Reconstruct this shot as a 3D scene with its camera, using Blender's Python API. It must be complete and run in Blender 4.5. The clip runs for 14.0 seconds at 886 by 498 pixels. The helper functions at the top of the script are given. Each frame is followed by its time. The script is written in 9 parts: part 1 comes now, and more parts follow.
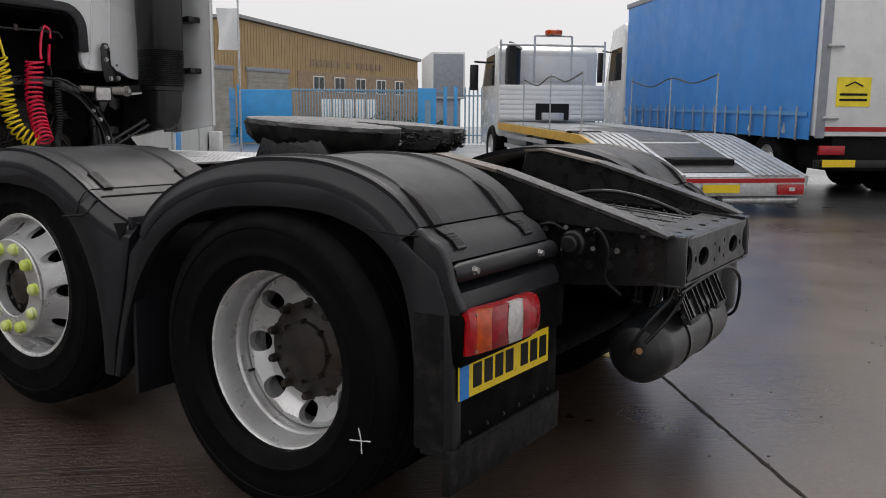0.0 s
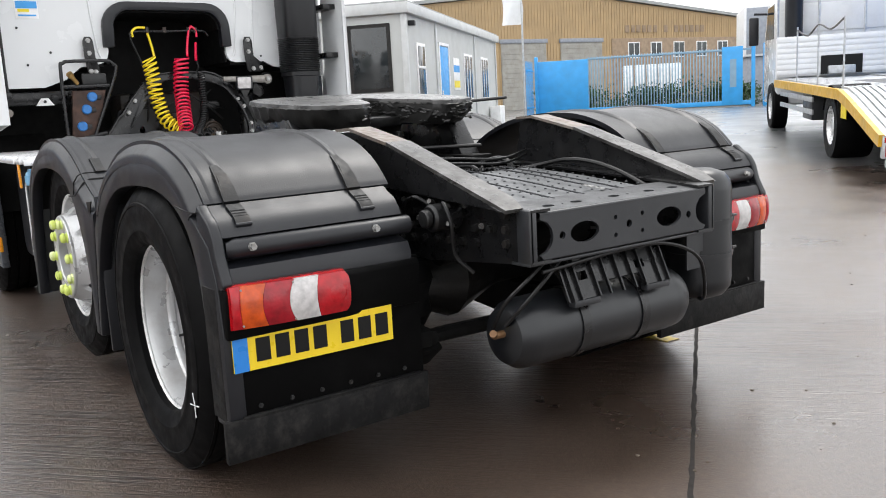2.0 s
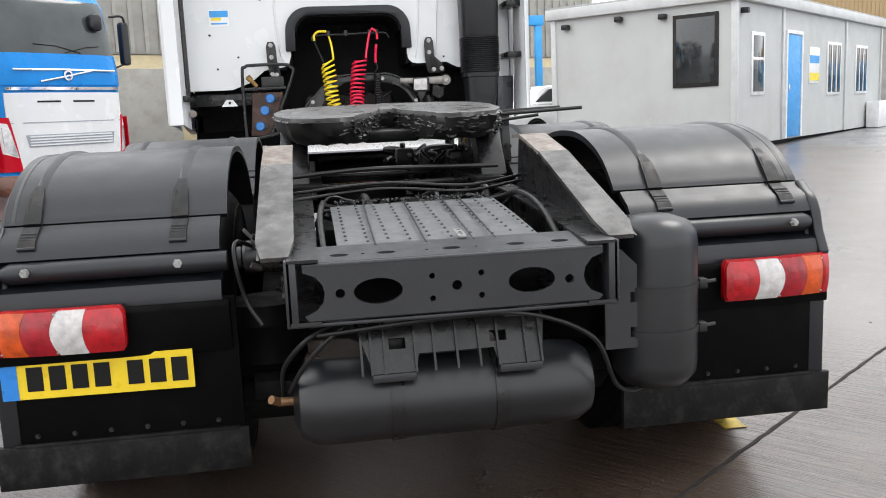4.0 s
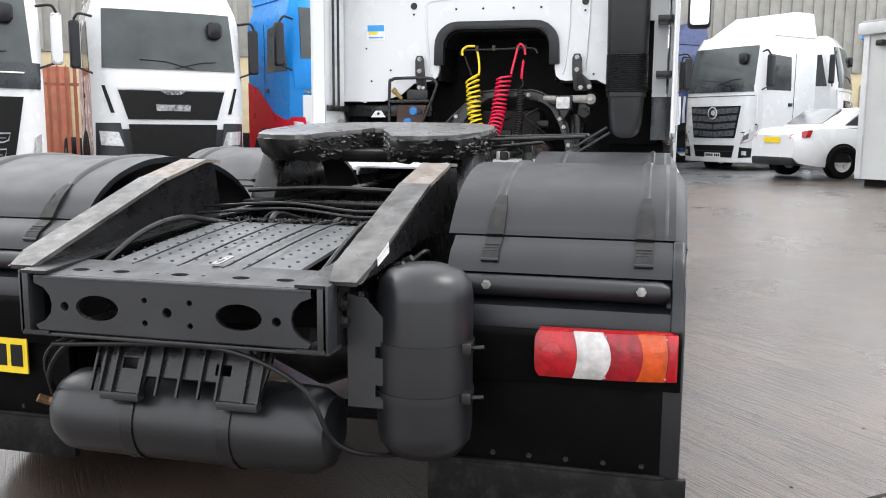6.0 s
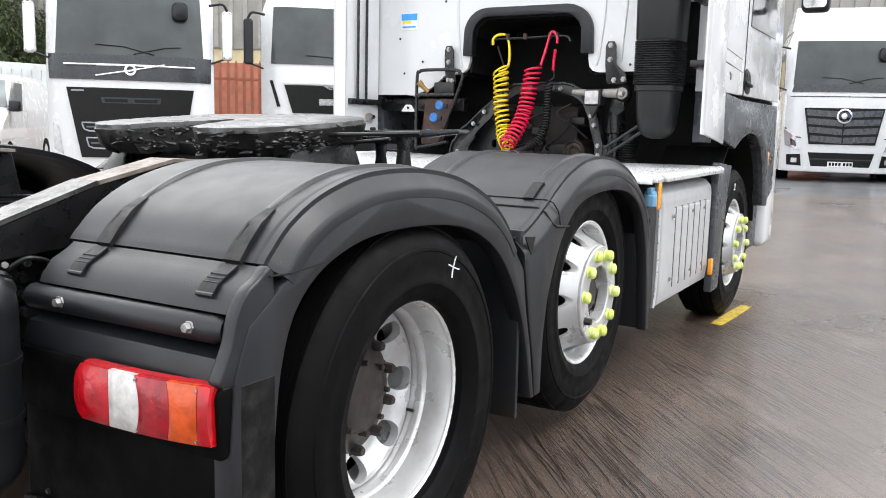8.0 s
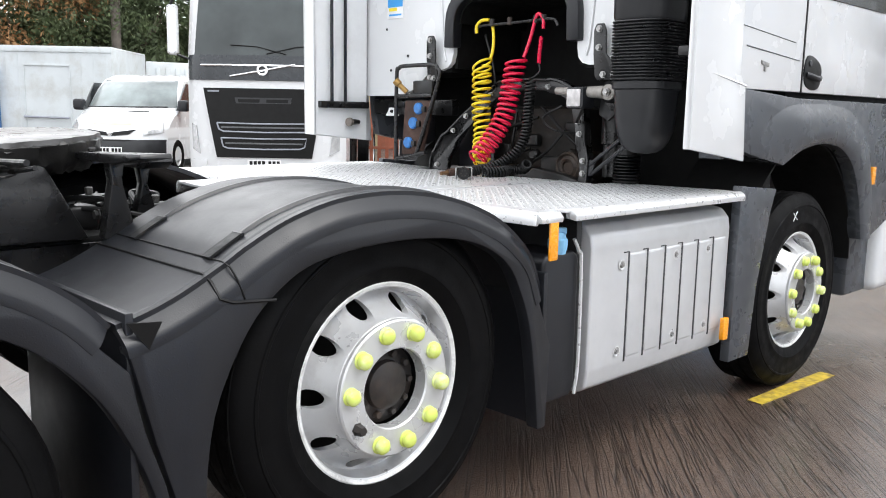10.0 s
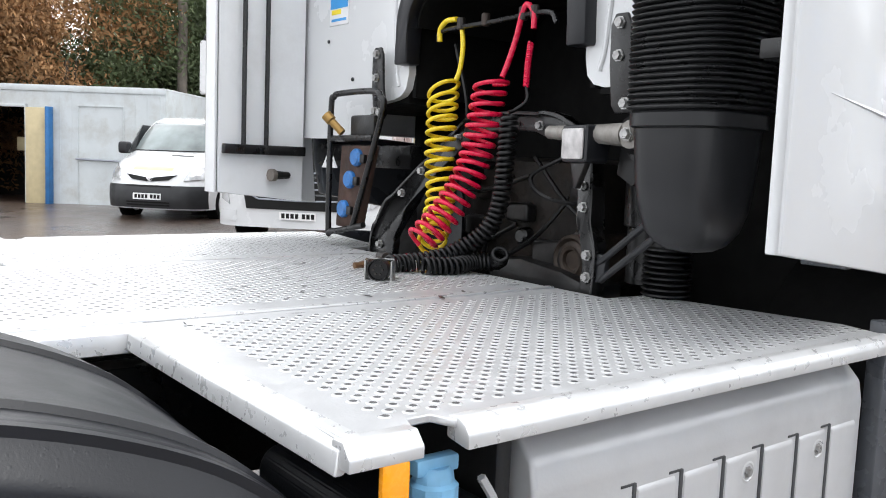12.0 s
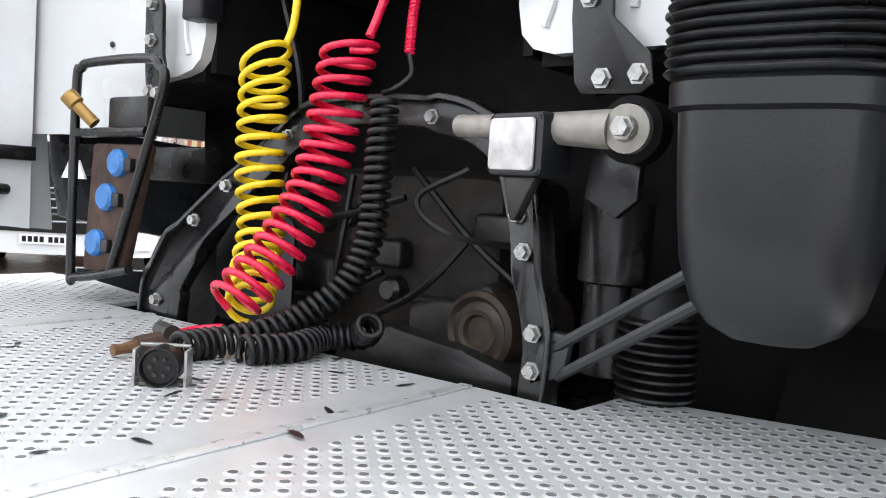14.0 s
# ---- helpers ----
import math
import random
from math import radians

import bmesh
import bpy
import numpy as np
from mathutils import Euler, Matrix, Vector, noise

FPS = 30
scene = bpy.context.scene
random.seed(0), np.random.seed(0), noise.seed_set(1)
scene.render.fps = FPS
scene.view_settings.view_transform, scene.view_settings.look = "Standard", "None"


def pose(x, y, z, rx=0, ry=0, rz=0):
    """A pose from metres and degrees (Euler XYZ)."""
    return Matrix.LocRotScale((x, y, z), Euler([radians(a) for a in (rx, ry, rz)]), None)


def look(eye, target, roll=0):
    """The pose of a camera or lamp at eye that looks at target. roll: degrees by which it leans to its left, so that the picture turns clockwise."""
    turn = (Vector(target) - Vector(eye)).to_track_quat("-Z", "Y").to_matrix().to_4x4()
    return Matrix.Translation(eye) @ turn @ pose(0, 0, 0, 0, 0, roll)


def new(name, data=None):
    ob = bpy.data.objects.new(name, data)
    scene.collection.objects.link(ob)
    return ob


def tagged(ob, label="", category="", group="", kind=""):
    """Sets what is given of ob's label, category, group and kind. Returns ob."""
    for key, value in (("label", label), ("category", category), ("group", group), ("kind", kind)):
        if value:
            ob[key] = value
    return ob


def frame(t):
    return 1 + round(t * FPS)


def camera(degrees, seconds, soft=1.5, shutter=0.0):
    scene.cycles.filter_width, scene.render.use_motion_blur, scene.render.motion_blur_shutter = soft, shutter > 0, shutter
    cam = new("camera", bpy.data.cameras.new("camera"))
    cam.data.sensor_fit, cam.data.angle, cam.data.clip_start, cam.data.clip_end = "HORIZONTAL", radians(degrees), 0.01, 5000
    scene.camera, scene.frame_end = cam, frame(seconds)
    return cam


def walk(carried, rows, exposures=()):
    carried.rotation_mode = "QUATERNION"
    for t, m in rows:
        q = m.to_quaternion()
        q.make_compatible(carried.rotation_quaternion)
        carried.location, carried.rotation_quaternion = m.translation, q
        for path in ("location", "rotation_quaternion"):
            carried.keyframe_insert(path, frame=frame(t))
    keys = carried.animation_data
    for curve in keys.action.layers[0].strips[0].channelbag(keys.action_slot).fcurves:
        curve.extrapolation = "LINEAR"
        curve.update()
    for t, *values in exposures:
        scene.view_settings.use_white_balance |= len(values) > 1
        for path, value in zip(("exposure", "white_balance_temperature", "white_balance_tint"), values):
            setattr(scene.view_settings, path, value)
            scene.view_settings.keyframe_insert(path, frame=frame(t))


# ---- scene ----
cam = camera(54.7, 14.0, soft=1.0)
PATH = [
    (0, (1.923, -3.183, 1.256), (0.851, -1.518, 0.971), 0.3),
    (0.5, (2.309, -3.004, 1.231), (1.054, -1.479, 0.911), -0.6),
    (1, (2.572, -2.697, 1.214), (1.333, -1.154, 0.924), 0.6),
    (1.5, (2.787, -2.382, 1.23), (1.453, -0.923, 0.924), -2.1),
    (2, (2.999, -2.076, 1.227), (1.382, -0.949, 0.892), -3.1),
    (2.5, (3.083, -1.686, 1.214), (1.375, -0.681, 0.942), 0.1),
    (2.7, (3.119, -1.51, 1.236), (1.384, -0.558, 0.943), -0.6),
    (4.8, (3.206, 0.245, 1.248), (1.233, 0.217, 0.924), -0.1),
    (5, (3.213, 0.374, 1.254), (1.243, 0.31, 0.914), 0.5),
    (5.5, (3.0, 0.786, 1.245), (1.038, 0.629, 0.886), 1.0),
    (6, (2.947, 1.173, 1.269), (1.025, 0.692, 0.991), 0.4),
    (6.5, (2.75, 1.494, 1.249), (0.863, 0.88, 1.004), -0.8),
    (7, (2.484, 1.801, 1.276), (0.637, 1.082, 1.007), -0.6),
    (7.5, (2.232, 2.172, 1.283), (0.501, 1.222, 0.964), -1.4),
    (8, (1.918, 2.434, 1.275), (0.208, 1.438, 0.985), 1.4),
    (8.2, (1.755, 2.53, 1.296), (0.067, 1.501, 0.991), 2.8),
    (10.3, (-0.135, 3.035, 1.376), (-1.452, 1.567, 1.048), 1.2),
    (10.5, (-0.308, 2.967, 1.352), (-1.588, 1.466, 1.02), 1.9),
    (11, (-0.737, 2.742, 1.395), (-1.982, 1.194, 1.163), 5.1),
    (11.5, (-1.163, 2.473, 1.407), (-2.303, 0.857, 1.108), 2.0),
    (12, (-1.492, 2.113, 1.398), (-2.717, 0.546, 1.193), 2.3),
    (12.5, (-1.714, 1.787, 1.42), (-3.104, 0.365, 1.208), 0.9),
    (13, (-1.957, 1.56, 1.403), (-3.399, 0.187, 1.217), 1.2),
    (13.5, (-2.057, 1.342, 1.406), (-3.655, 0.149, 1.256), 1.1),
    (14, (-2.042, 1.235, 1.373), (-3.636, 0.035, 1.244), 3.6),
]
walk(cam, [(t, look(eye, target, roll)) for t, eye, target, roll in PATH],
     exposures=[(0, -0.38, 6650, 12), (0.5, 0.27, 6650, 10), (1.0, 0.58, 6600, 10), (1.5, 0.73, 6500, 10), (2.0, 0.83, 6500, 10), (5.5, 1.05, 6450, 10), (7, 1.2, 6350, 11), (8.2, 1.15, 6450, 10), (10.5, 1.05, 6350, 10), (12, 0.85, 6350, 10), (13, 0.75, 6350, 10), (13.5, 1.08, 6350, 10), (14, 1.35, 6350, 10)])


# world, sun
world = bpy.data.worlds.new("overcast")
scene.world = world
world.use_nodes = True
wn, wl = world.node_tree.nodes, world.node_tree.links
wn.clear()
w_out = wn.new("ShaderNodeOutputWorld")
w_bg = wn.new("ShaderNodeBackground")
w_sky = wn.new("ShaderNodeTexSky")
w_sky.sky_type = "NISHITA"
w_sky.sun_disc = False
w_sky.sun_elevation, w_sky.sun_rotation = radians(42), radians(200)
w_sky.dust_density, w_sky.air_density = 4.0, 1.0
w_hsv = wn.new("ShaderNodeHueSaturation")
w_hsv.inputs["Saturation"].default_value = 0.12
w_mix = wn.new("ShaderNodeMix")
w_mix.data_type = "RGBA"
w_mix.inputs[0].default_value = 0.75
w_mix.inputs[7].default_value = (10.45, 10.6, 10.8, 1)
w_bg.inputs["Strength"].default_value = 0.122
wl.new(w_sky.outputs[0], w_hsv.inputs["Color"])
wl.new(w_hsv.outputs[0], w_mix.inputs[6])
wl.new(w_mix.outputs[2], w_bg.inputs["Color"])
wl.new(w_bg.outputs[0], w_out.inputs[0])

sun = new("sun", bpy.data.lights.new("sun", "SUN"))
sun.data.energy, sun.data.angle, sun.data.color = 1.0, radians(25), (1.0, 0.97, 0.93)
sun.matrix_world = look((0, 0, 30), (7, -18, 0))


# ---------------------------------------------------------------- materials
def mat(name, color, rough=0.5, metal=0.0, var=0.12, scale=6.0, bump=0.0, bscale=60.0, coat=0.0, dirt=None, dirt_amount=0.35, dirt_scale=2.5,
        rvar=0.12, rand=0.0, spec=0.5, beads=0.0):
    """A plain surface with grain and stains at two scales."""
    m = bpy.data.materials.new(name)
    m.use_nodes = True
    n, l = m.node_tree.nodes, m.node_tree.links
    b = n["Principled BSDF"]
    b.inputs["Metallic"].default_value = metal
    b.inputs["Coat Weight"].default_value = coat
    b.inputs["Specular IOR Level"].default_value = spec
    tc = n.new("ShaderNodeTexCoord")
    n1 = n.new("ShaderNodeTexNoise")
    n1.inputs["Scale"].default_value, n1.inputs["Detail"].default_value = scale, 6
    l.new(tc.outputs["Object"], n1.inputs["Vector"])
    ramp = n.new("ShaderNodeValToRGB")
    ramp.color_ramp.elements[0].position, ramp.color_ramp.elements[1].position = 0.3, 0.7
    ramp.color_ramp.elements[0].color = (*[max(0, c * (1 - var)) for c in color], 1)
    ramp.color_ramp.elements[1].color = (*[min(1, c * (1 + var)) for c in color], 1)
    l.new(n1.outputs["Fac"], ramp.inputs["Fac"])
    col = ramp.outputs["Color"]
    if rand:
        oi = n.new("ShaderNodeObjectInfo")
        mr = n.new("ShaderNodeMapRange")
        mr.inputs["To Min"].default_value, mr.inputs["To Max"].default_value = 1 - rand, 1 + rand
        l.new(oi.outputs["Random"], mr.inputs["Value"])
        mx = n.new("ShaderNodeMix")
        mx.data_type, mx.blend_type = "RGBA", "MULTIPLY"
        mx.inputs[0].default_value = 1
        l.new(col, mx.inputs[6])
        l.new(mr.outputs[0], mx.inputs[7])
        col = mx.outputs[2]
    if dirt:
        n2 = n.new("ShaderNodeTexNoise")
        n2.inputs["Scale"].default_value, n2.inputs["Detail"].default_value, n2.inputs["Roughness"].default_value = dirt_scale, 8, 0.7
        l.new(tc.outputs["Object"], n2.inputs["Vector"])
        r2 = n.new("ShaderNodeValToRGB")
        r2.color_ramp.elements[0].position, r2.color_ramp.elements[1].position = 0.48, 0.72
        r2.color_ramp.elements[0].color = (0, 0, 0, 1)
        r2.color_ramp.elements[1].color = (dirt_amount,) * 3 + (1,)
        l.new(n2.outputs["Fac"], r2.inputs["Fac"])
        mx = n.new("ShaderNodeMix")
        mx.data_type = "RGBA"
        l.new(r2.outputs["Color"], mx.inputs[0])
        l.new(col, mx.inputs[6])
        mx.inputs[7].default_value = (*dirt, 1)
        col = mx.outputs[2]
    l.new(col, b.inputs["Base Color"])
    n3 = n.new("ShaderNodeTexNoise")
    n3.inputs["Scale"].default_value, n3.inputs["Detail"].default_value = scale * 2.3, 5
    l.new(tc.outputs["Object"], n3.inputs["Vector"])
    mr = n.new("ShaderNodeMapRange")
    mr.inputs["From Min"].default_value, mr.inputs["From Max"].default_value = 0.3, 0.7
    mr.inputs["To Min"].default_value, mr.inputs["To Max"].default_value = max(0.02, rough - rvar), min(1, rough + rvar)
    l.new(n3.outputs["Fac"], mr.inputs["Value"])
    l.new(mr.outputs[0], b.inputs["Roughness"])
    if bump:
        n4 = n.new("ShaderNodeTexNoise")
        n4.inputs["Scale"].default_value, n4.inputs["Detail"].default_value = bscale, 4
        l.new(tc.outputs["Object"], n4.inputs["Vector"])
        bp = n.new("ShaderNodeBump")
        bp.inputs["Strength"].default_value, bp.inputs["Distance"].default_value = 1.0, bump
        l.new(n4.outputs["Fac"], bp.inputs["Height"])
        l.new(bp.outputs[0], b.inputs["Normal"])
        if beads:
            # rain beads, thick in some places and missing in others
            vo = n.new("ShaderNodeTexVoronoi")
            vo.inputs["Scale"].default_value = beads
            l.new(tc.outputs["Object"], vo.inputs["Vector"])
            n5 = n.new("ShaderNodeTexNoise")
            n5.inputs["Scale"].default_value = beads * 0.5
            l.new(tc.outputs["Object"], n5.inputs["Vector"])
            top = n.new("ShaderNodeMapRange")
            top.inputs["From Min"].default_value, top.inputs["From Max"].default_value = 0.42, 0.62
            top.inputs["To Min"].default_value, top.inputs["To Max"].default_value = 0.0, 0.42
            l.new(n5.outputs["Fac"], top.inputs["Value"])
            d = n.new("ShaderNodeMath")
            d.operation, d.use_clamp = "SUBTRACT", True
            l.new(top.outputs[0], d.inputs[0])
            l.new(vo.outputs["Distance"], d.inputs[1])
            b2 = n.new("ShaderNodeBump")
            b2.inputs["Strength"].default_value, b2.inputs["Distance"].default_value = 0.42, 0.0012
            l.new(d.outputs[0], b2.inputs["Height"])
            l.new(bp.outputs[0], b2.inputs["Normal"])
            l.new(b2.outputs[0], b.inputs["Normal"])
    return m


BLACK_PLASTIC = mat("black_plastic", (0.0095, 0.0102, 0.0130), 0.38, 0, 0.2, 5, 0.00025, 260, dirt=(0.026, 0.026, 0.028), dirt_amount=0.15, spec=0.42, beads=150, rvar=0.05)
STRAP_RUBBER = mat("strap_rubber", (0.0075, 0.0078, 0.0085), 0.5, 0, 0.3, 20, 0.0004, 160, dirt=(0.05, 0.040, 0.034), dirt_amount=0.45, dirt_scale=14, spec=0.3)
BED_MAT = mat("bed_panel", (0.055, 0.055, 0.058), 0.42, 0, 0.3, 3, 0.0008, 90, dirt=(0.10, 0.10, 0.10), dirt_amount=0.5, dirt_scale=2)
GREY_PLASTIC = mat("grey_plastic", (0.018, 0.0192, 0.022), 0.40, 0, 0.15, 5, 0.0005, 260, dirt=(0.045, 0.045, 0.045), dirt_amount=0.2)
BLACK_PAINT = mat("black_paint", (0.0075, 0.0075, 0.0082), 0.3, 0, 0.3, 7, 0.0004, 60, coat=0.1, dirt=(0.03, 0.028, 0.026), dirt_amount=0.25, spec=0.4)
DARK_METAL = mat("dark_metal", (0.010, 0.010, 0.0105), 0.42, 0.2, 0.4, 9, 0.001, 70, dirt=(0.05, 0.043, 0.036), dirt_amount=0.4, dirt_scale=5)
# near-black for underside parts and for sheets that stand in for shade
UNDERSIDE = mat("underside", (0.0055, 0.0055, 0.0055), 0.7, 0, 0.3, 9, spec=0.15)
RAMP_STEEL = mat("worn_steel", (0.095, 0.093, 0.090), 0.36, 0.5, 0.5, 14, 0.0006, 90, dirt=(0.024, 0.021, 0.018), dirt_amount=0.95, dirt_scale=11)
TANK_GREY = mat("tank_grey", (0.0085, 0.0093, 0.0112), 0.36, 0, 0.12, 5, coat=0.03, dirt=(0.05, 0.05, 0.05), dirt_amount=0.1, rvar=0.05)
RUBBER = mat("rubber", (0.0022, 0.0022, 0.0025), 0.6, 0, 0.3, 9, 0.0006, 120, dirt=(0.008, 0.0075, 0.007), dirt_amount=0.3, spec=0.09)
FLAP_BLACK = mat("flap_black", (0.0012, 0.0012, 0.0013), 0.6, 0, 0.3, 5, 0.0004, 90, dirt=(0.009, 0.009, 0.009), dirt_amount=0.3, dirt_scale=6, spec=0.08)
ARCH_GREY = mat("arch_grey", (0.056, 0.061, 0.070), 0.30, 0, 0.15, 5, 0.0004, 260, dirt=(0.06, 0.06, 0.06), dirt_amount=0.25, spec=0.5)
BELLOWS = mat("bellows_rubber", (0.0075, 0.0078, 0.0088), 0.36, 0, 0.2, 12, spec=0.42)
INTAKE = mat("intake_plastic", (0.0085, 0.0089, 0.0105), 0.36, 0, 0.2, 5, 0.0002, 260, dirt=(0.014, 0.014, 0.015), dirt_amount=0.2, spec=0.42, rvar=0.05)
HOSE_BLACK = mat("hose_black", (0.006, 0.006, 0.0064), 0.38, 0, 0.2, 20, spec=0.32)
RIM_SILVER = mat("rim_silver", (0.57, 0.575, 0.58), 0.34, 0.45, 0.05, 5, dirt=(0.18, 0.13, 0.10), dirt_amount=0.35, dirt_scale=6)
RIM_WORN = mat("rim_worn", (0.78, 0.78, 0.77), 0.4, 0.1, 0.1, 10, dirt=(0.06, 0.05, 0.045), dirt_amount=0.6, dirt_scale=14)
HUB_DARK = mat("hub_dark", (0.032, 0.028, 0.026), 0.5, 0.3, 0.4, 14, 0.001, 60, dirt=(0.09, 0.05, 0.03), dirt_amount=0.4, dirt_scale=12)
CAP_YELLOW = mat("cap_yellow", (0.62, 0.72, 0.15), 0.45, 0, 0.12, 16, dirt=(0.78, 0.80, 0.66), dirt_amount=1.0, dirt_scale=9)
WHITE_PAINT = mat("white_paint", (0.67, 0.68, 0.69), 0.22, 0, 0.02, 2, coat=0.4, dirt=(0.56, 0.55, 0.53), dirt_amount=0.05, dirt_scale=1.3)
WHITE_DULL = mat("white_dull", (0.74, 0.75, 0.76), 0.42, 0, 0.04, 3, dirt=(0.45, 0.44, 0.42), dirt_amount=0.3)
ALU = mat("aluminium", (0.57, 0.575, 0.585), 0.40, 0.40, 0.06, 10, 0.0002, 160, dirt=(0.46, 0.46, 0.45), dirt_amount=0.35, dirt_scale=5)
ALU_EDGE = mat("aluminium_edge", (0.66, 0.665, 0.67), 0.34, 0.45, 0.06, 20, dirt=(0.5, 0.5, 0.5), dirt_amount=0.2, dirt_scale=8)
STEEL_BOLT = mat("bolt_steel", (0.36, 0.36, 0.355), 0.36, 0.7, 0.25, 60, dirt=(0.14, 0.10, 0.07), dirt_amount=0.5, dirt_scale=40)
COVER_GREY = mat("cover_grey", (0.10, 0.105, 0.11), 0.42, 0, 0.2, 6, 0.0005, 200, dirt=(0.03, 0.03, 0.03), dirt_amount=0.5, dirt_scale=6)
COUPLING = mat("coupling_steel", (0.105, 0.104, 0.103), 0.34, 0.2, 0.25, 5, 0.0012, 40, dirt=(0.03, 0.029, 0.028), dirt_amount=0.6, dirt_scale=5)
GREASE = mat("grease", (0.0085, 0.0082, 0.0078), 0.42, 0.0, 0.4, 9, 0.003, 26, coat=0.05, dirt=(0.030, 0.028, 0.026), dirt_amount=0.5, dirt_scale=9)
RED_LENS = mat("red_lens", (0.36, 0.0015, 0.007), 0.12, 0, 0.30, 30, 0.0018, 75, coat=0.4, spec=0.4)
RED_DEEP = mat("deep_red_lens", (0.28, 0.002, 0.010), 0.12, 0, 0.30, 30, 0.0018, 75, coat=0.4, spec=0.4)
RUSTY_STEEL = mat("rusty_steel", (0.20, 0.175, 0.155), 0.5, 0.3, 0.35, 18, 0.0008, 70, dirt=(0.11, 0.062, 0.035), dirt_amount=0.8, dirt_scale=12)
ENGINE = mat("engine_dirt", (0.013, 0.011, 0.0098), 0.6, 0, 0.5, 12, 0.006, 22, dirt=(0.035, 0.022, 0.014), dirt_amount=0.7, dirt_scale=7, spec=0.3)
ENGINE_RUST = mat("engine_rust", (0.045, 0.032, 0.024), 0.55, 0.2, 0.4, 26, 0.001, 60, dirt=(0.015, 0.012, 0.010), dirt_amount=0.7, dirt_scale=20)
CAST_GREY = mat("cast_grey", (0.26, 0.245, 0.225), 0.45, 0.3, 0.2, 20, 0.0008, 70, dirt=(0.09, 0.07, 0.055), dirt_amount=0.6, dirt_scale=14)
STRIP = mat("scuffed_rubber", (0.0045, 0.0045, 0.0048), 0.6, 0, 0.4, 14, 0.001, 60, dirt=(0.030, 0.028, 0.026), dirt_amount=0.8, dirt_scale=16, spec=0.2)
ALU_DARK = mat("aluminium_shaded", (0.045, 0.046, 0.048), 0.5, 0.2, 0.2, 20)
GRIP_HOLE_SHADE = mat("grip_hole_shade", (0.095, 0.095, 0.098), 0.6, 0, 0.4, 9, spec=0.3)
BRASS_OLD = mat("corroded_brass", (0.17, 0.09, 0.04), 0.5, 0.5, 0.4, 30, dirt=(0.04, 0.025, 0.018), dirt_amount=0.7, dirt_scale=30)
RED_DARK = mat("dark_red_lens", (0.36, 0.003, 0.006), 0.14, 0, 0.12, 30, coat=0.3, spec=0.35)
AMBER_LENS = mat("amber_lens", (0.50, 0.062, 0.004), 0.12, 0, 0.30, 30, 0.0018, 75, coat=0.4, spec=0.4)
CLEAR_LENS = mat("clear_lens", (0.50, 0.48, 0.475), 0.14, 0, 0.22, 40, 0.0015, 75, coat=0.4)
PLATE_YELLOW = mat("plate_yellow", (0.78, 0.56, 0.02), 0.35, 0, 0.05, 12)
PLATE_WHITE = mat("plate_white", (0.8, 0.8, 0.8), 0.35, 0, 0.05, 12)
PLATE_BLUE = mat("plate_blue", (0.02, 0.2, 0.6), 0.35, 0, 0.05, 12)
BLACK_INK = mat("black_ink", (0.005, 0.005, 0.005), 0.45, spec=0.25)
REFLECTOR = mat("reflector_orange", (0.85, 0.32, 0.01), 0.25, 0, 0.08, 60, coat=0.4)
COIL_YELLOW = mat("coil_yellow", (0.80, 0.60, 0.015), 0.30, 0, 0.06, 20, dirt=(0.45, 0.35, 0.05), dirt_amount=0.35, dirt_scale=18)
COIL_RED = mat("coil_red", (0.68, 0.008, 0.055), 0.30, 0, 0.06, 20, dirt=(0.4, 0.03, 0.06), dirt_amount=0.3, dirt_scale=18)
CAP_BLUE = mat("cap_blue", (0.028, 0.165, 0.46), 0.4, 0, 0.2, 30, dirt=(0.03, 0.05, 0.09), dirt_amount=0.6, dirt_scale=40)
TANK_CAP_BLUE = mat("tank_cap_blue", (0.22, 0.48, 0.72), 0.45, 0, 0.1, 30)
RUST = mat("rust", (0.062, 0.033, 0.024), 0.75, 0.1, 0.5, 14, 0.001, 60, dirt=(0.015, 0.012, 0.011), dirt_amount=0.8, dirt_scale=10)
BRASS = mat("brass", (0.36, 0.22, 0.07), 0.4, 0.7, 0.35, 30, dirt=(0.07, 0.04, 0.025), dirt_amount=0.6, dirt_scale=30)
CHALK = mat("chalk", (0.75, 0.76, 0.76), 0.8, 0, 0.2, 60)
LINE_YELLOW = mat("line_yellow", (0.50, 0.36, 0.04), 0.5, 0, 0.3, 20, dirt=(0.10, 0.075, 0.05), dirt_amount=1.0, dirt_scale=18)
BITUMEN = mat("bitumen", (0.034, 0.031, 0.029), 0.85, 0, 0.3, 20, 0.002, 60, spec=0.1)
GLASS_DARK = mat("dark_glass", (0.02, 0.024, 0.026), 0.06, 0, 0.2, 2, spec=0.8)
# the pale base colour stands in for sky reflected in the rear window
REAR_GLASS_SKY = mat("sky_pale_rear_glass", (0.16, 0.17, 0.18), 0.07, 0, 0.2, 2, spec=0.7)
SCREEN = mat("windscreen_glass", (0.045, 0.054, 0.055), 0.06, 0, 0.45, 1.1, spec=0.45)
BROW_DARK = mat("brow_dark", (0.014, 0.018, 0.023), 0.3, 0, 0.15, 4, coat=0.2)
DOOR_GREEN = mat("door_edge_green", (0.02, 0.06, 0.035), 0.5, 0, 0.2, 5)
DOOR_EDGE = mat("door_edge_blue", (0.02, 0.13, 0.34), 0.5, 0, 0.2, 5)
CHROME = mat("chrome", (0.75, 0.75, 0.76), 0.16, 1.0, 0.05, 10)
DECAL_BLUE = mat("faded_blue_decal", (0.46, 0.62, 0.70), 0.4, 0, 0.1, 6)
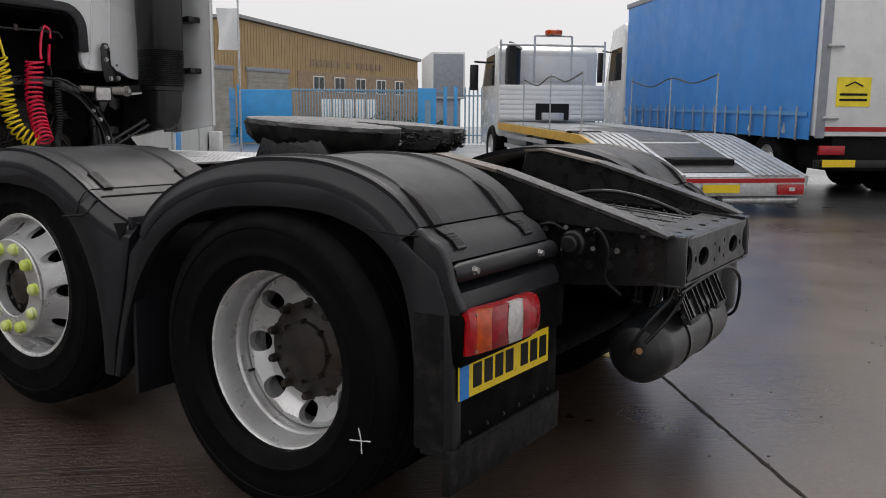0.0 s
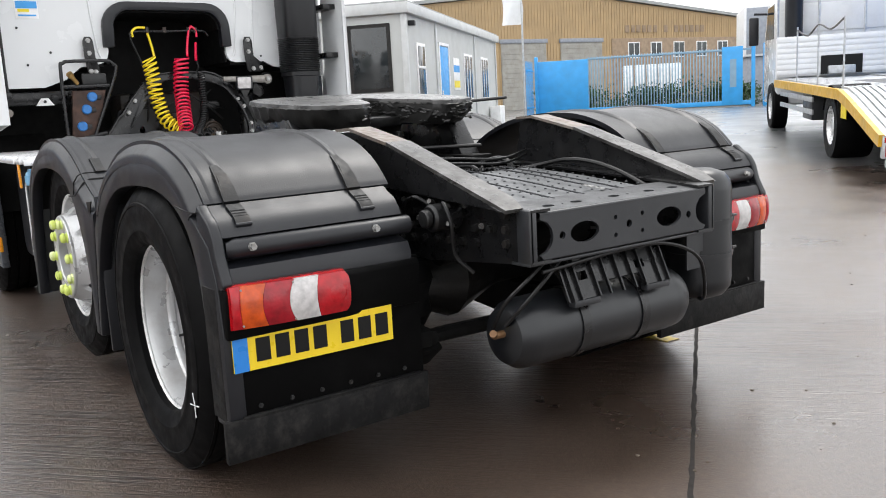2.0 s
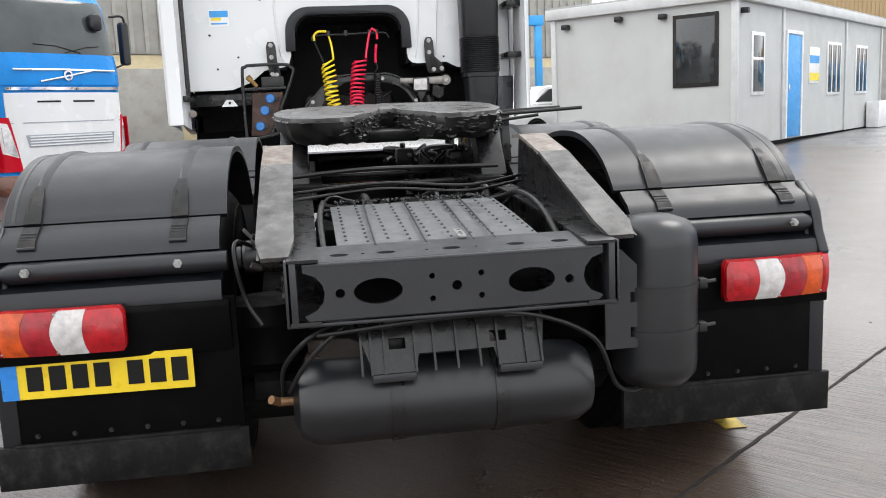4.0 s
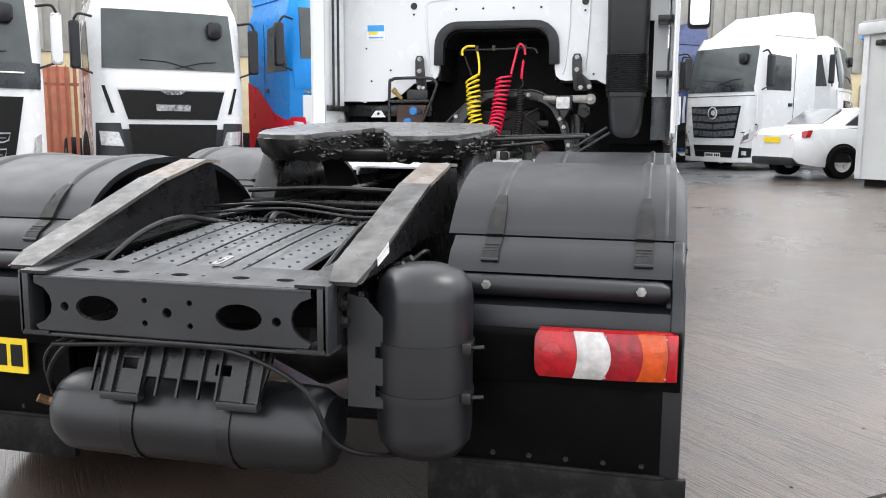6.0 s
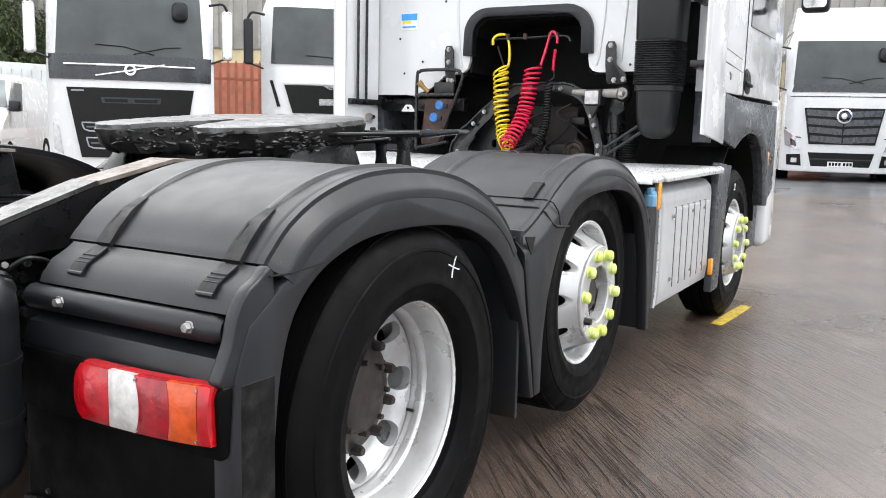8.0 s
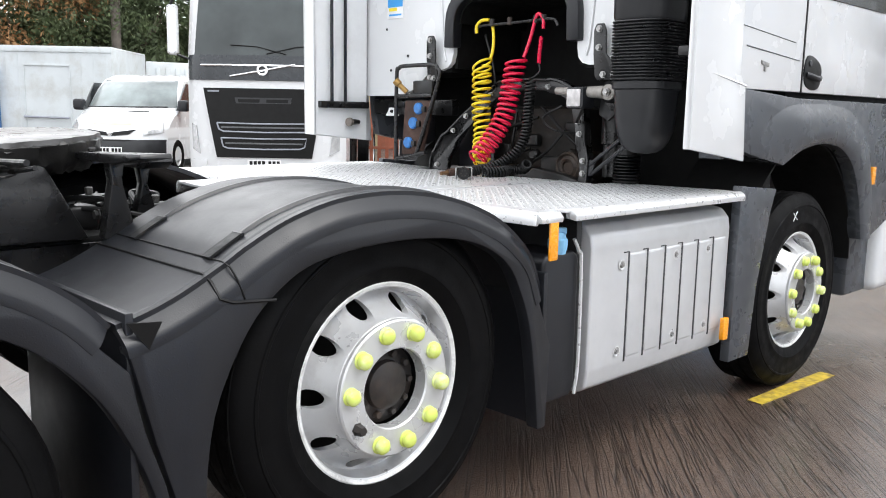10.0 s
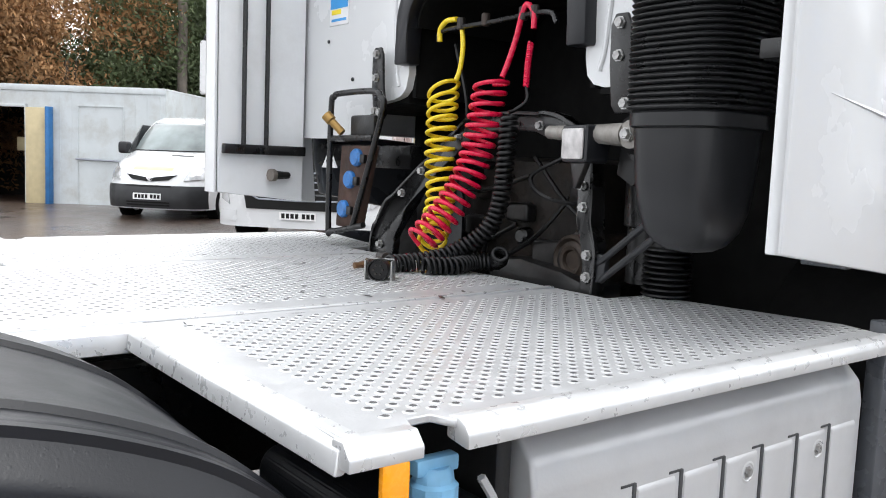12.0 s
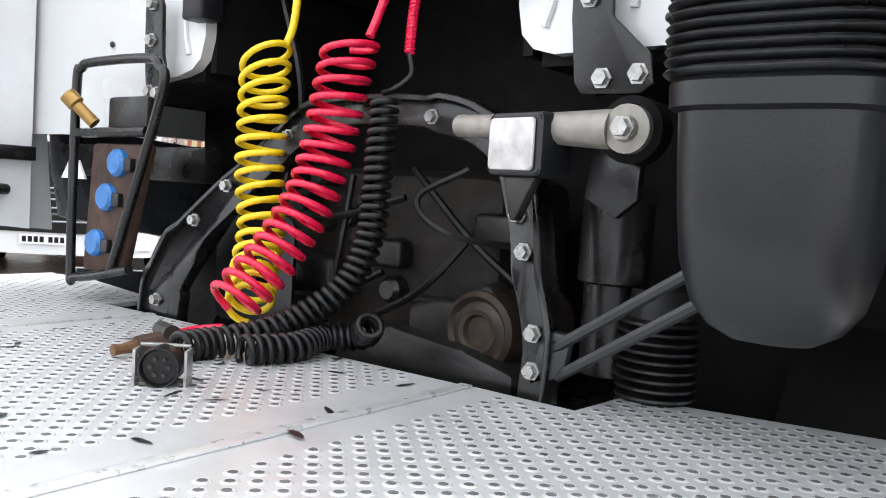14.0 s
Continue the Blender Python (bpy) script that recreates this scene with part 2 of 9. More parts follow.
DECAL_LIME = mat("faded_lime_decal", (0.66, 0.72, 0.40), 0.4, 0, 0.1, 6)
PALE_SCREEN = mat("pale_windscreen", (0.17, 0.20, 0.20), 0.07, 0, 0.5, 1.6, spec=0.8)
HEADLAMP = mat("headlamp", (0.55, 0.56, 0.57), 0.12, 0.5, 0.25, 18, coat=0.6)
PAINT_BLUE = mat("cab_blue", (0.008, 0.20, 0.58), 0.32, 0, 0.06, 2, spec=0.2)
PAINT_RED = mat("cab_red", (0.50, 0.004, 0.018), 0.35, 0, 0.06, 2, spec=0.15)
PAINT_NAVY = mat("cab_navy", (0.012, 0.035, 0.14), 0.28, 0, 0.08, 2, coat=0.5)
CURTAIN_BLUE = mat("curtain_blue", (0.03, 0.24, 0.68), 0.42, 0, 0.06, 1.5, 0.003, 6, dirt=(0.1, 0.30, 0.68), dirt_amount=0.3, dirt_scale=1.2)
CURTAIN_PALE = mat("curtain_pale", (0.09, 0.30, 0.62), 0.45, 0, 0.1, 8)
STRAP_GREY = mat("strap_grey", (0.28, 0.3, 0.34), 0.6)
TRUCK_YELLOW = mat("truck_yellow", (0.62, 0.36, 0.03), 0.4, 0, 0.1, 6, dirt=(0.3, 0.2, 0.07), dirt_amount=0.4)
GALV = mat("galvanised", (0.52, 0.535, 0.55), 0.4, 0.6, 0.18, 16, 0.0008, 60, dirt=(0.25, 0.24, 0.23), dirt_amount=0.4)
SIGN_YELLOW = mat("sign_yellow", (0.82, 0.66, 0.03), 0.5)
SIGN_BLUE = mat("sign_blue", (0.05, 0.32, 0.72), 0.5)
GATE_BLUE = mat("gate_blue", (0.035, 0.32, 0.70), 0.42, 0, 0.08, 3, dirt=(0.05, 0.25, 0.5), dirt_amount=0.4)
GATE_GREY = mat("gate_grey", (0.22, 0.35, 0.46), 0.5, 0.2, 0.08, 5)
OFFICE_GREY = mat("office_grey", (0.50, 0.51, 0.50), 0.6, 0, 0.04, 1.5, 0.0008, 90, dirt=(0.36, 0.35, 0.33), dirt_amount=0.35, dirt_scale=1.0)
OFFICE_TRIM = mat("office_trim", (0.56, 0.57, 0.57), 0.5, 0, 0.05, 3, dirt=(0.3, 0.3, 0.28), dirt_amount=0.4)
FRAME_WHITE = mat("frame_white", (0.80, 0.80, 0.80), 0.4)
TAN_WALL = mat("tan_cladding", (0.44, 0.31, 0.165), 0.6, 0, 0.07, 1.0, dirt=(0.3, 0.22, 0.13), dirt_amount=0.4, dirt_scale=0.6)
BRICK_WALL = mat("brown_wall", (0.30, 0.22, 0.15), 0.8, 0, 0.2, 3, 0.004, 18)
ROOF_GREY = mat("roof_grey", (0.33, 0.34, 0.34), 0.6)
CONTAINER = mat("container_white", (0.55, 0.585, 0.60), 0.55, 0, 0.06, 2, dirt=(0.30, 0.27, 0.22), dirt_amount=0.5, dirt_scale=1.6)
CREAM = mat("cream_board", (0.55, 0.46, 0.28), 0.6, 0, 0.1, 5)
CLADDING = mat("grey_cladding", (0.34, 0.33, 0.30), 0.65, 0, 0.12, 1.5, dirt=(0.2, 0.17, 0.13), dirt_amount=0.5)
SHUTTER_RED = mat("shutter_red", (0.36, 0.11, 0.06), 0.6, 0, 0.2, 4, dirt=(0.2, 0.15, 0.1), dirt_amount=0.5)
WOOD_POLE = mat("wood_pole", (0.10, 0.085, 0.07), 0.8, 0, 0.25, 6, 0.003, 40)
BARK = mat("bark", (0.10, 0.08, 0.06), 0.9, 0, 0.3, 8, 0.006, 30)
LEAF_GREEN = mat("leaf_green", (0.095, 0.122, 0.058), 0.5, 0, 0.5, 2.5)
LEAF_BROWN = mat("leaf_brown", (0.33, 0.185, 0.085), 0.55, 0, 0.5, 2.5)
HEDGE_GREEN = mat("hedge_green", (0.04, 0.085, 0.025), 0.6, 0, 0.5, 3)
INTERIOR_DARK = mat("interior_dark", (0.02, 0.019, 0.018), 0.9)


# ---------------------------------------------------------------- mesh helpers
def finish(name, bm, material, parent=None, label="", at=None, sharp=0.6):
    bmesh.ops.remove_doubles(bm, verts=bm.verts, dist=1e-5)
    bmesh.ops.recalc_face_normals(bm, faces=bm.faces)
    for f in bm.faces:
        f.smooth = True
    for e in bm.edges:
        if len(e.link_faces) == 2 and e.calc_face_angle(0) > sharp:
            e.smooth = False
    me = bpy.data.meshes.new(name)
    bm.to_mesh(me)
    bm.free()
    me.materials.append(material)
    ob = new(name, me)
    if parent:
        ob.parent = parent
    if at is not None:
        ob.matrix_basis = at
    if label:
        ob["label"] = label
    return ob


def part(name, bm, material, parent, label="", at=None):
    return finish(name, bm, material, parent, label, at)


def thing(name, at, label, category, group="", kind=""):
    ob = new(name)
    ob.empty_display_size = 0.2
    ob.matrix_basis = at
    return tagged(ob, label, category, group, kind)


def add(bm, other, m=None):
    """Put another bmesh into bm."""
    if m is not None:
        bmesh.ops.transform(other, matrix=m, verts=other.verts)
    me = bpy.data.meshes.new("tmp")
    other.to_mesh(me)
    other.free()
    bm.from_mesh(me)
    bpy.data.meshes.remove(me)
    return bm


def box(x0, x1, y0, y1, z0, z1, bev=0.0, seg=2):
    bm = bmesh.new()
    bmesh.ops.create_cube(bm, size=1)
    for v in bm.verts:
        v.co = ((x0 + x1) / 2 + v.co.x * (x1 - x0), (y0 + y1) / 2 + v.co.y * (y1 - y0), (z0 + z1) / 2 + v.co.z * (z1 - z0))
    if bev:
        bmesh.ops.bevel(bm, geom=bm.edges[:], offset=bev, segments=seg, affect="EDGES", profile=0.5)
    return bm


def prism(outline, axis, a0, a1, bev=0.0, seg=2):
    """A polygon in the two other axes, drawn out along one axis."""
    def p(u, v, a):
        return {"x": (a, u, v), "y": (u, a, v), "z": (u, v, a)}[axis]
    bm = bmesh.new()
    lo = [bm.verts.new(p(u, v, a0)) for u, v in outline]
    hi = [bm.verts.new(p(u, v, a1)) for u, v in outline]
    n = len(outline)
    bm.faces.new(lo)
    bm.faces.new(hi[::-1])
    for i in range(n):
        bm.faces.new((lo[i], hi[i], hi[(i + 1) % n], lo[(i + 1) % n]))
    bmesh.ops.recalc_face_normals(bm, faces=bm.faces)
    if bev:
        bmesh.ops.bevel(bm, geom=bm.edges[:], offset=bev, segments=seg, affect="EDGES", profile=0.5)
    return bm


def sheet(profile, axis, a0, a1, thick, steps=1):
    """An open line drawn out along an axis, with thickness."""
    k = len(profile)
    side = []
    for i in range(k):
        p0, p1 = Vector(profile[max(0, i - 1)]), Vector(profile[min(k - 1, i + 1)])
        d = (p1 - p0).normalized()
        side.append((profile[i][0] - d.y * thick, profile[i][1] + d.x * thick))
    return prism(list(profile) + side[::-1], axis, a0, a1)


def tube(points, r, n=8, cap=True):
    """A round tube along a line of points; r is a number or a list."""
    pts = [Vector(p) for p in points]
    rs = r if isinstance(r, (list, tuple)) else [r] * len(pts)
    bm = bmesh.new()
    t0 = (pts[1] - pts[0]).normalized()
    u = t0.orthogonal().normalized()
    rings = []
    for i, p in enumerate(pts):
        t = (pts[min(i + 1, len(pts) - 1)] - pts[max(i - 1, 0)]).normalized()
        u = (u - t * u.dot(t)).normalized()
        w = t.cross(u)
        rings.append([bm.verts.new(p + rs[i] * (math.cos(2 * math.pi * k / n) * u + math.sin(2 * math.pi * k / n) * w)) for k in range(n)])
    for a, b in zip(rings, rings[1:]):
        for k in range(n):
            bm.faces.new((a[k], a[(k + 1) % n], b[(k + 1) % n], b[k]))
    if cap:
        bm.faces.new(rings[0][::-1])
        bm.faces.new(rings[-1])
    return bm


def bend(points, steps=8):
    """A smooth line through a few points."""
    pts = [Vector(p) for p in points]
    pts = [pts[0] * 2 - pts[1]] + pts + [pts[-1] * 2 - pts[-2]]
    out = []
    for i in range(1, len(pts) - 2):
        a, b, c, d = pts[i - 1:i + 3]
        for k in range(steps):
            t = k / steps
            out.append(0.5 * (2 * b + (c - a) * t + (2 * a - 5 * b + 4 * c - d) * t * t + (3 * b - a - 3 * c + d) * t ** 3))
    return out + [pts[-2]]


def lathe(profile, axis="y", n=32, centre=(0, 0, 0), close=False):
    """Turn (radius, height) points round an axis."""
    bm = bmesh.new()
    def p(r, h, a):
        c, s = r * math.cos(a), r * math.sin(a)
        q = {"x": (h, c, s), "y": (c, h, s), "z": (c, s, h)}[axis]
        return Vector(q) + Vector(centre)
    rings = []
    for r, h in profile:
        rings.append([bm.verts.new(p(0, h, 0))] if r < 1e-6 else [bm.verts.new(p(r, h, 2 * math.pi * k / n)) for k in range(n)])
    pairs = list(zip(rings, rings[1:])) + ([(rings[-1], rings[0])] if close else [])
    for a, b in pairs:
        for k in range(n):
            q = [a[k % len(a)], a[(k + 1) % len(a)], b[(k + 1) % len(b)], b[k % len(b)]]
            q = list(dict.fromkeys(q))
            if len(q) > 2:
                bm.faces.new(q)
    return bm


def cyl(r, axis, a0, a1, centre, n=20, bev=0.0):
    b = bev
    prof = [(0, a0), (r - b, a0), (r, a0 + b), (r, a1 - b), (r - b, a1), (0, a1)] if b else [(0, a0), (r, a0), (r, a1), (0, a1)]
    return lathe(prof, axis, n, centre)


def plate(outline, holes, place, thick):
    """A flat outline with holes through it; place(u, v) gives the point, thick the vector of its thickness."""
    bm = bmesh.new()
    edges = []
    for loop in [outline, *holes]:
        vs = [bm.verts.new((u, v, 0)) for u, v in loop]
        edges += [bm.edges.new((vs[i], vs[(i + 1) % len(vs)])) for i in range(len(vs))]
    bmesh.ops.triangle_fill(bm, use_beauty=True, use_dissolve=False, edges=edges)
    for v in bm.verts:
        v.co = place(v.co.x, v.co.y)
    got = bmesh.ops.extrude_face_region(bm, geom=bm.faces[:])
    bmesh.ops.translate(bm, vec=thick, verts=[g for g in got["geom"] if isinstance(g, bmesh.types.BMVert)])
    return bm


def ring(cx, cy, rx, ry=None, n=20):
    ry = ry or rx
    return [(cx + rx * math.cos(2 * math.pi * k / n), cy + ry * math.sin(2 * math.pi * k / n)) for k in range(n)]


def round_rect(x0, x1, y0, y1, r, n=5):
    out = []
    for cx, cy, a in ((x1 - r, y1 - r, 0), (x0 + r, y1 - r, 90), (x0 + r, y0 + r, 180), (x1 - r, y0 + r, 270)):
        out += [(cx + r * math.cos(radians(a + 90 * k / n)), cy + r * math.sin(radians(a + 90 * k / n))) for k in range(n + 1)]
    return out


def bolt(p, axis="x", r=0.014, h=0.012, sign=1):
    """A hexagon head on a washer."""
    bm = lathe([(0, 0), (r * 1.35, 0), (r * 1.35, h * 0.3 * sign), (r, h * 0.3 * sign), (r * 0.96, h * sign), (0, h * sign)], axis, 6, p)
    return bm


def loft(rings, cap=True):
    bm = bmesh.new()
    rr = [[bm.verts.new(p) for p in r] for r in rings]
    n = len(rr[0])
    for a, b in zip(rr, rr[1:]):
        for k in range(n):
            bm.faces.new((a[k], a[(k + 1) % n], b[(k + 1) % n], b[k]))
    if cap:
        bm.faces.new(rr[0][::-1])
        bm.faces.new(rr[-1])
    return bm


def patch(f, corners, off=0.004, thick=0.02, nu=10, nv=6):
    """A panel that lies on the surface f(y, z) -> point; corners: four (y, z), round the panel."""
    (a0, a1), (b0, b1), (c0, c1), (d0, d1) = corners
    bm = bmesh.new()
    def p(u, v, o):
        y = (a0 * (1 - u) + b0 * u) * (1 - v) + (d0 * (1 - u) + c0 * u) * v
        z = (a1 * (1 - u) + b1 * u) * (1 - v) + (d1 * (1 - u) + c1 * u) * v
        q = f(y, z)
        return (q[0] + o, q[1], q[2])
    top = [[bm.verts.new(p(i / nu, j / nv, off)) for i in range(nu + 1)] for j in range(nv + 1)]
    low = [[bm.verts.new(p(i / nu, j / nv, off - thick)) for i in range(nu + 1)] for j in range(nv + 1)]
    for j in range(nv):
        for i in range(nu):
            bm.faces.new((top[j][i], top[j][i + 1], top[j + 1][i + 1], top[j + 1][i]))
            bm.faces.new((low[j][i], low[j + 1][i], low[j + 1][i + 1], low[j][i + 1]))
    edge = [(j, 0) for j in range(nv + 1)] + [(nv, i) for i in range(1, nu + 1)] + [(j, nu) for j in range(nv - 1, -1, -1)] + [(0, i) for i in range(nu - 1, 0, -1)]
    for k in range(len(edge)):
        (j0, i0), (j1, i1) = edge[k], edge[(k + 1) % len(edge)]
        bm.faces.new((top[j0][i0], low[j0][i0], low[j1][i1], top[j1][i1]))
    return bm


# ---------------------------------------------------------------- ground
def rise(x, y):
    """Height of the yard, which falls away gently on one side and climbs on the other."""
    near = min(1, max(0, (x + 12) / 8))
    s = 0.017 * -x - 0.004 * y if y < 0 and x > -12 else 0.017 * -x + 0.03 * (0 if y < 0 else max(0, y - 6 * near))
    s = 0.45 * math.tanh(s / 0.45) if s > 0 else -0.5 * math.tanh(-s / 0.5)
    dx, dy = max(0, abs(x + 1.8) - 4.2), max(0, abs(y) - 2.5)
    d = math.hypot(dx, dy)
    k = min(1, max(0, d / 7))
    return s * k * k * (3 - 2 * k)


def ground_material():
    m = bpy.data.materials.new("wet_concrete")
    m.use_nodes = True
    n, l = m.node_tree.nodes, m.node_tree.links
    b = n["Principled BSDF"]
    tc = n.new("ShaderNodeTexCoord")
    def noise_of(scale, detail=6, rough=0.6, vec=None):
        q = n.new("ShaderNodeTexNoise")
        q.inputs["Scale"].default_value, q.inputs["Detail"].default_value, q.inputs["Roughness"].default_value = scale, detail, rough
        l.new(vec or tc.outputs["Object"], q.inputs["Vector"])
        return q.outputs["Fac"]
    def ramp_of(fac, p0, c0, p1, c1):
        r = n.new("ShaderNodeValToRGB")
        r.color_ramp.elements[0].position, r.color_ramp.elements[1].position = p0, p1
        r.color_ramp.elements[0].color, r.color_ramp.elements[1].color = (*c0, 1), (*c1, 1)
        l.new(fac, r.inputs["Fac"])
        return r.outputs["Color"]
    def mixc(fac, a, bb):
        x = n.new("ShaderNodeMix")
        x.data_type = "RGBA"
        l.new(fac, x.inputs[0])
        l.new(a, x.inputs[6])
        l.new(bb, x.inputs[7])
        return x.outputs[2]
    concrete = ramp_of(noise_of(1.1), 0.3, (0.046, 0.0310, 0.0228), 0.72, (0.102, 0.073, 0.056))
    speck = ramp_of(noise_of(38, 3), 0.35, (0.5, 0.5, 0.5), 0.65, (1.12, 1.1, 1.08))
    x = n.new("ShaderNodeMix")
    x.data_type, x.blend_type = "RGBA", "MULTIPLY"
    x.inputs[0].default_value = 0.5
    l.new(concrete, x.inputs[6])
    l.new(speck, x.inputs[7])
    tarmac = ramp_of(noise_of(2.0), 0.3, (0.045, 0.047, 0.05), 0.7, (0.085, 0.087, 0.09))
    zone = n.new("ShaderNodeAttribute")
    zone.attribute_name = "tarmac"
    col = mixc(zone.outputs["Fac"], x.outputs[2], tarmac)
    wet = n.new("ShaderNodeMapRange")
    wet.inputs["From Min"].default_value, wet.inputs["From Max"].default_value = 0.38, 0.66
    wet.inputs["To Min"].default_value, wet.inputs["To Max"].default_value = 0.26, 0.50
    b.inputs["Specular IOR Level"].default_value = 0.6
    b.inputs["Coat Weight"].default_value, b.inputs["Coat Roughness"].default_value = 0.66, 0.27
    l.new(noise_of(0.55, 6), wet.inputs["Value"])
    l.new(wet.outputs[0], b.inputs["Roughness"])
    # brushed lines in the concrete
    turn = n.new("ShaderNodeMapping")
    turn.inputs["Rotation"].default_value = (0, 0, radians(-41))
    l.new(tc.outputs["Object"], turn.inputs["Vector"])
    mp = n.new("ShaderNodeMapping")
    mp.inputs["Scale"].default_value = (0.75, 20.0, 1.0)
    l.new(turn.outputs[0], mp.inputs["Vector"])
    def groove_of(vec, width):
        """0 in narrow grooves, 1 between them."""
        q = n.new("ShaderNodeMath")
        q.operation = "SUBTRACT"
        l.new(noise_of(1.0, 2, 0.5, vec), q.inputs[0])
        q.inputs[1].default_value = 0.5
        a = n.new("ShaderNodeMath")
        a.operation = "ABSOLUTE"
        l.new(q.outputs[0], a.inputs[0])
        r = n.new("ShaderNodeMapRange")
        r.inputs["From Max"].default_value = width
        l.new(a.outputs[0], r.inputs["Value"])
        return r.outputs[0]
    mp2 = n.new("ShaderNodeMapping")
    mp2.inputs["Scale"].default_value = (1.8, 36.0, 1.0)
    mp2.inputs["Location"].default_value = (3.1, 1.7, 0.4)
    l.new(turn.outputs[0], mp2.inputs["Vector"])
    lines = groove_of(mp.outputs[0], 0.040)
    fine = n.new("ShaderNodeMapRange")
    fine.inputs["To Min"].default_value = 0.45
    l.new(groove_of(mp2.outputs[0], 0.045), fine.inputs["Value"])
    grain = n.new("ShaderNodeMapRange")
    grain.inputs["From Min"].default_value, grain.inputs["From Max"].default_value = 0.30, 0.70
    grain.inputs["To Min"].default_value, grain.inputs["To Max"].default_value = 0.55, 1.0
    l.new(noise_of(95, 3, 0.7), grain.inputs["Value"])
    both = n.new("ShaderNodeMath")
    both.operation = "MULTIPLY"
    l.new(fine.outputs[0], both.inputs[0])
    l.new(lines, both.inputs[1])
    mul = n.new("ShaderNodeMath")
    mul.operation = "MULTIPLY"
    l.new(both.outputs[0], mul.inputs[0])
    l.new(grain.outputs[0], mul.inputs[1])
    keep = n.new("ShaderNodeMath")
    keep.operation = "MULTIPLY_ADD"
    keep.inputs[1].default_value, keep.inputs[2].default_value = -1, 1
    l.new(zone.outputs["Fac"], keep.inputs[0])
    # the brushing is worn away behind the lorry
    sep = n.new("ShaderNodeSeparateXYZ")
    l.new(tc.outputs["Object"], sep.inputs[0])
    worn = n.new("ShaderNodeMapRange")
    worn.inputs["From Min"].default_value, worn.inputs["From Max"].default_value = 0.2, 1.7
    worn.inputs["To Min"].default_value, worn.inputs["To Max"].default_value = 1.0, 0.0
    l.new(sep.outputs[0], worn.inputs["Value"])
    side = n.new("ShaderNodeMapRange")
    side.inputs["From Min"].default_value, side.inputs["From Max"].default_value = 0.1, 1.3
    side.inputs["To Min"].default_value, side.inputs["To Max"].default_value = 0.12, 1.0
    l.new(sep.outputs[1], side.inputs["Value"])
    k0 = n.new("ShaderNodeMath")
    k0.operation = "MULTIPLY"
    l.new(keep.outputs[0], k0.inputs[0])
    l.new(side.outputs[0], k0.inputs[1])
    edge = n.new("ShaderNodeMapRange")
    edge.inputs["From Min"].default_value, edge.inputs["From Max"].default_value = 1.95, 2.55
    edge.inputs["To Min"].default_value, edge.inputs["To Max"].default_value = 1.0, 0.12
    l.new(sep.outputs[1], edge.inputs["Value"])
    near = n.new("ShaderNodeMath")
    near.operation = "MULTIPLY"
    l.new(worn.outputs[0], near.inputs[0])
    l.new(edge.outputs[0], near.inputs[1])
    k1 = n.new("ShaderNodeMath")
    k1.operation = "MULTIPLY"
    l.new(k0.outputs[0], k1.inputs[0])
    l.new(near.outputs[0], k1.inputs[1])
    left = n.new("ShaderNodeMapRange")
    left.inputs["From Min"].default_value, left.inputs["From Max"].default_value = -1.45, -0.95
    left.inputs["To Min"].default_value, left.inputs["To Max"].default_value = 1.0, 0.0
    l.new(sep.outputs[1], left.inputs["Value"])
    k2 = n.new("ShaderNodeMath")
    k2.operation = "MAXIMUM"
    l.new(k1.outputs[0], k2.inputs[0])
    l.new(left.outputs[0], k2.inputs[1])
    patchy = n.new("ShaderNodeMapRange")
    patchy.inputs["From Min"].default_value, patchy.inputs["From Max"].default_value = 0.36, 0.58
    patchy.inputs["To Min"].default_value, patchy.inputs["To Max"].default_value = 0.45, 1.0
    l.new(noise_of(1.6, 4), patchy.inputs["Value"])
    k1 = n.new("ShaderNodeMath")
    k1.operation = "MULTIPLY"
    l.new(k2.outputs[0], k1.inputs[0])
    l.new(patchy.outputs[0], k1.inputs[1])
    groove = n.new("ShaderNodeMath")
    groove.operation = "MULTIPLY"
    l.new(mul.outputs[0], groove.inputs[0])
    l.new(k1.outputs[0], groove.inputs[1])
    brush = groove.outputs[0]
    # groove shade and the sheen of wet ridges are put into the base colour
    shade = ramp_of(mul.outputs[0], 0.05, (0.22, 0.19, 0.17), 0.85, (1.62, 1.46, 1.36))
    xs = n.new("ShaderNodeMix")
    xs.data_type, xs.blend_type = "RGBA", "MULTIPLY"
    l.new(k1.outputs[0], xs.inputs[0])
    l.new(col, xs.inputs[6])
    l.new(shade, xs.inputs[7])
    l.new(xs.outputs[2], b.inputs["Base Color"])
    b1 = n.new("ShaderNodeBump")
    b1.inputs["Strength"].default_value, b1.inputs["Distance"].default_value = 1.0, 0.011
    l.new(brush, b1.inputs["Height"])
    b2 = n.new("ShaderNodeBump")
    b2.inputs["Strength"].default_value, b2.inputs["Distance"].default_value = 0.6, 0.004
    l.new(noise_of(75, 4), b2.inputs["Height"])
    l.new(b1.outputs[0], b2.inputs["Normal"])
    l.new(b2.outputs[0], b.inputs["Normal"])
    return m


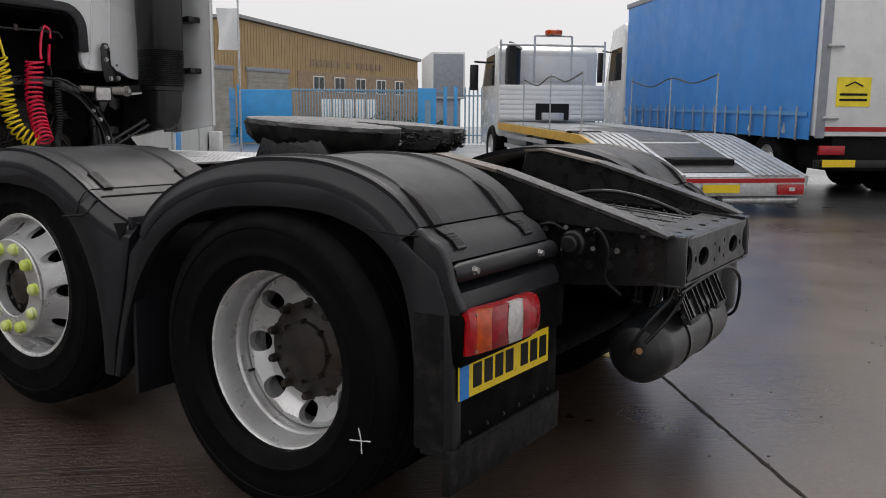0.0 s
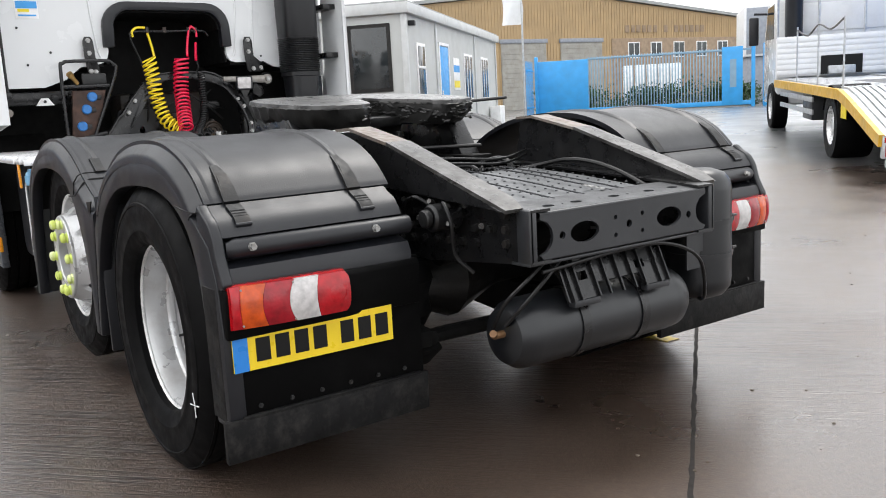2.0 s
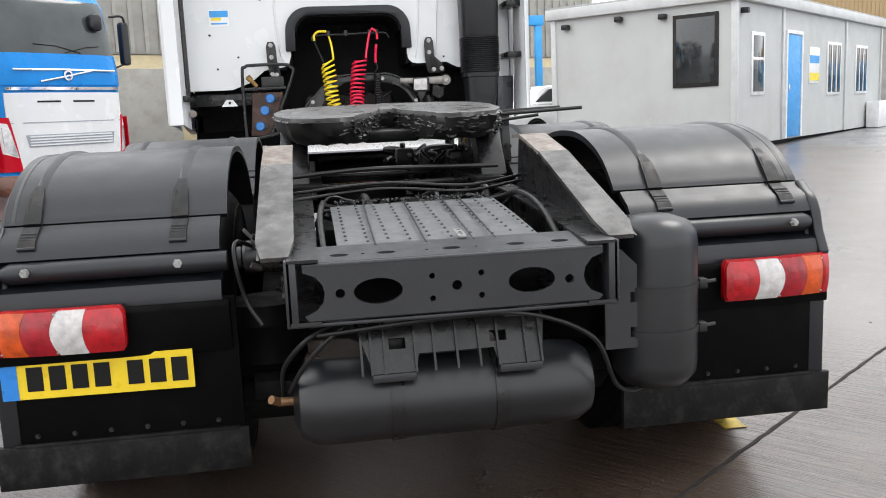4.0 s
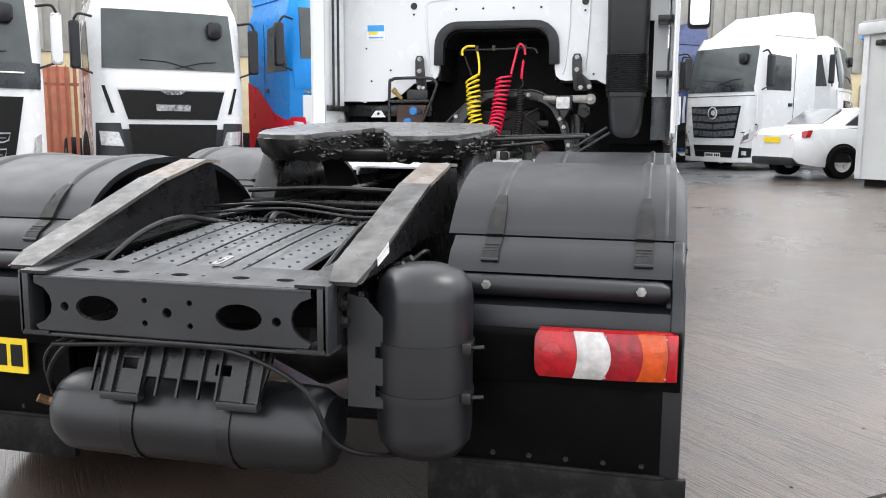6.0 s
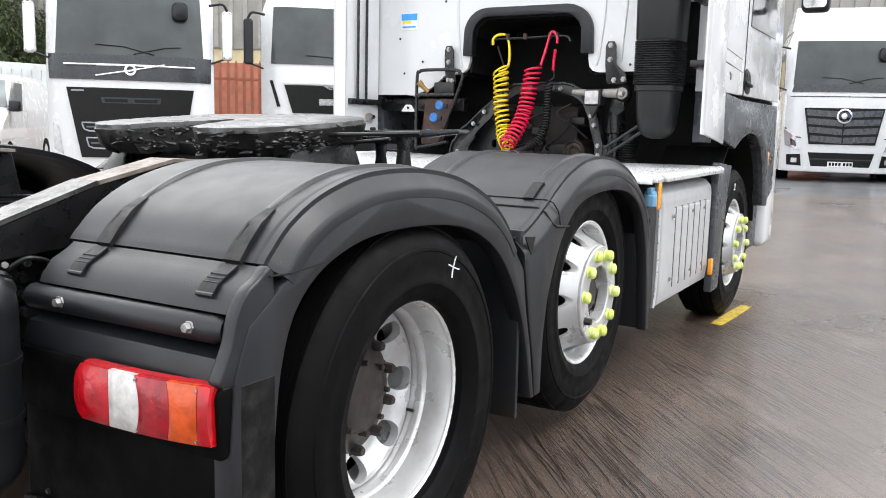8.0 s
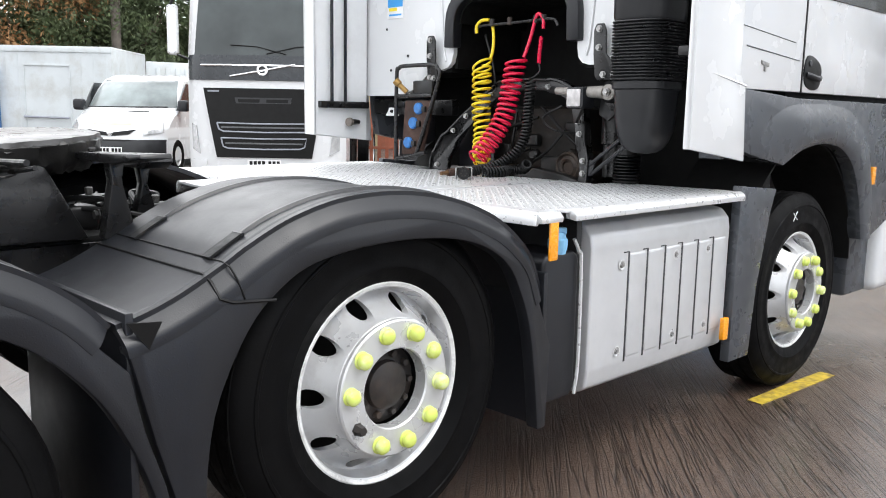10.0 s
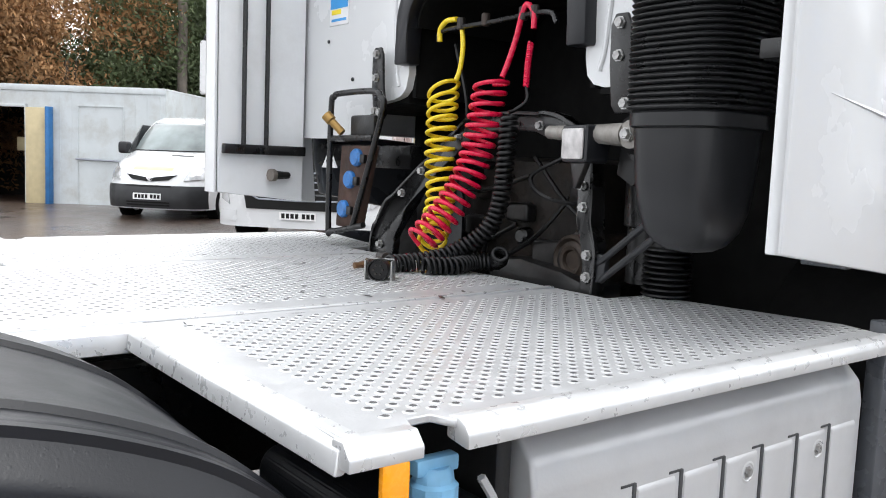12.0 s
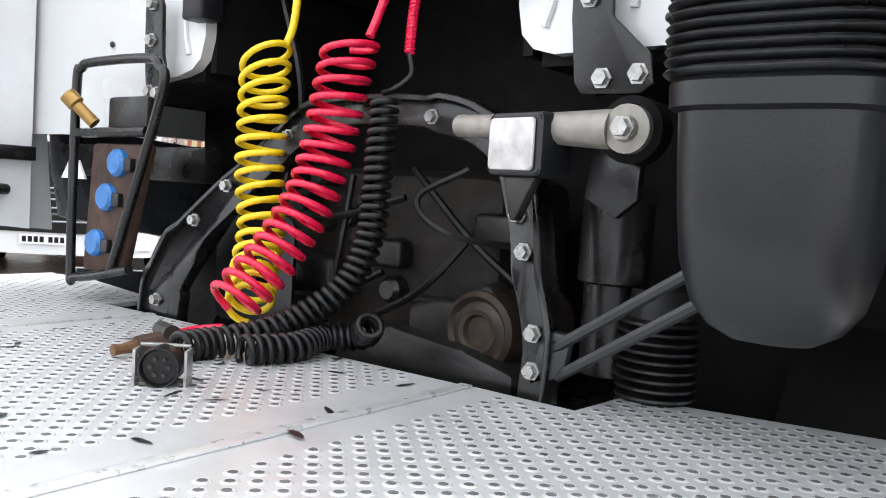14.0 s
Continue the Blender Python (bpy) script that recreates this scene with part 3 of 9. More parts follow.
def build_ground():
    def axis_steps():
        a = [0.0]
        step = 0.5
        while a[-1] < 600:
            a.append(a[-1] + step)
            if a[-1] > 14:
                step *= 1.22
        return sorted({-v for v in a} | set(a))
    xs, ys = [v - 2 for v in axis_steps()], axis_steps()
    verts = [(x, y, rise(x, y)) for y in ys for x in xs]
    nx = len(xs)
    faces = [(j * nx + i, j * nx + i + 1, (j + 1) * nx + i + 1, (j + 1) * nx + i) for j in range(len(ys) - 1) for i in range(nx - 1)]
    me = bpy.data.meshes.new("ground")
    me.from_pydata(verts, [], faces)
    at = me.attributes.new("tarmac", "FLOAT", "POINT")
    for k, (x, y, z) in enumerate(verts):
        edge = y - (9.0 + 0.02 * x) if x > -9 else max(y - 9.3, (-13.3 - 0.45 * (y - 0)) - x)
        at.data[k].value = min(1, max(0, edge / 0.5 + 0.5))
    for p in me.polygons:
        p.use_smooth = True
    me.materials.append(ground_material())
    tagged(new("ground", me), "wet brushed concrete yard with darker tarmac beyond", "ground", kind="structure")


build_ground()


# ---------------------------------------------------------------- the tractor unit (it faces -x; the drive axle stands at x = 0)
truck = thing("tractor_unit", pose(0, 0, 0), "white three-axle lorry tractor unit with black mudguards, parked without a trailer", "lorry")
AX_DRIVE, AX_MID, AX_FRONT = 0.0, -1.44, -4.20
LIFT = 0.082


def tyre_mesh(y0, y1, R=0.505):
    w = y1 - y0
    prof = [(0.298, y0 + 0.03), (0.315, y0 + 0.012), (0.345, y0 + 0.0045), (0.349, y0 + 0.0015), (0.362, y0 + 0.001), (0.366, y0 + 0.003), (0.40, y0 + 0.001), (0.42, y0), (0.436, y0 + 0.002), (0.439, y0 - 0.001), (0.447, y0), (0.45, y0 + 0.004), (0.461, y0 + 0.007), (0.482, y0 + 0.022), (R - 0.008, y0 + 0.034)]
    groove = [0.16, 0.38, 0.62, 0.84]
    prof.append((R, y0 + 0.05))
    for g in groove:
        c = y0 + w * g
        prof += [(R, c - 0.008), (R - 0.014, c - 0.005), (R - 0.014, c + 0.005), (R, c + 0.008)]
    prof.append((R, y1 - 0.05))
    prof += [(r, y0 + y1 - h) for r, h in prof[:15]][::-1]
    return prof


def hole_disc(prof, hand, thick, n=10, step=15):
    """A pressed wheel disc. prof: (radius, depth along y) from the middle out; hand: (radius, hole radius) of the hand holes."""
    def h(r):
        for (r0, h0), (r1, h1) in zip(prof, prof[1:]):
            if r <= r1:
                return h0 + (h1 - h0) * (r - r0) / (r1 - r0)
        return prof[-1][1]
    hr, hole = hand
    ra, rb = hr - hole * 1.25, hr + hole * 1.25
    radii = sorted({r for r, _ in prof} | {ra, rb})
    bm = bmesh.new()
    def face_ring(r0, r1):
        m = 80
        a = [bm.verts.new((r0 * math.cos(2 * math.pi * k / m), h(r0), r0 * math.sin(2 * math.pi * k / m))) for k in range(m)]
        c = [bm.verts.new((r1 * math.cos(2 * math.pi * k / m), h(r1), r1 * math.sin(2 * math.pi * k / m))) for k in range(m)]
        for k in range(m):
            bm.faces.new((a[k], a[(k + 1) % m], c[(k + 1) % m], c[k]))
    for r0, r1 in zip(radii, radii[1:]):
        if r1 <= ra + 1e-6 or r0 >= rb - 1e-6:
            face_ring(r0, r1)
    half = math.pi / n
    for q in range(n):
        mid = 2 * math.pi * q / n
        rows = [[], [], [], []]
        side = [-1 + k / 3 for k in range(6)]
        square = [(1, t) for t in side] + [(-t, 1) for t in side] + [(-1, -t) for t in side] + [(t, -1) for t in side]
        sgn = 1 if prof[0][1] > 0 else -1
        for su, sv in square:
            g = math.hypot(su, sv)
            cu, cv = hole * su / g, hole * sv / g
            for row, (u, v), drop in zip(rows, ((cu, cv), (cu, cv), (cu * 1.15, cv * 1.15), (su * (rb - hr), sv * half * hr)), (thick, 0.0015, 0.0, 0.0)):
                r = hr + u
                a = mid + v / hr
                row.append(bm.verts.new((r * math.cos(a), h(r) - sgn * drop, r * math.sin(a))))
        for r0, r1 in zip(rows, rows[1:]):
            for k in range(24):
                bm.faces.new((r0[k], r0[(k + 1) % 24], r1[(k + 1) % 24], r1[k]))
    return bm


def wheel(x, z, side, kind, inset=0.0):
    """side: +1 or -1; kind: 'drive' (twin, dished in) or 'steer' (single, dished out)."""
    w = thing("wheel", pose(x, -side * inset, z), "", "")
    for k in ("label", "category"):
        if k in w:
            del w[k]
    w.parent = truck
    s = side
    def ly(prof):
        return [(r, s * h) for r, h in prof]
    part("tyre", lathe(ly(tyre_mesh(0.945, 1.238)), "y", 56, close=True), RUBBER, w, "worn black rubber tyre")
    if kind == "drive":
        part("tyre", lathe(ly(tyre_mesh(0.60, 0.89)), "y", 40, close=True), RUBBER, w, "worn black rubber tyre")
        barrel = [(0.305, 1.162), (0.309, 1.172), (0.302, 1.179), (0.288, 1.174), (0.281, 1.155), (0.278, 1.120), (0.276, 1.095), (0.270, 1.090), (0.267, 1.085), (0.267, 1.068), (0.272, 1.062), (0.270, 1.0), (0.266, 0.96), (0.272, 0.955), (0.285, 1.06)]
        part("rim", lathe(ly(barrel), "y", 72, close=True), RIM_SILVER, w, "silver painted steel rim")
        part("rim_edge", lathe(ly([(0.309, 1.160), (0.317, 1.176), (0.316, 1.187), (0.309, 1.192), (0.300, 1.188), (0.293, 1.178)]), "y", 72, close=True), RIM_WORN, w, "chipped pale rim edge")
        part("disc", hole_disc(ly([(0.135, 1.010), (0.14, 1.015), (0.19, 1.015), (0.20, 1.018), (0.243, 1.048), (0.255, 1.050), (0.266, 1.045)]), (0.219, 0.038), 0.03, 8), RIM_SILVER, w, "silver wheel disc with hand holes")
        part("hub", lathe(ly([(0, 1.062), (0.085, 1.062), (0.10, 1.056), (0.105, 1.042), (0.135, 1.03), (0.166, 1.021), (0.166, 0.95), (0, 0.95)]), "y", 32), HUB_DARK, w, "rusty dark hub")
        for k in range(10):
            a = radians(36 * k + 18)
            part("wheel_nut", lathe(ly([(0, 1.055), (0.012, 1.055), (0.0155, 1.045), (0.0165, 1.02), (0.022, 1.015)]), "y", 6, (0.160 * math.cos(a), 0, 0.160 * math.sin(a))), HUB_DARK, w)
        for k in range(8):
            a = radians(45 * k)
            part("hub_bolt", lathe(ly([(0, 1.070), (0.008, 1.070), (0.009, 1.03)]), "y", 6, (0.105 * math.cos(a), 0, 0.105 * math.sin(a))), HUB_DARK, w)
        # near-black disc stands in for the shade behind the hand holes
        part("backing_shade", lathe(ly([(0.26, 0.93), (0, 0.93)]), "y", 24), UNDERSIDE, w)
        part("air_valve", tube([(-0.235, s * 1.02, -0.10), (-0.242, s * 1.07, -0.103)], 0.005, 6), DARK_METAL, w)
    else:
        barrel = [(0.300, 1.190), (0.304, 1.203), (0.297, 1.212), (0.285, 1.206), (0.279, 1.19), (0.275, 1.172), (0.272, 1.15), (0.27, 1.10), (0.27, 1.0), (0.278, 1.0), (0.285, 1.1)]
        part("rim", lathe(ly(barrel), "y", 72, close=True), RIM_SILVER, w, "silver painted steel rim")
        part("rim_edge", lathe(ly([(0.304, 1.198), (0.306, 1.212), (0.299, 1.216), (0.289, 1.21)]), "y", 72, close=True), RIM_WORN, w, "chipped pale rim edge")
        part("disc", hole_disc(ly([(0.117, 1.23), (0.118, 1.264), (0.196, 1.266), (0.206, 1.259), (0.218, 1.234), (0.245, 1.184), (0.262, 1.164), (0.274, 1.16)]), (0.240, 0.0275), 0.03), RIM_SILVER, w, "silver wheel disc with hand holes")
        part("nut_ring", lathe(ly([(0.117, 1.256), (0.117, 1.271), (0.121, 1.275), (0.198, 1.275), (0.203, 1.271), (0.204, 1.258)]), "y", 64, close=True), RIM_SILVER, w)
        part("hub", lathe(ly([(0, 1.245), (0.055, 1.245), (0.07, 1.238), (0.074, 1.220), (0.10, 1.215), (0.118, 1.210), (0.118, 1.1), (0, 1.1)]), "y", 36), HUB_DARK, w, "dark hub centre")
        for k in range(10):
            a = radians(36 * k)
            part("hub_bolt", lathe(ly([(0, 1.233), (0.009, 1.233), (0.011, 1.228), (0.0115, 1.215)]), "y", 10, (0.0915 * math.cos(a), 0, 0.0915 * math.sin(a))), HUB_DARK, w)
        for k in range(10):
            a = radians(36 * k + 4)
            c = (0.1675 * math.cos(a), 0, 0.1675 * math.sin(a))
            if k == 9 and s > 0 and x > -2:
                part("wheel_nut", lathe(ly([(0, 1.302), (0.013, 1.302), (0.0155, 1.292), (0.0165, 1.277), (0.022, 1.274)]), "y", 6, c), HUB_DARK, w)
                continue
            jut = 0.006 * math.sin(k * 2.7)
            tip = (0.006 * math.sin(k * 1.9), 0, 0.006 * math.cos(k * 3.1))
            part("nut_cap", lathe(ly([(0, 1.304 + jut), (0.011, 1.303 + jut), (0.019, 1.300 + jut), (0.0235, 1.294 + jut), (0.024, 1.288), (0.021, 1.284), (0.0215, 1.279), (0.026, 1.277), (0.026, 1.273)]), "y", 16, c), CAP_YELLOW, w, "fluorescent yellow wheel nut cap")
        # near-black disc stands in for the shade inside the wheel
        part("backing_shade", lathe(ly([(0.27, 1.09), (0, 1.09)]), "y", 24), UNDERSIDE, w)
    return w


for sd in (1, -1):
    wheel(AX_DRIVE, 0.498, sd, "drive", -0.014)
    wheel(AX_MID, 0.505 + LIFT, sd, "steer", 0.042)
    wheel(AX_FRONT, 0.505, sd, "steer", 0.03)


def chalk_mark(x, z, y, size, turn):
    c, s_ = math.cos(radians(turn)), math.sin(radians(turn))
    bm = bmesh.new()
    for dx, dz in ((c, s_), (-s_, c)):
        p, q = (x - dx * size, y, z - dz * size), (x + dx * size, y, z + dz * size)
        add(bm, tube([p, ((p[0] + q[0]) / 2 + 0.004, y, (p[2] + q[2]) / 2), q], 0.0022, 5))
    part("chalk_mark", bm, CHALK, truck, "white chalk cross on the tyre wall")


chalk_mark(0.389, 0.322, -1.2525, 0.04, 8)
chalk_mark(-0.175, 0.872, 1.2520, 0.032, 20)
chalk_mark(-4.095, 0.896, 1.209, 0.03, 40)


# chassis
def rail(s):
    out, inn = s * 0.425, s * 0.345
    prof = [(1.09, 0.735), (1.09, 0.90), (0.2, 0.955), (-0.6, 0.965), (-4.6, 0.965), (-4.6, 0.70), (-0.2, 0.70), (0.55, 0.69)]
    bm = prism(prof, "y", out - s * 0.010, out, 0.002, 1)
    top = [(1.09, 0.892), (0.2, 0.947), (-0.6, 0.957), (-4.6, 0.957)]
    add(bm, sheet(top, "y", inn, out - s * 0.005, -0.008))
    add(bm, sheet([(1.09, 0.743), (0.55, 0.698), (-0.2, 0.708), (-4.6, 0.708)], "y", inn, out - s * 0.005, 0.008))
    r_ = part("chassis_rail", bm, BLACK_PAINT, truck, "black painted chassis rail with bolts")
    rnd = random.Random(5)
    for i in range(9):
        for j in range(3):
            if rnd.random() < 0.8:
                part("bolt", bolt((0.98 - 0.075 * i, out, 0.79 + 0.045 * j - 0.004 * i), "y", 0.013, 0.016, s), DARK_METAL, r_)


rail(1), rail(-1)


def ramp(s):
    """A loading ramp on the rail's back end."""
    y0, y1 = s * 0.402, s * 0.500
    prof = [(1.05, 0.905), (0.98, 0.935), (0.425, 1.1035)]
    bm = sheet(prof, "y", y0, y1, 0.012)
    for v in bm.verts:
        if v.co.x > 1.03:
            v.co.y += 0.3 * ((y0 + y1) / 2 - v.co.y)
    r_ = part("ramp", bm, RAMP_STEEL, truck, "worn steel loading ramp behind the coupling")
    part("ramp_top", sheet([(0.418, 1.103), (0.16, 1.155), (0.06, 1.15)], "y", y0, y1, 0.011), RUSTY_STEEL, r_, "rust-stained upper ramp plate")
    web = [(1.05, 0.90), (0.42, 1.09), (0.16, 1.14), (0.06, 1.135), (0.02, 0.96), (0.2, 0.955), (1.05, 0.90)]
    part("ramp_web", prism(web[:-1], "y", s * 0.425, s * 0.437, 0.002, 1), BLACK_PAINT, r_, "black ramp side plate")
    part("ramp_web", prism(web[:-1], "y", s * 0.487, s * 0.497, 0.002, 1), BLACK_PAINT, r_, "black ramp side plate")


ramp(1), ramp(-1)
part("label_sticker", prism([(0.932, 0.948), (0.84, 0.976), (0.834, 0.948), (0.927, 0.926)], "y", 0.498, 0.500), FRAME_WHITE, truck, "small white label")


def crossmember():
    outline = [(-0.375, 0.745), (0.375, 0.745), (0.385, 0.757), (0.355, 0.77), (0.338, 0.79), (0.333, 0.812), (0.338, 0.835), (0.355, 0.856), (0.385, 0.868), (0.385, 0.885), (-0.385, 0.885), (-0.385, 0.868), (-0.355, 0.856), (-0.338, 0.835), (-0.333, 0.812), (-0.338, 0.79), (-0.355, 0.77), (-0.385, 0.757)]
    holes = [ring(-0.2, 0.81, 0.062, 0.033), ring(0.195, 0.81, 0.062, 0.033), ring(0, 0.81, 0.013), ring(-0.295, 0.81, 0.012), ring(0.295, 0.805, 0.012),
             ring(-0.063, 0.838, 0.008, n=10), ring(0.063, 0.838, 0.008, n=10), ring(-0.063, 0.78, 0.008, n=10), ring(0.063, 0.78, 0.008, n=10)]
    bm = plate(outline, holes, lambda u, v: Vector((1.075, u, v)), Vector((0.012, 0, 0)))
    top_holes = [ring(1.02, y, 0.014, 0.024) for y in (-0.29, -0.17, 0.0, 0.17, 0.29)] + [ring(1.02, y, 0.005, n=8) for y in (-0.23, -0.065, 0.065)]
    add(bm, plate([(0.92, -0.385), (1.078, -0.385), (1.078, 0.385), (0.92, 0.385)], top_holes, lambda u, v: Vector((u, v, 0.880 + (1.08 - u) * 0.10)), Vector((0, 0, 0.01))))
    add(bm, box(1.0, 1.085, -0.43, 0.43, 0.728, 0.738, 0.003))
    add(bm, tube([(1.079, -0.385, 0.8815), (1.079, 0.385, 0.8815)], 0.0085, 10))
    add(bm, tube([(1.079, -0.375, 0.748), (1.079, 0.375, 0.748)], 0.008, 10))
    part("rear_crossmember", bm, GREY_PLASTIC, truck, "dark grey pressed steel rear crossmember with oval holes")
    for s in (1, -1):
        part("rail_end", box(1.03, 1.09, s * 0.415 - 0.015, s * 0.415 + 0.015, 0.735, 0.9, 0.004), GREY_PLASTIC, truck)


crossmember()


def frame_cover():
    """Dimpled black cover between the rails."""
    prof = [(0.945, 0.892), (0.6, 0.925), (0.3, 0.945), (0.2, 0.938)]
    c = part("frame_cover", sheet(prof, "y", -0.29, 0.27, 0.01), COVER_GREY, truck, "grey dimpled cover between the chassis rails")
    bm = bmesh.new()
    for i in range(12):
        for j in range(10):
            x, y = 0.27 + 0.055 * i + 0.027 * (j % 2), -0.265 + 0.057 * j
            z = 0.9562 - (x - 0.3) * 0.073
            add(bm, lathe([(0.0055, -0.004), (0.0035, 0.0005), (0, 0.0010)], "z", 6, (x, y, z)))
    part("dimple_field", bm, GREY_PLASTIC, c, "small raised dimples")["kind"] = "stuff"
    for y in (-0.19, -0.055, 0.075, 0.135):
        part("rib", tube(bend([(0.94, y, 0.9035), (0.6, y + 0.004, 0.936), (0.3, y + 0.012, 0.956), (0.22, y + 0.035, 0.952)]), 0.003, 6), BLACK_PLASTIC, c)
    k = part("clip", plate(round_rect(0.835, 0.93, 0.036, 0.058, 0.006), [ring(0.852, 0.047, 0.006, n=10), ring(0.895, 0.047, 0.022, 0.006, 14)], lambda u, v: Vector((u, v, 0.9175 - (u - 0.835) * 0.09)), Vector((0, 0, 0.003))), STEEL_BOLT, c, "bright slotted steel clip")
    # grit swept against the front edge
    rnd = random.Random(31)
    bm = bmesh.new()
    for q in range(200):
        add(bm, box(-1, 1, -1, 1, -1, 1), pose(0.225 + rnd.gauss(0, 0.022), rnd.uniform(-0.27, 0.26), 0.954, rnd.uniform(0, 90), rnd.uniform(0, 90), rnd.uniform(0, 90)) @ Matrix.Scale(rnd.uniform(0.001, 0.0032), 4))
    part("grit", bm, DARK_METAL, c, "loose grit and rust flakes")["kind"] = "stuff"


frame_cover()


def fifth_wheel():
    """Greasy coupling plate with a throat that opens to the back, tipped backwards."""
    half = [(0.02, 0.0), (-0.06, 0.035), (0.06, 0.05), (0.2, 0.11), (0.33, 0.165), (0.36, 0.22), (0.345, 0.33), (0.28, 0.42), (0.12, 0.475), (-0.1, 0.49), (-0.27, 0.465), (-0.39, 0.38), (-0.455, 0.27), (-0.485, 0.1), (-0.49, 0.0)]
    outline = half[1:] + [(x, -y) for x, y in half[1:-1][::-1]]
    rnd = random.Random(3)
    fine = []
    for i in range(len(outline)):
        a, b = Vector(outline[i]), Vector(outline[(i + 1) % len(outline)])
        k = max(1, int((b - a).length / 0.02))
        fine += [a + (b - a) * j / k for j in range(k)]
    cx, cz, tilt = -0.56, 1.268, radians(3.8)
    def lift(u, v, h):
        return Vector((cx + u * math.cos(tilt) + h * math.sin(tilt), v, cz - u * math.sin(tilt) + h * math.cos(tilt)))
    bm = bmesh.new()
    levels = [(0.0, 0.014), (-0.004, 0.003), (-0.02, -0.002)]
    cen = Vector((-0.12, 0))
    rings_ = []
    for h, inset in levels:
        row = []
        for p in fine:
            d = (cen - p)
            q = p + d.normalized() * (inset + (rnd.random() * 0.012 if h < -0.01 else 0.002 * rnd.random()))
            row.append(bm.verts.new(lift(q.x, q.y, h + (rnd.random() - 0.5) * (0.018 if h < -0.04 else 0.002))))
        rings_.append(row)
    n = len(fine)
    for a, b in zip(rings_, rings_[1:]):
        for k in range(n):
            bm.faces.new((a[k], a[(k + 1) % n], b[(k + 1) % n], b[k]))
    bmesh.ops.triangle_fill(bm, use_beauty=True, edges=[bm.edges.get((rings_[0][k], rings_[0][(k + 1) % n])) for k in range(n)])
    bmesh.ops.triangle_fill(bm, use_beauty=True, edges=[bm.edges.get((rings_[-1][k], rings_[-1][(k + 1) % n])) for k in range(n)])
    w = part("fifth_wheel", bm, COUPLING, truck, "greasy black fifth wheel coupling plate with a split throat")
    bm = bmesh.new()
    rings_ = []
    for h, inset in [(-0.012, 0.006), (-0.022, -0.008), (-0.045, -0.002), (-0.075, 0.008), (-0.105, 0.035), (-0.11, 0.06)]:
        row = []
        for p in fine:
            q = p + (cen - p).normalized() * (inset + rnd.random() * 0.013)
            row.append(bm.verts.new(lift(q.x, q.y, h + (rnd.random() - 0.5) * (0.016 if h < -0.03 else 0.004))))
        rings_.append(row)
    for a, c in zip(rings_, rings_[1:]):
        for k in range(n):
            bm.faces.new((a[k], a[(k + 1) % n], c[(k + 1) % n], c[k]))
    for row in (rings_[0], rings_[-1]):
        bmesh.ops.triangle_fill(bm, use_beauty=True, edges=[bm.edges.get((row[k], row[(k + 1) % n])) for k in range(n)])
    part("skirt", bm, GREASE, w, "greasy ragged skirt of the coupling plate")
    for s in (1, -1):
        part("pedestal", prism([(-0.44, 1.20), (-0.76, 1.22), (-0.89, 0.98), (-0.28, 0.98)], "y", s * 0.35, s * 0.46, 0.01), BLACK_PAINT, w, "dirty cast pedestal")
    part("locking_bar", prism([(-0.74, 1.19), (-0.40, 1.18), (-0.42, 1.13), (-0.74, 1.14)], "y", -0.12, 0.12, 0.015), DARK_METAL, w)
    part("release_handle", tube([(-0.62, 0.2, 1.205), (-0.60, 0.5, 1.225), (-0.58, 0.88, 1.24)], 0.008, 8), DARK_METAL, w, "thin release handle")
    part("release_handle", tube([(-0.70, 0.35, 1.18), (-0.68, 0.55, 1.20), (-0.66, 0.70, 1.215)], 0.007, 8), DARK_METAL, w)
    for x0, x1, y0, y1, z, ym in ((-0.955, -0.865, 0.40, 0.87, 1.246, 0.60), (-1.145, -1.065, 0.18, 0.50, 1.212, 0.36)):
        bp = prism([(y0, z - 0.022), (y0 + 0.006, z - 0.006), (y1 - 0.006, z + 0.008), (y1, z - 0.004), (ym + 0.1, z - 0.026), (ym - 0.1, z - 0.028)], "x", x0, x1, 0.003, 2)
        k = part("bearing_plate", bp, BLACK_PAINT, w, "black flat bearing plate")
        part("bearing_leg", prism([(x0 + 0.02, z - 0.018), (x1 - 0.02, z - 0.018), (x1 - 0.03, z - 0.08), (x1 + 0.0, 1.0), (x0 - 0.01, 1.0), (x0 + 0.03, z - 0.08)], "y", ym - 0.025, ym + 0.02, 0.006), BLACK_PAINT, k)
        part("leg_bolt", bolt((x1 + 0.005, ym, 1.07), "x", 0.014, 0.014), DARK_METAL, k)
        part("plate_bolt", cyl(0.012, "z", z - 0.005, z + 0.008, ((x0 + x1) / 2, y0 + 0.05, 0), 8, 0.003), DARK_METAL, k)
    rnd = random.Random(31)
    for k in range(12):
        x, y = rnd.uniform(-1.25, -0.72), rnd.uniform(0.10, 0.42)
        q = [(x, y, 1.02 + rnd.uniform(-0.02, 0.05))]
        for _ in range(3):
            q.append((q[-1][0] + rnd.uniform(-0.12, 0.12), q[-1][1] + rnd.uniform(-0.14, 0.12), 1.04 + rnd.uniform(-0.04, 0.06)))
        part("air_line", tube(bend(q), rnd.uniform(0.006, 0.011), 7), rnd.choice((HOSE_BLACK, HOSE_BLACK, DARK_METAL)), truck)
    for x, y, z in ((-0.95, 0.22, 1.03), (-0.82, 0.34, 1.04), (-1.05, 0.12, 1.05), (-1.2, 0.30, 1.03)):
        v_ = part("valve_block", box(x - 0.05, x + 0.05, y - 0.045, y + 0.045, z - 0.05, z + 0.03, 0.014, 3), DARK_METAL, truck)
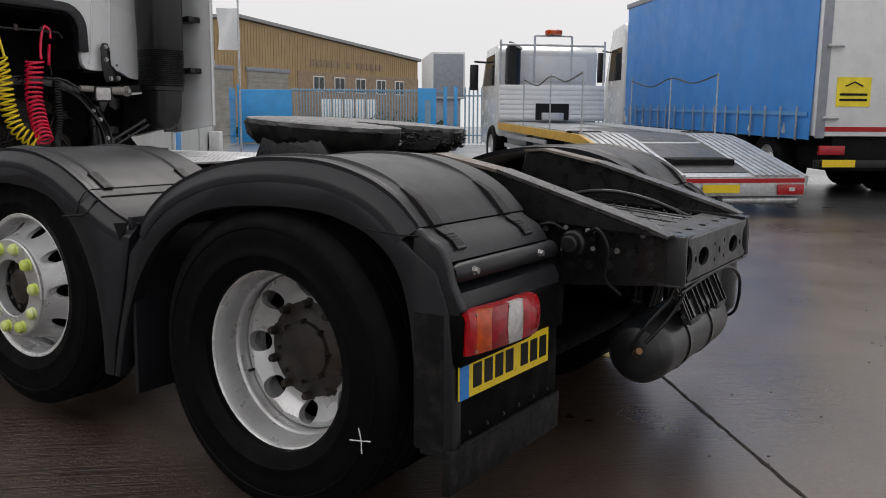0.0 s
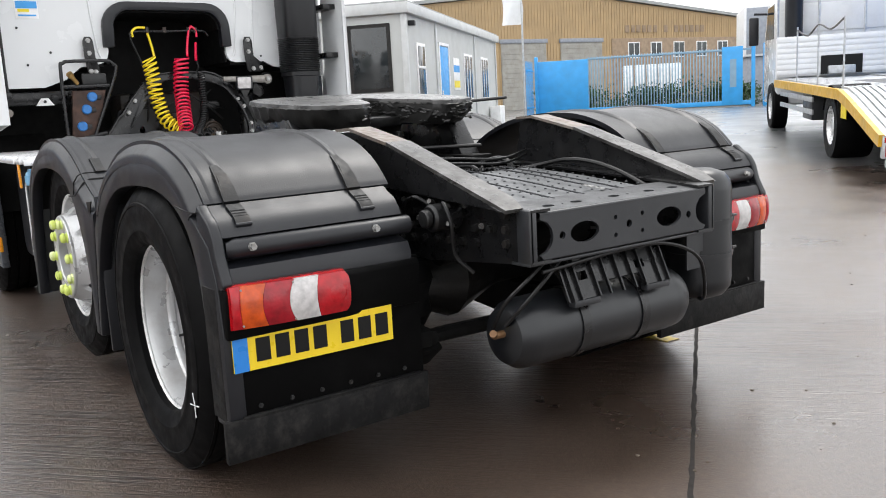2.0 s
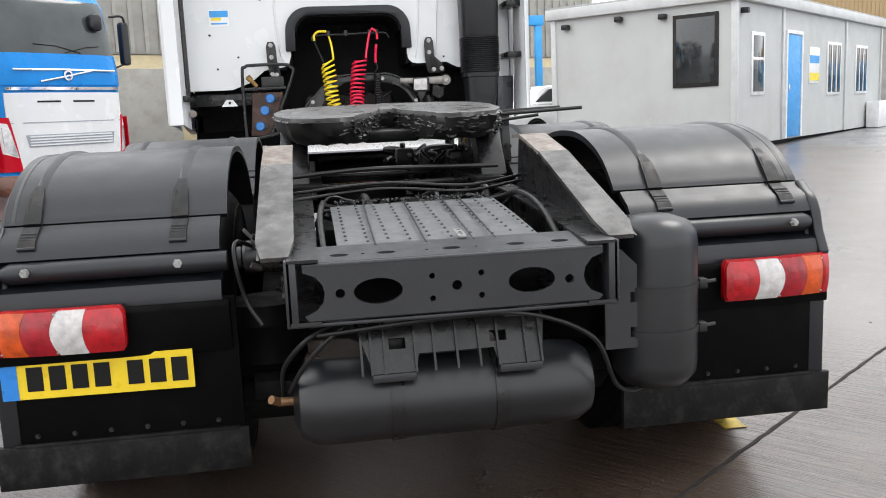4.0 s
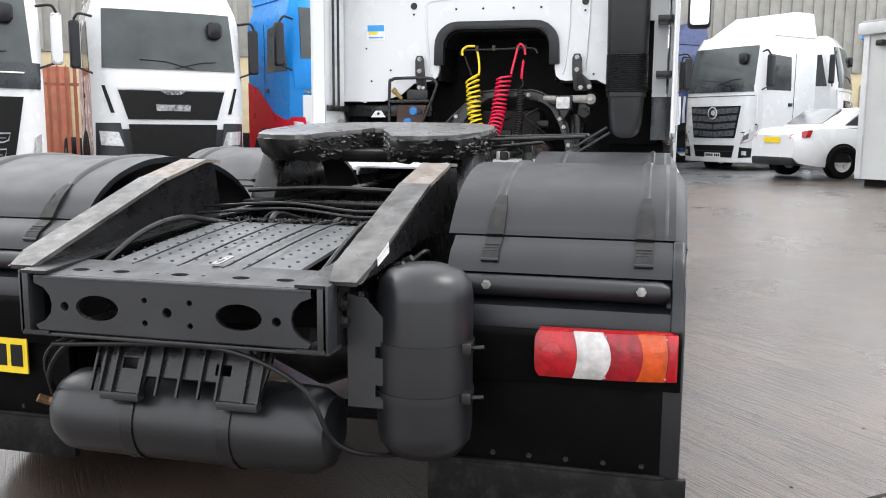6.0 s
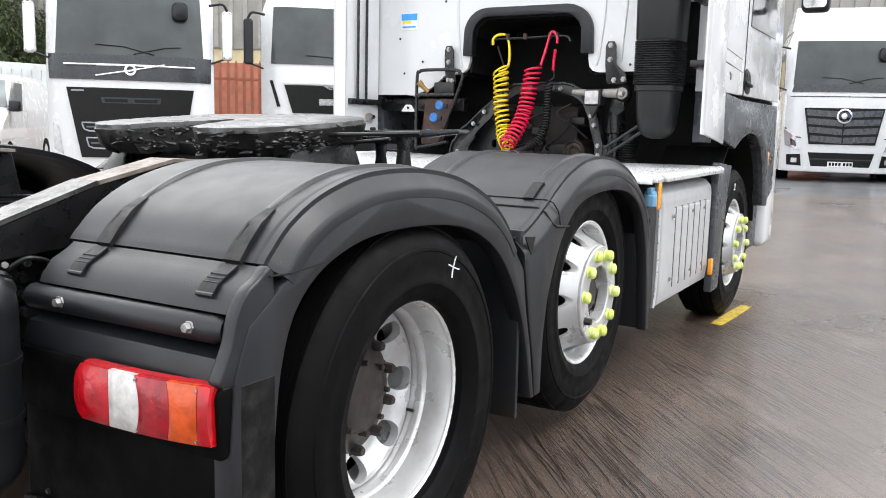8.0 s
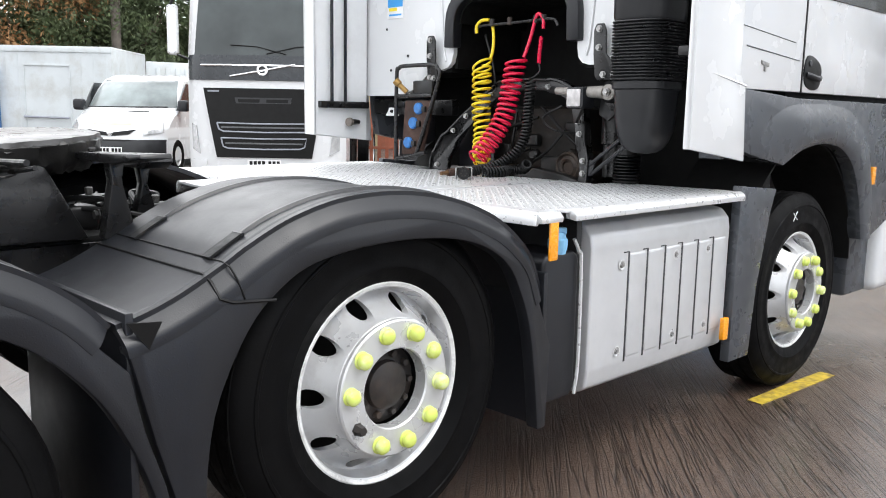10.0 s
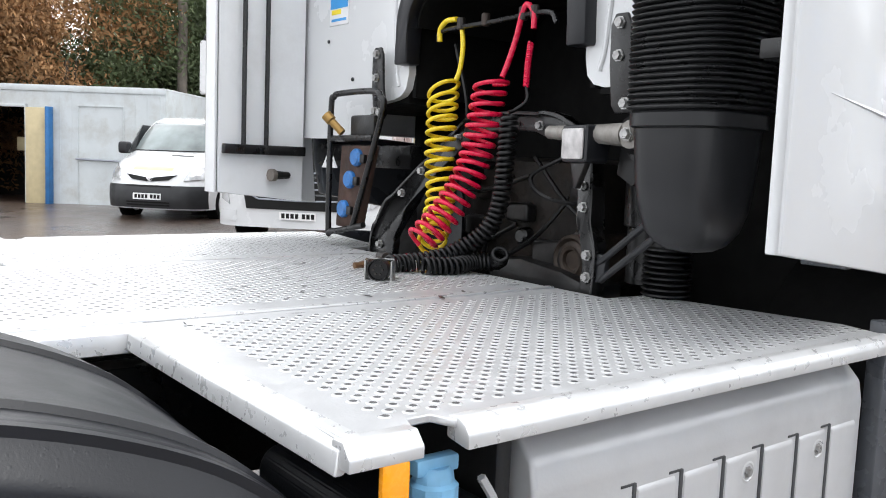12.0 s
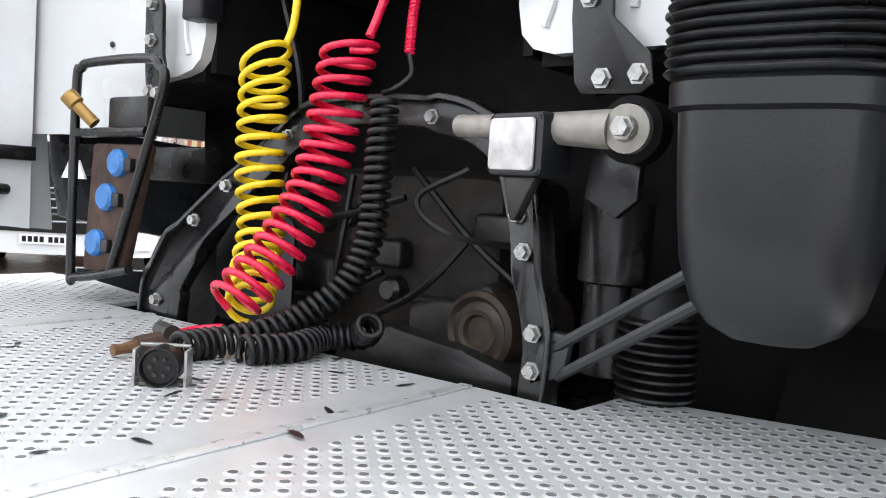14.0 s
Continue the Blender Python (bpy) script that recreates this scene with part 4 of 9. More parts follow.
        part("union", cyl(0.014, "z", z + 0.03, z + 0.055, (x + 0.02, y - 0.01, 0), 8, 0.003), RAMP_STEEL, v_)
        part("union", cyl(0.012, "x", x + 0.05, x + 0.075, (0, y + 0.015, z - 0.005), 8, 0.003), RAMP_STEEL, v_)
    for q in (1, -1):
        part("mounting_plate", box(-1.05, -0.14, min(q * 0.30, q * 0.42), max(q * 0.30, q * 0.42), 0.965, 0.985, 0.004), UNDERSIDE, w)
    for x in (-0.94, -0.30):
        part("mounting_bar", box(x - 0.03, x + 0.03, -0.30, 0.30, 0.955, 0.978, 0.006), BLACK_PAINT, w)
    part("cross_rod", tube(bend([(-0.20, -0.42, 1.02), (-0.22, -0.1, 1.035), (-0.20, 0.40, 1.025)]), 0.009, 8), DARK_METAL, w, "thin dark rod across the frame")
    # layered flakes of grease along the edges
    rnd = random.Random(12)
    bm = bmesh.new()
    for k in range(620):
        i = rnd.randrange(len(fine))
        a, b_ = fine[i], fine[(i + 1) % len(fine)]
        if a.x < -0.12 or a.y < -0.22:
            continue
        t = (b_ - a).normalized()
        q = a + (cen - a).normalized() * rnd.uniform(-0.004, 0.016)
        p = lift(q.x, q.y, rnd.uniform(-0.098, -0.014))
        bl = bmesh.new()
        bmesh.ops.create_icosphere(bl, subdivisions=1, radius=1)
        for v in bl.verts:
            v.co *= rnd.uniform(0.65, 1.25)
        size = Matrix.Diagonal((rnd.uniform(0.006, 0.026), rnd.uniform(0.005, 0.010), rnd.uniform(0.003, 0.008), 1))
        add(bm, bl, pose(p.x, p.y, p.z, rnd.uniform(-14, 14), rnd.uniform(-12, 12), math.degrees(math.atan2(t.y, t.x)) + rnd.uniform(-10, 10)) @ size)
    part("grease_crust", bm, GREASE, w, "layered dark grease flakes along the edges")["kind"] = "stuff"


fifth_wheel()


# axle, springs and lines between the rails
def under_parts():
    part("drive_axle", tube([(0.01, -0.9, 0.505), (0.01, -0.25, 0.505), (0.01, 0.0, 0.505), (0.01, 0.25, 0.505), (0.01, 0.9, 0.505)], [0.07, 0.09, 0.19, 0.09, 0.07], 14), DARK_METAL, truck, "dirty drive axle")
    part("lift_axle", tube([(AX_MID, -1.0, 0.505 + LIFT), (AX_MID, 1.0, 0.505 + LIFT)], 0.06, 10), DARK_METAL, truck)
    part("front_axle", tube([(AX_FRONT, -1.0, 0.5), (AX_FRONT, 1.0, 0.5)], 0.06, 10), DARK_METAL, truck)
    part("gearbox", box(-4.2, -2.6, -0.3, 0.3, 0.45, 0.95, 0.06), DARK_METAL, truck)
    for s in (1, -1):
        part("air_spring", lathe([(0, 0.45), (0.10, 0.45), (0.13, 0.5), (0.12, 0.56), (0.14, 0.62), (0.12, 0.68), (0, 0.69)], "z", 18, (0.45, s * 0.52, 0)), RUBBER, truck)
    rnd = random.Random(9)
    for k in range(9):
        y = -0.28 + 0.07 * k
        pts = [(0.3 + rnd.uniform(-.1, .1), y, 0.9), (0.1, y + rnd.uniform(-.08, .08), 0.93 + rnd.uniform(-.05, .06)), (-0.2, y + rnd.uniform(-.1, .1), 0.9), (-0.6, y * 0.5, 0.85)]
        part("air_line", tube(bend(pts), 0.008 + 0.006 * rnd.random(), 7), HOSE_BLACK, truck)
    for k in range(2):
        z = 0.965 + 0.02 * k
        part("air_line", tube(bend([(0.2 - 0.05 * k, -0.42, z), (0.15, -0.1, z + 0.02), (0.18, 0.2, z), (0.1, 0.42, z + 0.02)]), 0.0055, 7), HOSE_BLACK, truck)
    for k in range(16):
        x, y = rnd.uniform(-0.25, 0.2), rnd.uniform(-0.30, 0.30)
        q = [(x, y, 0.84 + rnd.uniform(-0.04, 0.05))]
        for _ in range(3):
            q.append((q[-1][0] + rnd.uniform(-0.16, 0.10), q[-1][1] + rnd.uniform(-0.16, 0.16), 0.88 + rnd.uniform(-0.07, 0.07)))
        part("air_line", tube(bend(q), rnd.uniform(0.005, 0.010), 7), rnd.choice((HOSE_BLACK, HOSE_BLACK, DARK_METAL)), truck)
    for k in range(9):
        x, y, z = rnd.uniform(-0.35, 0.12), rnd.uniform(-0.26, 0.26), rnd.uniform(0.78, 0.88)
        part("valve_block", box(x - 0.04, x + 0.04, y - 0.05, y + 0.05, z - 0.04, z + 0.04, 0.012), rnd.choice((DARK_METAL, UNDERSIDE, BLACK_PAINT)), truck)
    for yy in (0.30, -0.30):
        part("air_line", tube(bend([(0.95, yy * 1.08, 0.86), (0.7, yy * 1.1, 0.95), (0.5, yy * 1.05, 0.98), (0.3, yy, 0.95), (0.1, yy * 0.6, 0.9)]), 0.009, 8), HOSE_BLACK, truck)
    # unseen chambers and arms, added to keep light from showing under the frame
    for s in (1, -1):
        part("brake_chamber", lathe([(0, 0.28), (0.05, 0.28), (0.085, 0.25), (0.09, 0.16), (0.095, 0.15), (0.09, 0.14), (0.08, 0.03), (0, 0.0)], "x", 18, (0.16, s * 0.44, 0.60)), BLACK_PAINT, truck, "black brake chamber, added unseen to darken the gap under the frame")
        part("suspension_arm", prism([(-0.55, 0.62), (-0.5, 0.68), (0.3, 0.52), (0.62, 0.46), (0.62, 0.40), (0.3, 0.42), (-0.3, 0.5)], "y", s * 0.52 - 0.04, s * 0.52 + 0.04, 0.008), UNDERSIDE, truck)
    # unseen block and front springs, added to hide the lit ground beyond the axle
    for s in (1, -1):
        part("gap_block", prism([(-0.58, 0.36), (-0.50, 0.43), (-0.12, 0.40), (0.12, 0.40), (0.52, 0.44), (0.60, 0.38), (0.50, 0.30), (0.12, 0.235), (-0.12, 0.235), (-0.48, 0.27)], "y", s * 0.50 - 0.10, s * 0.50 + 0.08, 0.012), UNDERSIDE, truck, "added dark block that closes the bright gap under the axle")
        part("air_spring", lathe([(0, 0.42), (0.10, 0.42), (0.13, 0.48), (0.12, 0.56), (0.14, 0.62), (0.12, 0.70), (0, 0.71)], "z", 18, (-0.42, s * 0.50, 0)), RUBBER, truck)
    part("anti_roll_bar", tube(bend([(-0.3, -0.45, 0.45), (0.5, -0.45, 0.42), (0.56, -0.38, 0.42), (0.56, 0.38, 0.42), (0.5, 0.45, 0.42), (-0.3, 0.45, 0.45)]), 0.028, 10), UNDERSIDE, truck)
    part("cross_tube", tube([(0.5, -0.36, 0.70), (0.5, 0.36, 0.70)], 0.05, 12), UNDERSIDE, truck)
    part("suspension_cross", box(-0.1, 0.2, -0.34, 0.34, 0.72, 0.86, 0.02), UNDERSIDE, truck)


under_parts()


# air tanks
def tanks():
    t = part("air_tank", lathe([(0, -0.435), (0.05, -0.432), (0.09, -0.415), (0.112, -0.38), (0.116, -0.34), (0.116, 0.30), (0.112, 0.345), (0.09, 0.38), (0.05, 0.396), (0, 0.40)], "y", 36, (0.93, 0, 0.484)), TANK_GREY, truck, "dark grey painted air tank slung across the chassis")
    for y in (-0.16, 0.12):
        part("strap", lathe([(0.118, y - 0.018), (0.121, y - 0.018), (0.121, y + 0.018), (0.118, y + 0.018)], "y", 36, (0.93, 0, 0.484), True), BLACK_PAINT, t)
    out = [(-0.27, 0), (0.25, 0), (0.23, 0.8), (0.225, 1), (0.11, 1), (0.10, 0.7), (-0.10, 0.7), (-0.11, 1), (-0.225, 1), (-0.23, 0.8)]
    holes = [[(y - 0.022, 0.42), (y + 0.022, 0.42), (y + 0.022, 0.60), (y - 0.022, 0.60)] for y in (-0.155, 0.115)]
    part("saddle", plate(out, holes, lambda u, v: Vector((0.985 + 0.07 * v, u, 0.727 - 0.145 * v)), Vector((-0.008, 0, -0.006))), BLACK_PAINT, t, "black pressed saddle bracket")
    for y in (-0.25, -0.225, -0.19, -0.11, -0.06, 0.0, 0.06, 0.11, 0.185, 0.225):
        part("saddle_rib", prism([(0.985, 0.727), (1.055, 0.582), (1.065, 0.585), (1.0, 0.727)], "y", y - 0.003, y + 0.003), BLACK_PAINT, t)
    for y in (-0.168, 0.168):
        part("saddle_foot", box(1.03, 1.062, y - 0.057, y + 0.057, 0.562, 0.584, 0.003), GREY_PLASTIC, t)
        part("saddle_stem", box(0.99, 1.0, y - 0.03, y + 0.03, 0.60, 0.74, 0.003), DARK_METAL, t)
    part("valve", tube([(0.95, -0.43, 0.50), (0.95, -0.47, 0.50), (0.97, -0.49, 0.515)], 0.012, 10), BRASS_OLD, t, "corroded brass valve")
    v = part("air_tank", lathe([(0, 0.425), (0.05, 0.429), (0.094, 0.445), (0.119, 0.478), (0.123, 0.51), (0.123, 0.85), (0.118, 0.885), (0.094, 0.915), (0.05, 0.93), (0, 0.933)], "z", 36, (0.88, 0.61, 0)), TANK_GREY, truck, "upright dark grey air tank beside the rail")
    for z in (0.605, 0.732):
        part("clamp", lathe([(0.1235, z - 0.009), (0.127, z - 0.009), (0.127, z + 0.009), (0.1235, z + 0.009)], "z", 36, (0.88, 0.61, 0), True), TANK_GREY, v)
        part("clamp_bolt", tube([(0.93, 0.725, z), (0.93, 0.775, z + 0.005)], 0.005, 6), DARK_METAL, v)
        part("clamp_lug", box(0.91, 0.945, 0.72, 0.745, z - 0.014, z + 0.014, 0.003), DARK_METAL, v)
    outline = [(0.432, 0.57), (0.53, 0.57), (0.53, 0.60), (0.505, 0.60), (0.505, 0.63), (0.53, 0.63), (0.53, 0.70), (0.505, 0.70), (0.505, 0.73), (0.53, 0.73), (0.53, 0.80), (0.48, 0.85), (0.432, 0.86)]
    part("tank_bracket", plate(outline, [], lambda a, b: Vector((0.96, a, b)), Vector((0.008, 0, 0))), GREY_PLASTIC, v, "grey notched tank bracket")
    hoses = [[(1.06, -0.36, 0.70), (1.07, 0.0, 0.725), (1.08, 0.2, 0.715), (1.08, 0.36, 0.64), (1.05, 0.43, 0.50), (0.96, 0.52, 0.445), (0.88, 0.6, 0.44)],
             [(1.04, -0.26, 0.73), (1.06, -0.33, 0.69), (1.03, -0.40, 0.61), (0.97, -0.44, 0.53)],
             [(1.02, -0.30, 0.73), (1.03, -0.39, 0.68), (0.98, -0.45, 0.60), (0.92, -0.46, 0.5)]]
    for h in hoses:
        part("air_line", tube(bend(h), 0.0065, 8), HOSE_BLACK, truck)


tanks()


def rail_fittings(s):
    """Valve, unions and hoses in the gap between rail and mudguard."""
    v = part("valve", cyl(0.045, "y", min(s * 0.44, s * 0.55), max(s * 0.44, s * 0.55), (0.74, 0, 0.865), 18, 0.008), BLACK_PAINT, truck, "round black brake valve on the rail")
    part("valve_cap", cyl(0.030, "y", min(s * 0.55, s * 0.575), max(s * 0.55, s * 0.575), (0.74, 0, 0.865), 14, 0.005), DARK_METAL, v)
    for k, (x, z) in enumerate(((0.70, 0.905), (0.78, 0.90), (0.80, 0.84), (0.69, 0.83))):
        part("union", tube([(x, s * 0.50, z), (x + 0.008, s * 0.525, z + 0.012)], 0.009, 6), RAMP_STEEL, v)
    runs = [[(0.70, 0.52, 0.905), (0.66, 0.55, 0.93), (0.58, 0.54, 0.90), (0.52, 0.50, 0.84)],
            [(0.78, 0.52, 0.90), (0.84, 0.56, 0.92), (0.875, 0.56, 0.86), (0.86, 0.54, 0.76), (0.90, 0.50, 0.70)]]
    for r in runs:
        part("air_line", tube(bend([(x, s * y, z) for x, y, z in r]), 0.0065, 7), HOSE_BLACK, truck)
    rnd = random.Random(40)
    for k in range(16):
        x = 0.25 + 0.045 * k
        # near-black disc on the rail stands in for the shade in a hole
        part("rail_hole_shade", cyl(0.009, "y", min(s * 0.4255, s * 0.4275), max(s * 0.4255, s * 0.4275), (x, 0, 0.86 + rnd.choice((0, 0.05)) - 0.03 * (x - 0.2)), 10), UNDERSIDE, truck)
        if k % 2:
            part("rail_bolt", bolt((x + 0.02, s * 0.425, 0.805 + 0.03 * (k % 4)), "y", 0.008, 0.010, s), STEEL_BOLT, truck)


rail_fittings(1), rail_fittings(-1)


# mudguards
def arc(cx, cz, r, a0, a1, n, rz=None):
    return [(cx + r * math.cos(radians(a0 + (a1 - a0) * k / n)), cz + (rz or r) * math.sin(radians(a0 + (a1 - a0) * k / n))) for k in range(n + 1)]


def smooth_ring(line, steps=4):
    """A closed outline rounded through its points."""
    n_ = len(line)
    out = []
    for i in range(n_):
        p0, p1, p2, p3 = (Vector(line[(i + k) % n_]) for k in (-1, 0, 1, 2))
        for k in range(steps):
            t = k / steps
            q = 0.5 * (2 * p1 + (p2 - p0) * t + (2 * p0 - 5 * p1 + 4 * p2 - p3) * t * t + (3 * p1 - p0 - 3 * p2 + p3) * t ** 3)
            out.append((q.x, q.y))
    return out


def smooth_line(line, steps=5):
    return [(p.x, p.z) for p in bend([(x, 0, z) for x, z in line], steps)]


def drop_line(line, d):
    """The line moved inwards by d along its normal."""
    out = []
    for i, (x, z) in enumerate(line):
        (x0, z0), (x1, z1) = line[max(0, i - 1)], line[min(len(line) - 1, i + 1)]
        n_ = math.hypot(x1 - x0, z1 - z0)
        out.append((x + d * (z1 - z0) / n_, z - d * (x1 - x0) / n_))
    return out


def shoulder(line, s):
    """Rounded edge that leads from the crown over into the side lip."""
    prof = [(1.195, 0.020), (1.195, -0.001), (1.206, 0.000), (1.216, 0.004), (1.226, 0.013), (1.240, 0.029), (1.250, 0.041), (1.2545, 0.047), (1.2572, 0.055), (1.2575, 0.075), (1.245, 0.078), (1.225, 0.040)]
    cuts = [drop_line(line, d) for y, d in prof]
    return loft([[(cuts[k][i][0], s * prof[k][0], cuts[k][i][1]) for k in range(len(prof))] for i in range(len(line))])


def crease(line, y, s):
    """A shallow moulded band along the crown, steep on one side, that fades out at both ends."""
    n_ = len(line) - 1
    rows = []
    for i in range(len(line)):
        h = 0.008 * min(1, 5 * i / n_, 5 * (n_ - i) / n_) + 0.0005
        prof = [(-0.020, -0.006), (-0.020, 0.0), (-0.006, h), (0.004, h), (0.010, 0.0), (0.010, -0.006)]
        rows.append([(drop_line(line, -d)[i][0], y + s * q, drop_line(line, -d)[i][1]) for q, d in prof])
    return loft(rows)


def mudguard(s):
    y_in, y_out = s * 0.60, s * 1.25
    # over the drive wheels: front valley to rear break
    crown = [(-0.62, 0.905), (-0.56, 0.968), (-0.47, 1.033), (-0.36, 1.085), (-0.22, 1.128), (-0.05, 1.153), (0.12, 1.158), (0.26, 1.146), (0.40, 1.108), (0.50, 1.056), (0.565, 0.998), (0.585, 0.975)]
    crown = smooth_line(crown)
    g = part("mudguard", sheet(crown, "y", y_in, s * 1.225, -0.02), BLACK_PLASTIC, truck, "black textured plastic mudguard over the drive wheels")
    rim_y0, rim_y1 = s * 1.205, s * 1.256
    part("shoulder", shoulder(crown, s), BLACK_PLASTIC, g, "rounded shoulder of the mudguard")
    inner = [(-0.735, 0.33), (-0.692, 0.5), (-0.642, 0.63), (-0.575, 0.75), (-0.47, 0.865), (-0.345, 0.94), (-0.2, 0.985), (0, 1.005), (0.2, 1.003), (0.33, 0.98), (0.44, 0.935), (0.52, 0.86), (0.562, 0.75), (0.580, 0.62), (0.592, 0.5), (0.605, 0.33)]
    inner = smooth_line(inner, 3)
    outline = drop_line(crown, 0.055) + [(0.60, 0.90), (0.66, 0.86), (0.70, 0.76), (0.715, 0.6), (0.715, 0.33)] + inner[::-1] + [(-0.765, 0.33), (-0.72, 0.52), (-0.675, 0.66), (-0.645, 0.80)]
    part("side_lip", prism(outline, "y", min(rim_y0, rim_y1), max(rim_y0, rim_y1), 0.006, 2), BLACK_PLASTIC, g, "moulded mudguard side lip")
    for y in (s * 0.735, s * 1.145):
        part("crease", crease(crown[8:-9], y, s), BLACK_PLASTIC, g)
        up = part("strap", loft([[(x + h * 0.7, y - w, z + h), (x + h * 0.7, y + w, z + h), (x - 0.01, y + w, z - 0.012), (x - 0.01, y - w, z - 0.012)] for x, z, w, h in ((0.470, 1.078, 0.012, 0.001), (0.520, 1.046, 0.020, 0.006), (0.560, 1.008, 0.023, 0.007), (0.592, 0.972, 0.024, 0.006))]), STRAP_RUBBER, g, "worn black rubber strap")
        part("strap_rib", tube([(0.562, y - 0.016, 1.0155), (0.528, y - 0.013, 1.0475)], 0.0025, 6), STRAP_RUBBER, up)
        lo = part("strap_end", sheet([(0.598, 0.965), (0.625, 0.951), (0.655, 0.934), (0.668, 0.918)], "y", y - 0.023, y + 0.023, 0.005), STRAP_RUBBER, g, "black rubber strap end")
        for q in range(3):
            part("strap_rib", tube([(0.632 + 0.011 * q, y - 0.021, 0.9525 - 0.007 * q), (0.632 + 0.011 * q, y + 0.021, 0.9525 - 0.007 * q)], 0.003, 6), STRAP_RUBBER, lo)
        part("strap_bar", tube([(0.6715, y - 0.024, 0.916), (0.6715, y + 0.024, 0.916)], 0.0055, 8), BLACK_PLASTIC, lo)
    part("lip_seam", tube([(0.60, s * 1.2558, 0.955), (0.535, s * 1.2565, 0.953), (0.415, s * 1.2558, 0.962)], 0.0022, 6), BLACK_INK, g, "dark joint across the lip")
    # moulded corner between lip and apron
    corner = [(0.585, s * 1.226), (0.585, s * 1.2575), (0.68, s * 1.2575), (0.698, s * 1.2535), (0.709, s * 1.246), (0.714, s * 1.236), (0.715, s * 1.226)]
    part("corner_moulding", prism(corner, "z", 0.345, 0.745, 0.003, 1), STRIP, g, "rounded black mudguard corner")
    # rear apron
    apron = [(0.588, 0.970), (0.61, 0.955), (0.65, 0.935), (0.675, 0.905), (0.685, 0.885), (0.66, 0.872), (0.655, 0.83), (0.66, 0.815), (0.715, 0.80), (0.73, 0.77), (0.73, 0.745)]
    a = part("rear_apron", sheet(apron, "y", s * 0.62, s * 1.25, -0.02), BLACK_PLASTIC, truck, "black moulded rear apron above the tail light")
    part("tube_bar", tube([(0.685, s * 0.60, 0.850), (0.685, s * 1.19, 0.850), (0.680, s * 1.21, 0.850)], [0.030, 0.030, 0.022], 14), BLACK_PLASTIC, a)
    end = smooth_ring([(0.585, 0.973), (0.625, 0.953), (0.665, 0.928), (0.692, 0.885), (0.708, 0.83), (0.728, 0.79), (0.736, 0.748), (0.585, 0.745), (0.575, 0.86)], 3)
    part("apron_end", prism(end, "y", min(s * 1.218, s * 1.2515), max(s * 1.218, s * 1.2515), 0.008, 3), BLACK_PLASTIC, a, "rounded outer end of the apron")
    for y in (s * 0.735, s * 1.143):
        part("bolt", bolt((0.713, y, 0.855), "x", 0.010, 0.016), STEEL_BOLT, a, "bright steel bolt")
    part("light_panel", prism([(0.70, 0.745), (0.738, 0.745), (0.744, 0.73), (0.738, 0.60), (0.72, 0.60), (0.70, 0.62)], "y", s * 0.6, s * 1.25, 0.004), FLAP_BLACK, a)
    f = part("mudflap", prism([(0.69, 0.34), (0.69, 0.75), (0.712, 0.75), (0.712, 0.34)], "y", min(s * 0.585, s * 1.2235), max(s * 0.585, s * 1.2235), 0.004), FLAP_BLACK, truck, "black mudflap panel behind the drive wheels")
    part("rubber_strip", prism([(0.695, 0.232), (0.70, 0.36), (0.722, 0.36), (0.72, 0.232)], "y", s * 0.575, s * 1.275, 0.003), STRIP, f, "scuffed rubber strip")
    part("seam_bar", prism([(0.712, 0.352), (0.7235, 0.354), (0.7235, 0.364), (0.712, 0.366)], "y", min(s * 0.60, s * 1.22), max(s * 0.60, s * 1.22), 0.002, 1), STRIP, f)
    for k in range(6):
        part("rivet", bolt((0.712, s * (0.66 + 0.1 * k), 0.385), "x", 0.006, 0.006), DARK_METAL, f)
    # over the lifted wheels
    crown2 = [(-2.10, 0.78), (-2.045, 0.90), (-1.97, 0.980), (-1.85, 1.060), (-1.67, 1.125), (-1.47, 1.157), (-1.27, 1.152), (-1.10, 1.112), (-0.97, 1.054), (-0.89, 1.008), (-0.78, 0.952), (-0.69, 0.918), (-0.63, 0.905)]
    crown2 = smooth_line(crown2)
    g2 = part("mudguard", sheet(crown2, "y", s * 0.60, s * 1.225, -0.02), BLACK_PLASTIC, truck, "black textured plastic mudguard over the lifted wheels")
    part("shoulder", shoulder(crown2, s), BLACK_PLASTIC, g2, "rounded shoulder of the mudguard")
    inner2 = [(-2.062, 0.31), (-2.035, 0.52), (-2.0, 0.69), (-1.955, 0.80), (-1.895, 0.895), (-1.80, 0.96), (-1.67, 1.002), (-1.5, 1.02), (-1.3, 1.015), (-1.13, 0.985), (-1.03, 0.93), (-0.96, 0.865), (-0.90, 0.77), (-0.85, 0.65), (-0.825, 0.5), (-0.82, 0.33)]
    inner2 = smooth_line(inner2, 3)
    out2 = [(-2.105, 0.31), (-2.115, 0.6)] + drop_line(crown2, 0.055) + [(-0.655, 0.80), (-0.70, 0.62), (-0.75, 0.45), (-0.765, 0.33)] + inner2[::-1]
    part("side_lip", prism(out2, "y", min(rim_y0, rim_y1), max(rim_y0, rim_y1), 0.006, 2), BLACK_PLASTIC, g2, "moulded mudguard side lip")
    for y in (s * 0.735, s * 1.145):
        part("crease", crease(crown2[6:-16], y, s), BLACK_PLASTIC, g2)
    part("guard_seam", tube([(-0.900, s * 0.60, 1.0145), (-0.900, s * 1.215, 1.0145), (-0.905, s * 1.240, 1.005), (-0.915, s * 1.2565, 0.975), (-0.935, s * 1.2575, 0.925)], 0.0028, 6), BLACK_INK, g2, "dark joint across the mudguard")
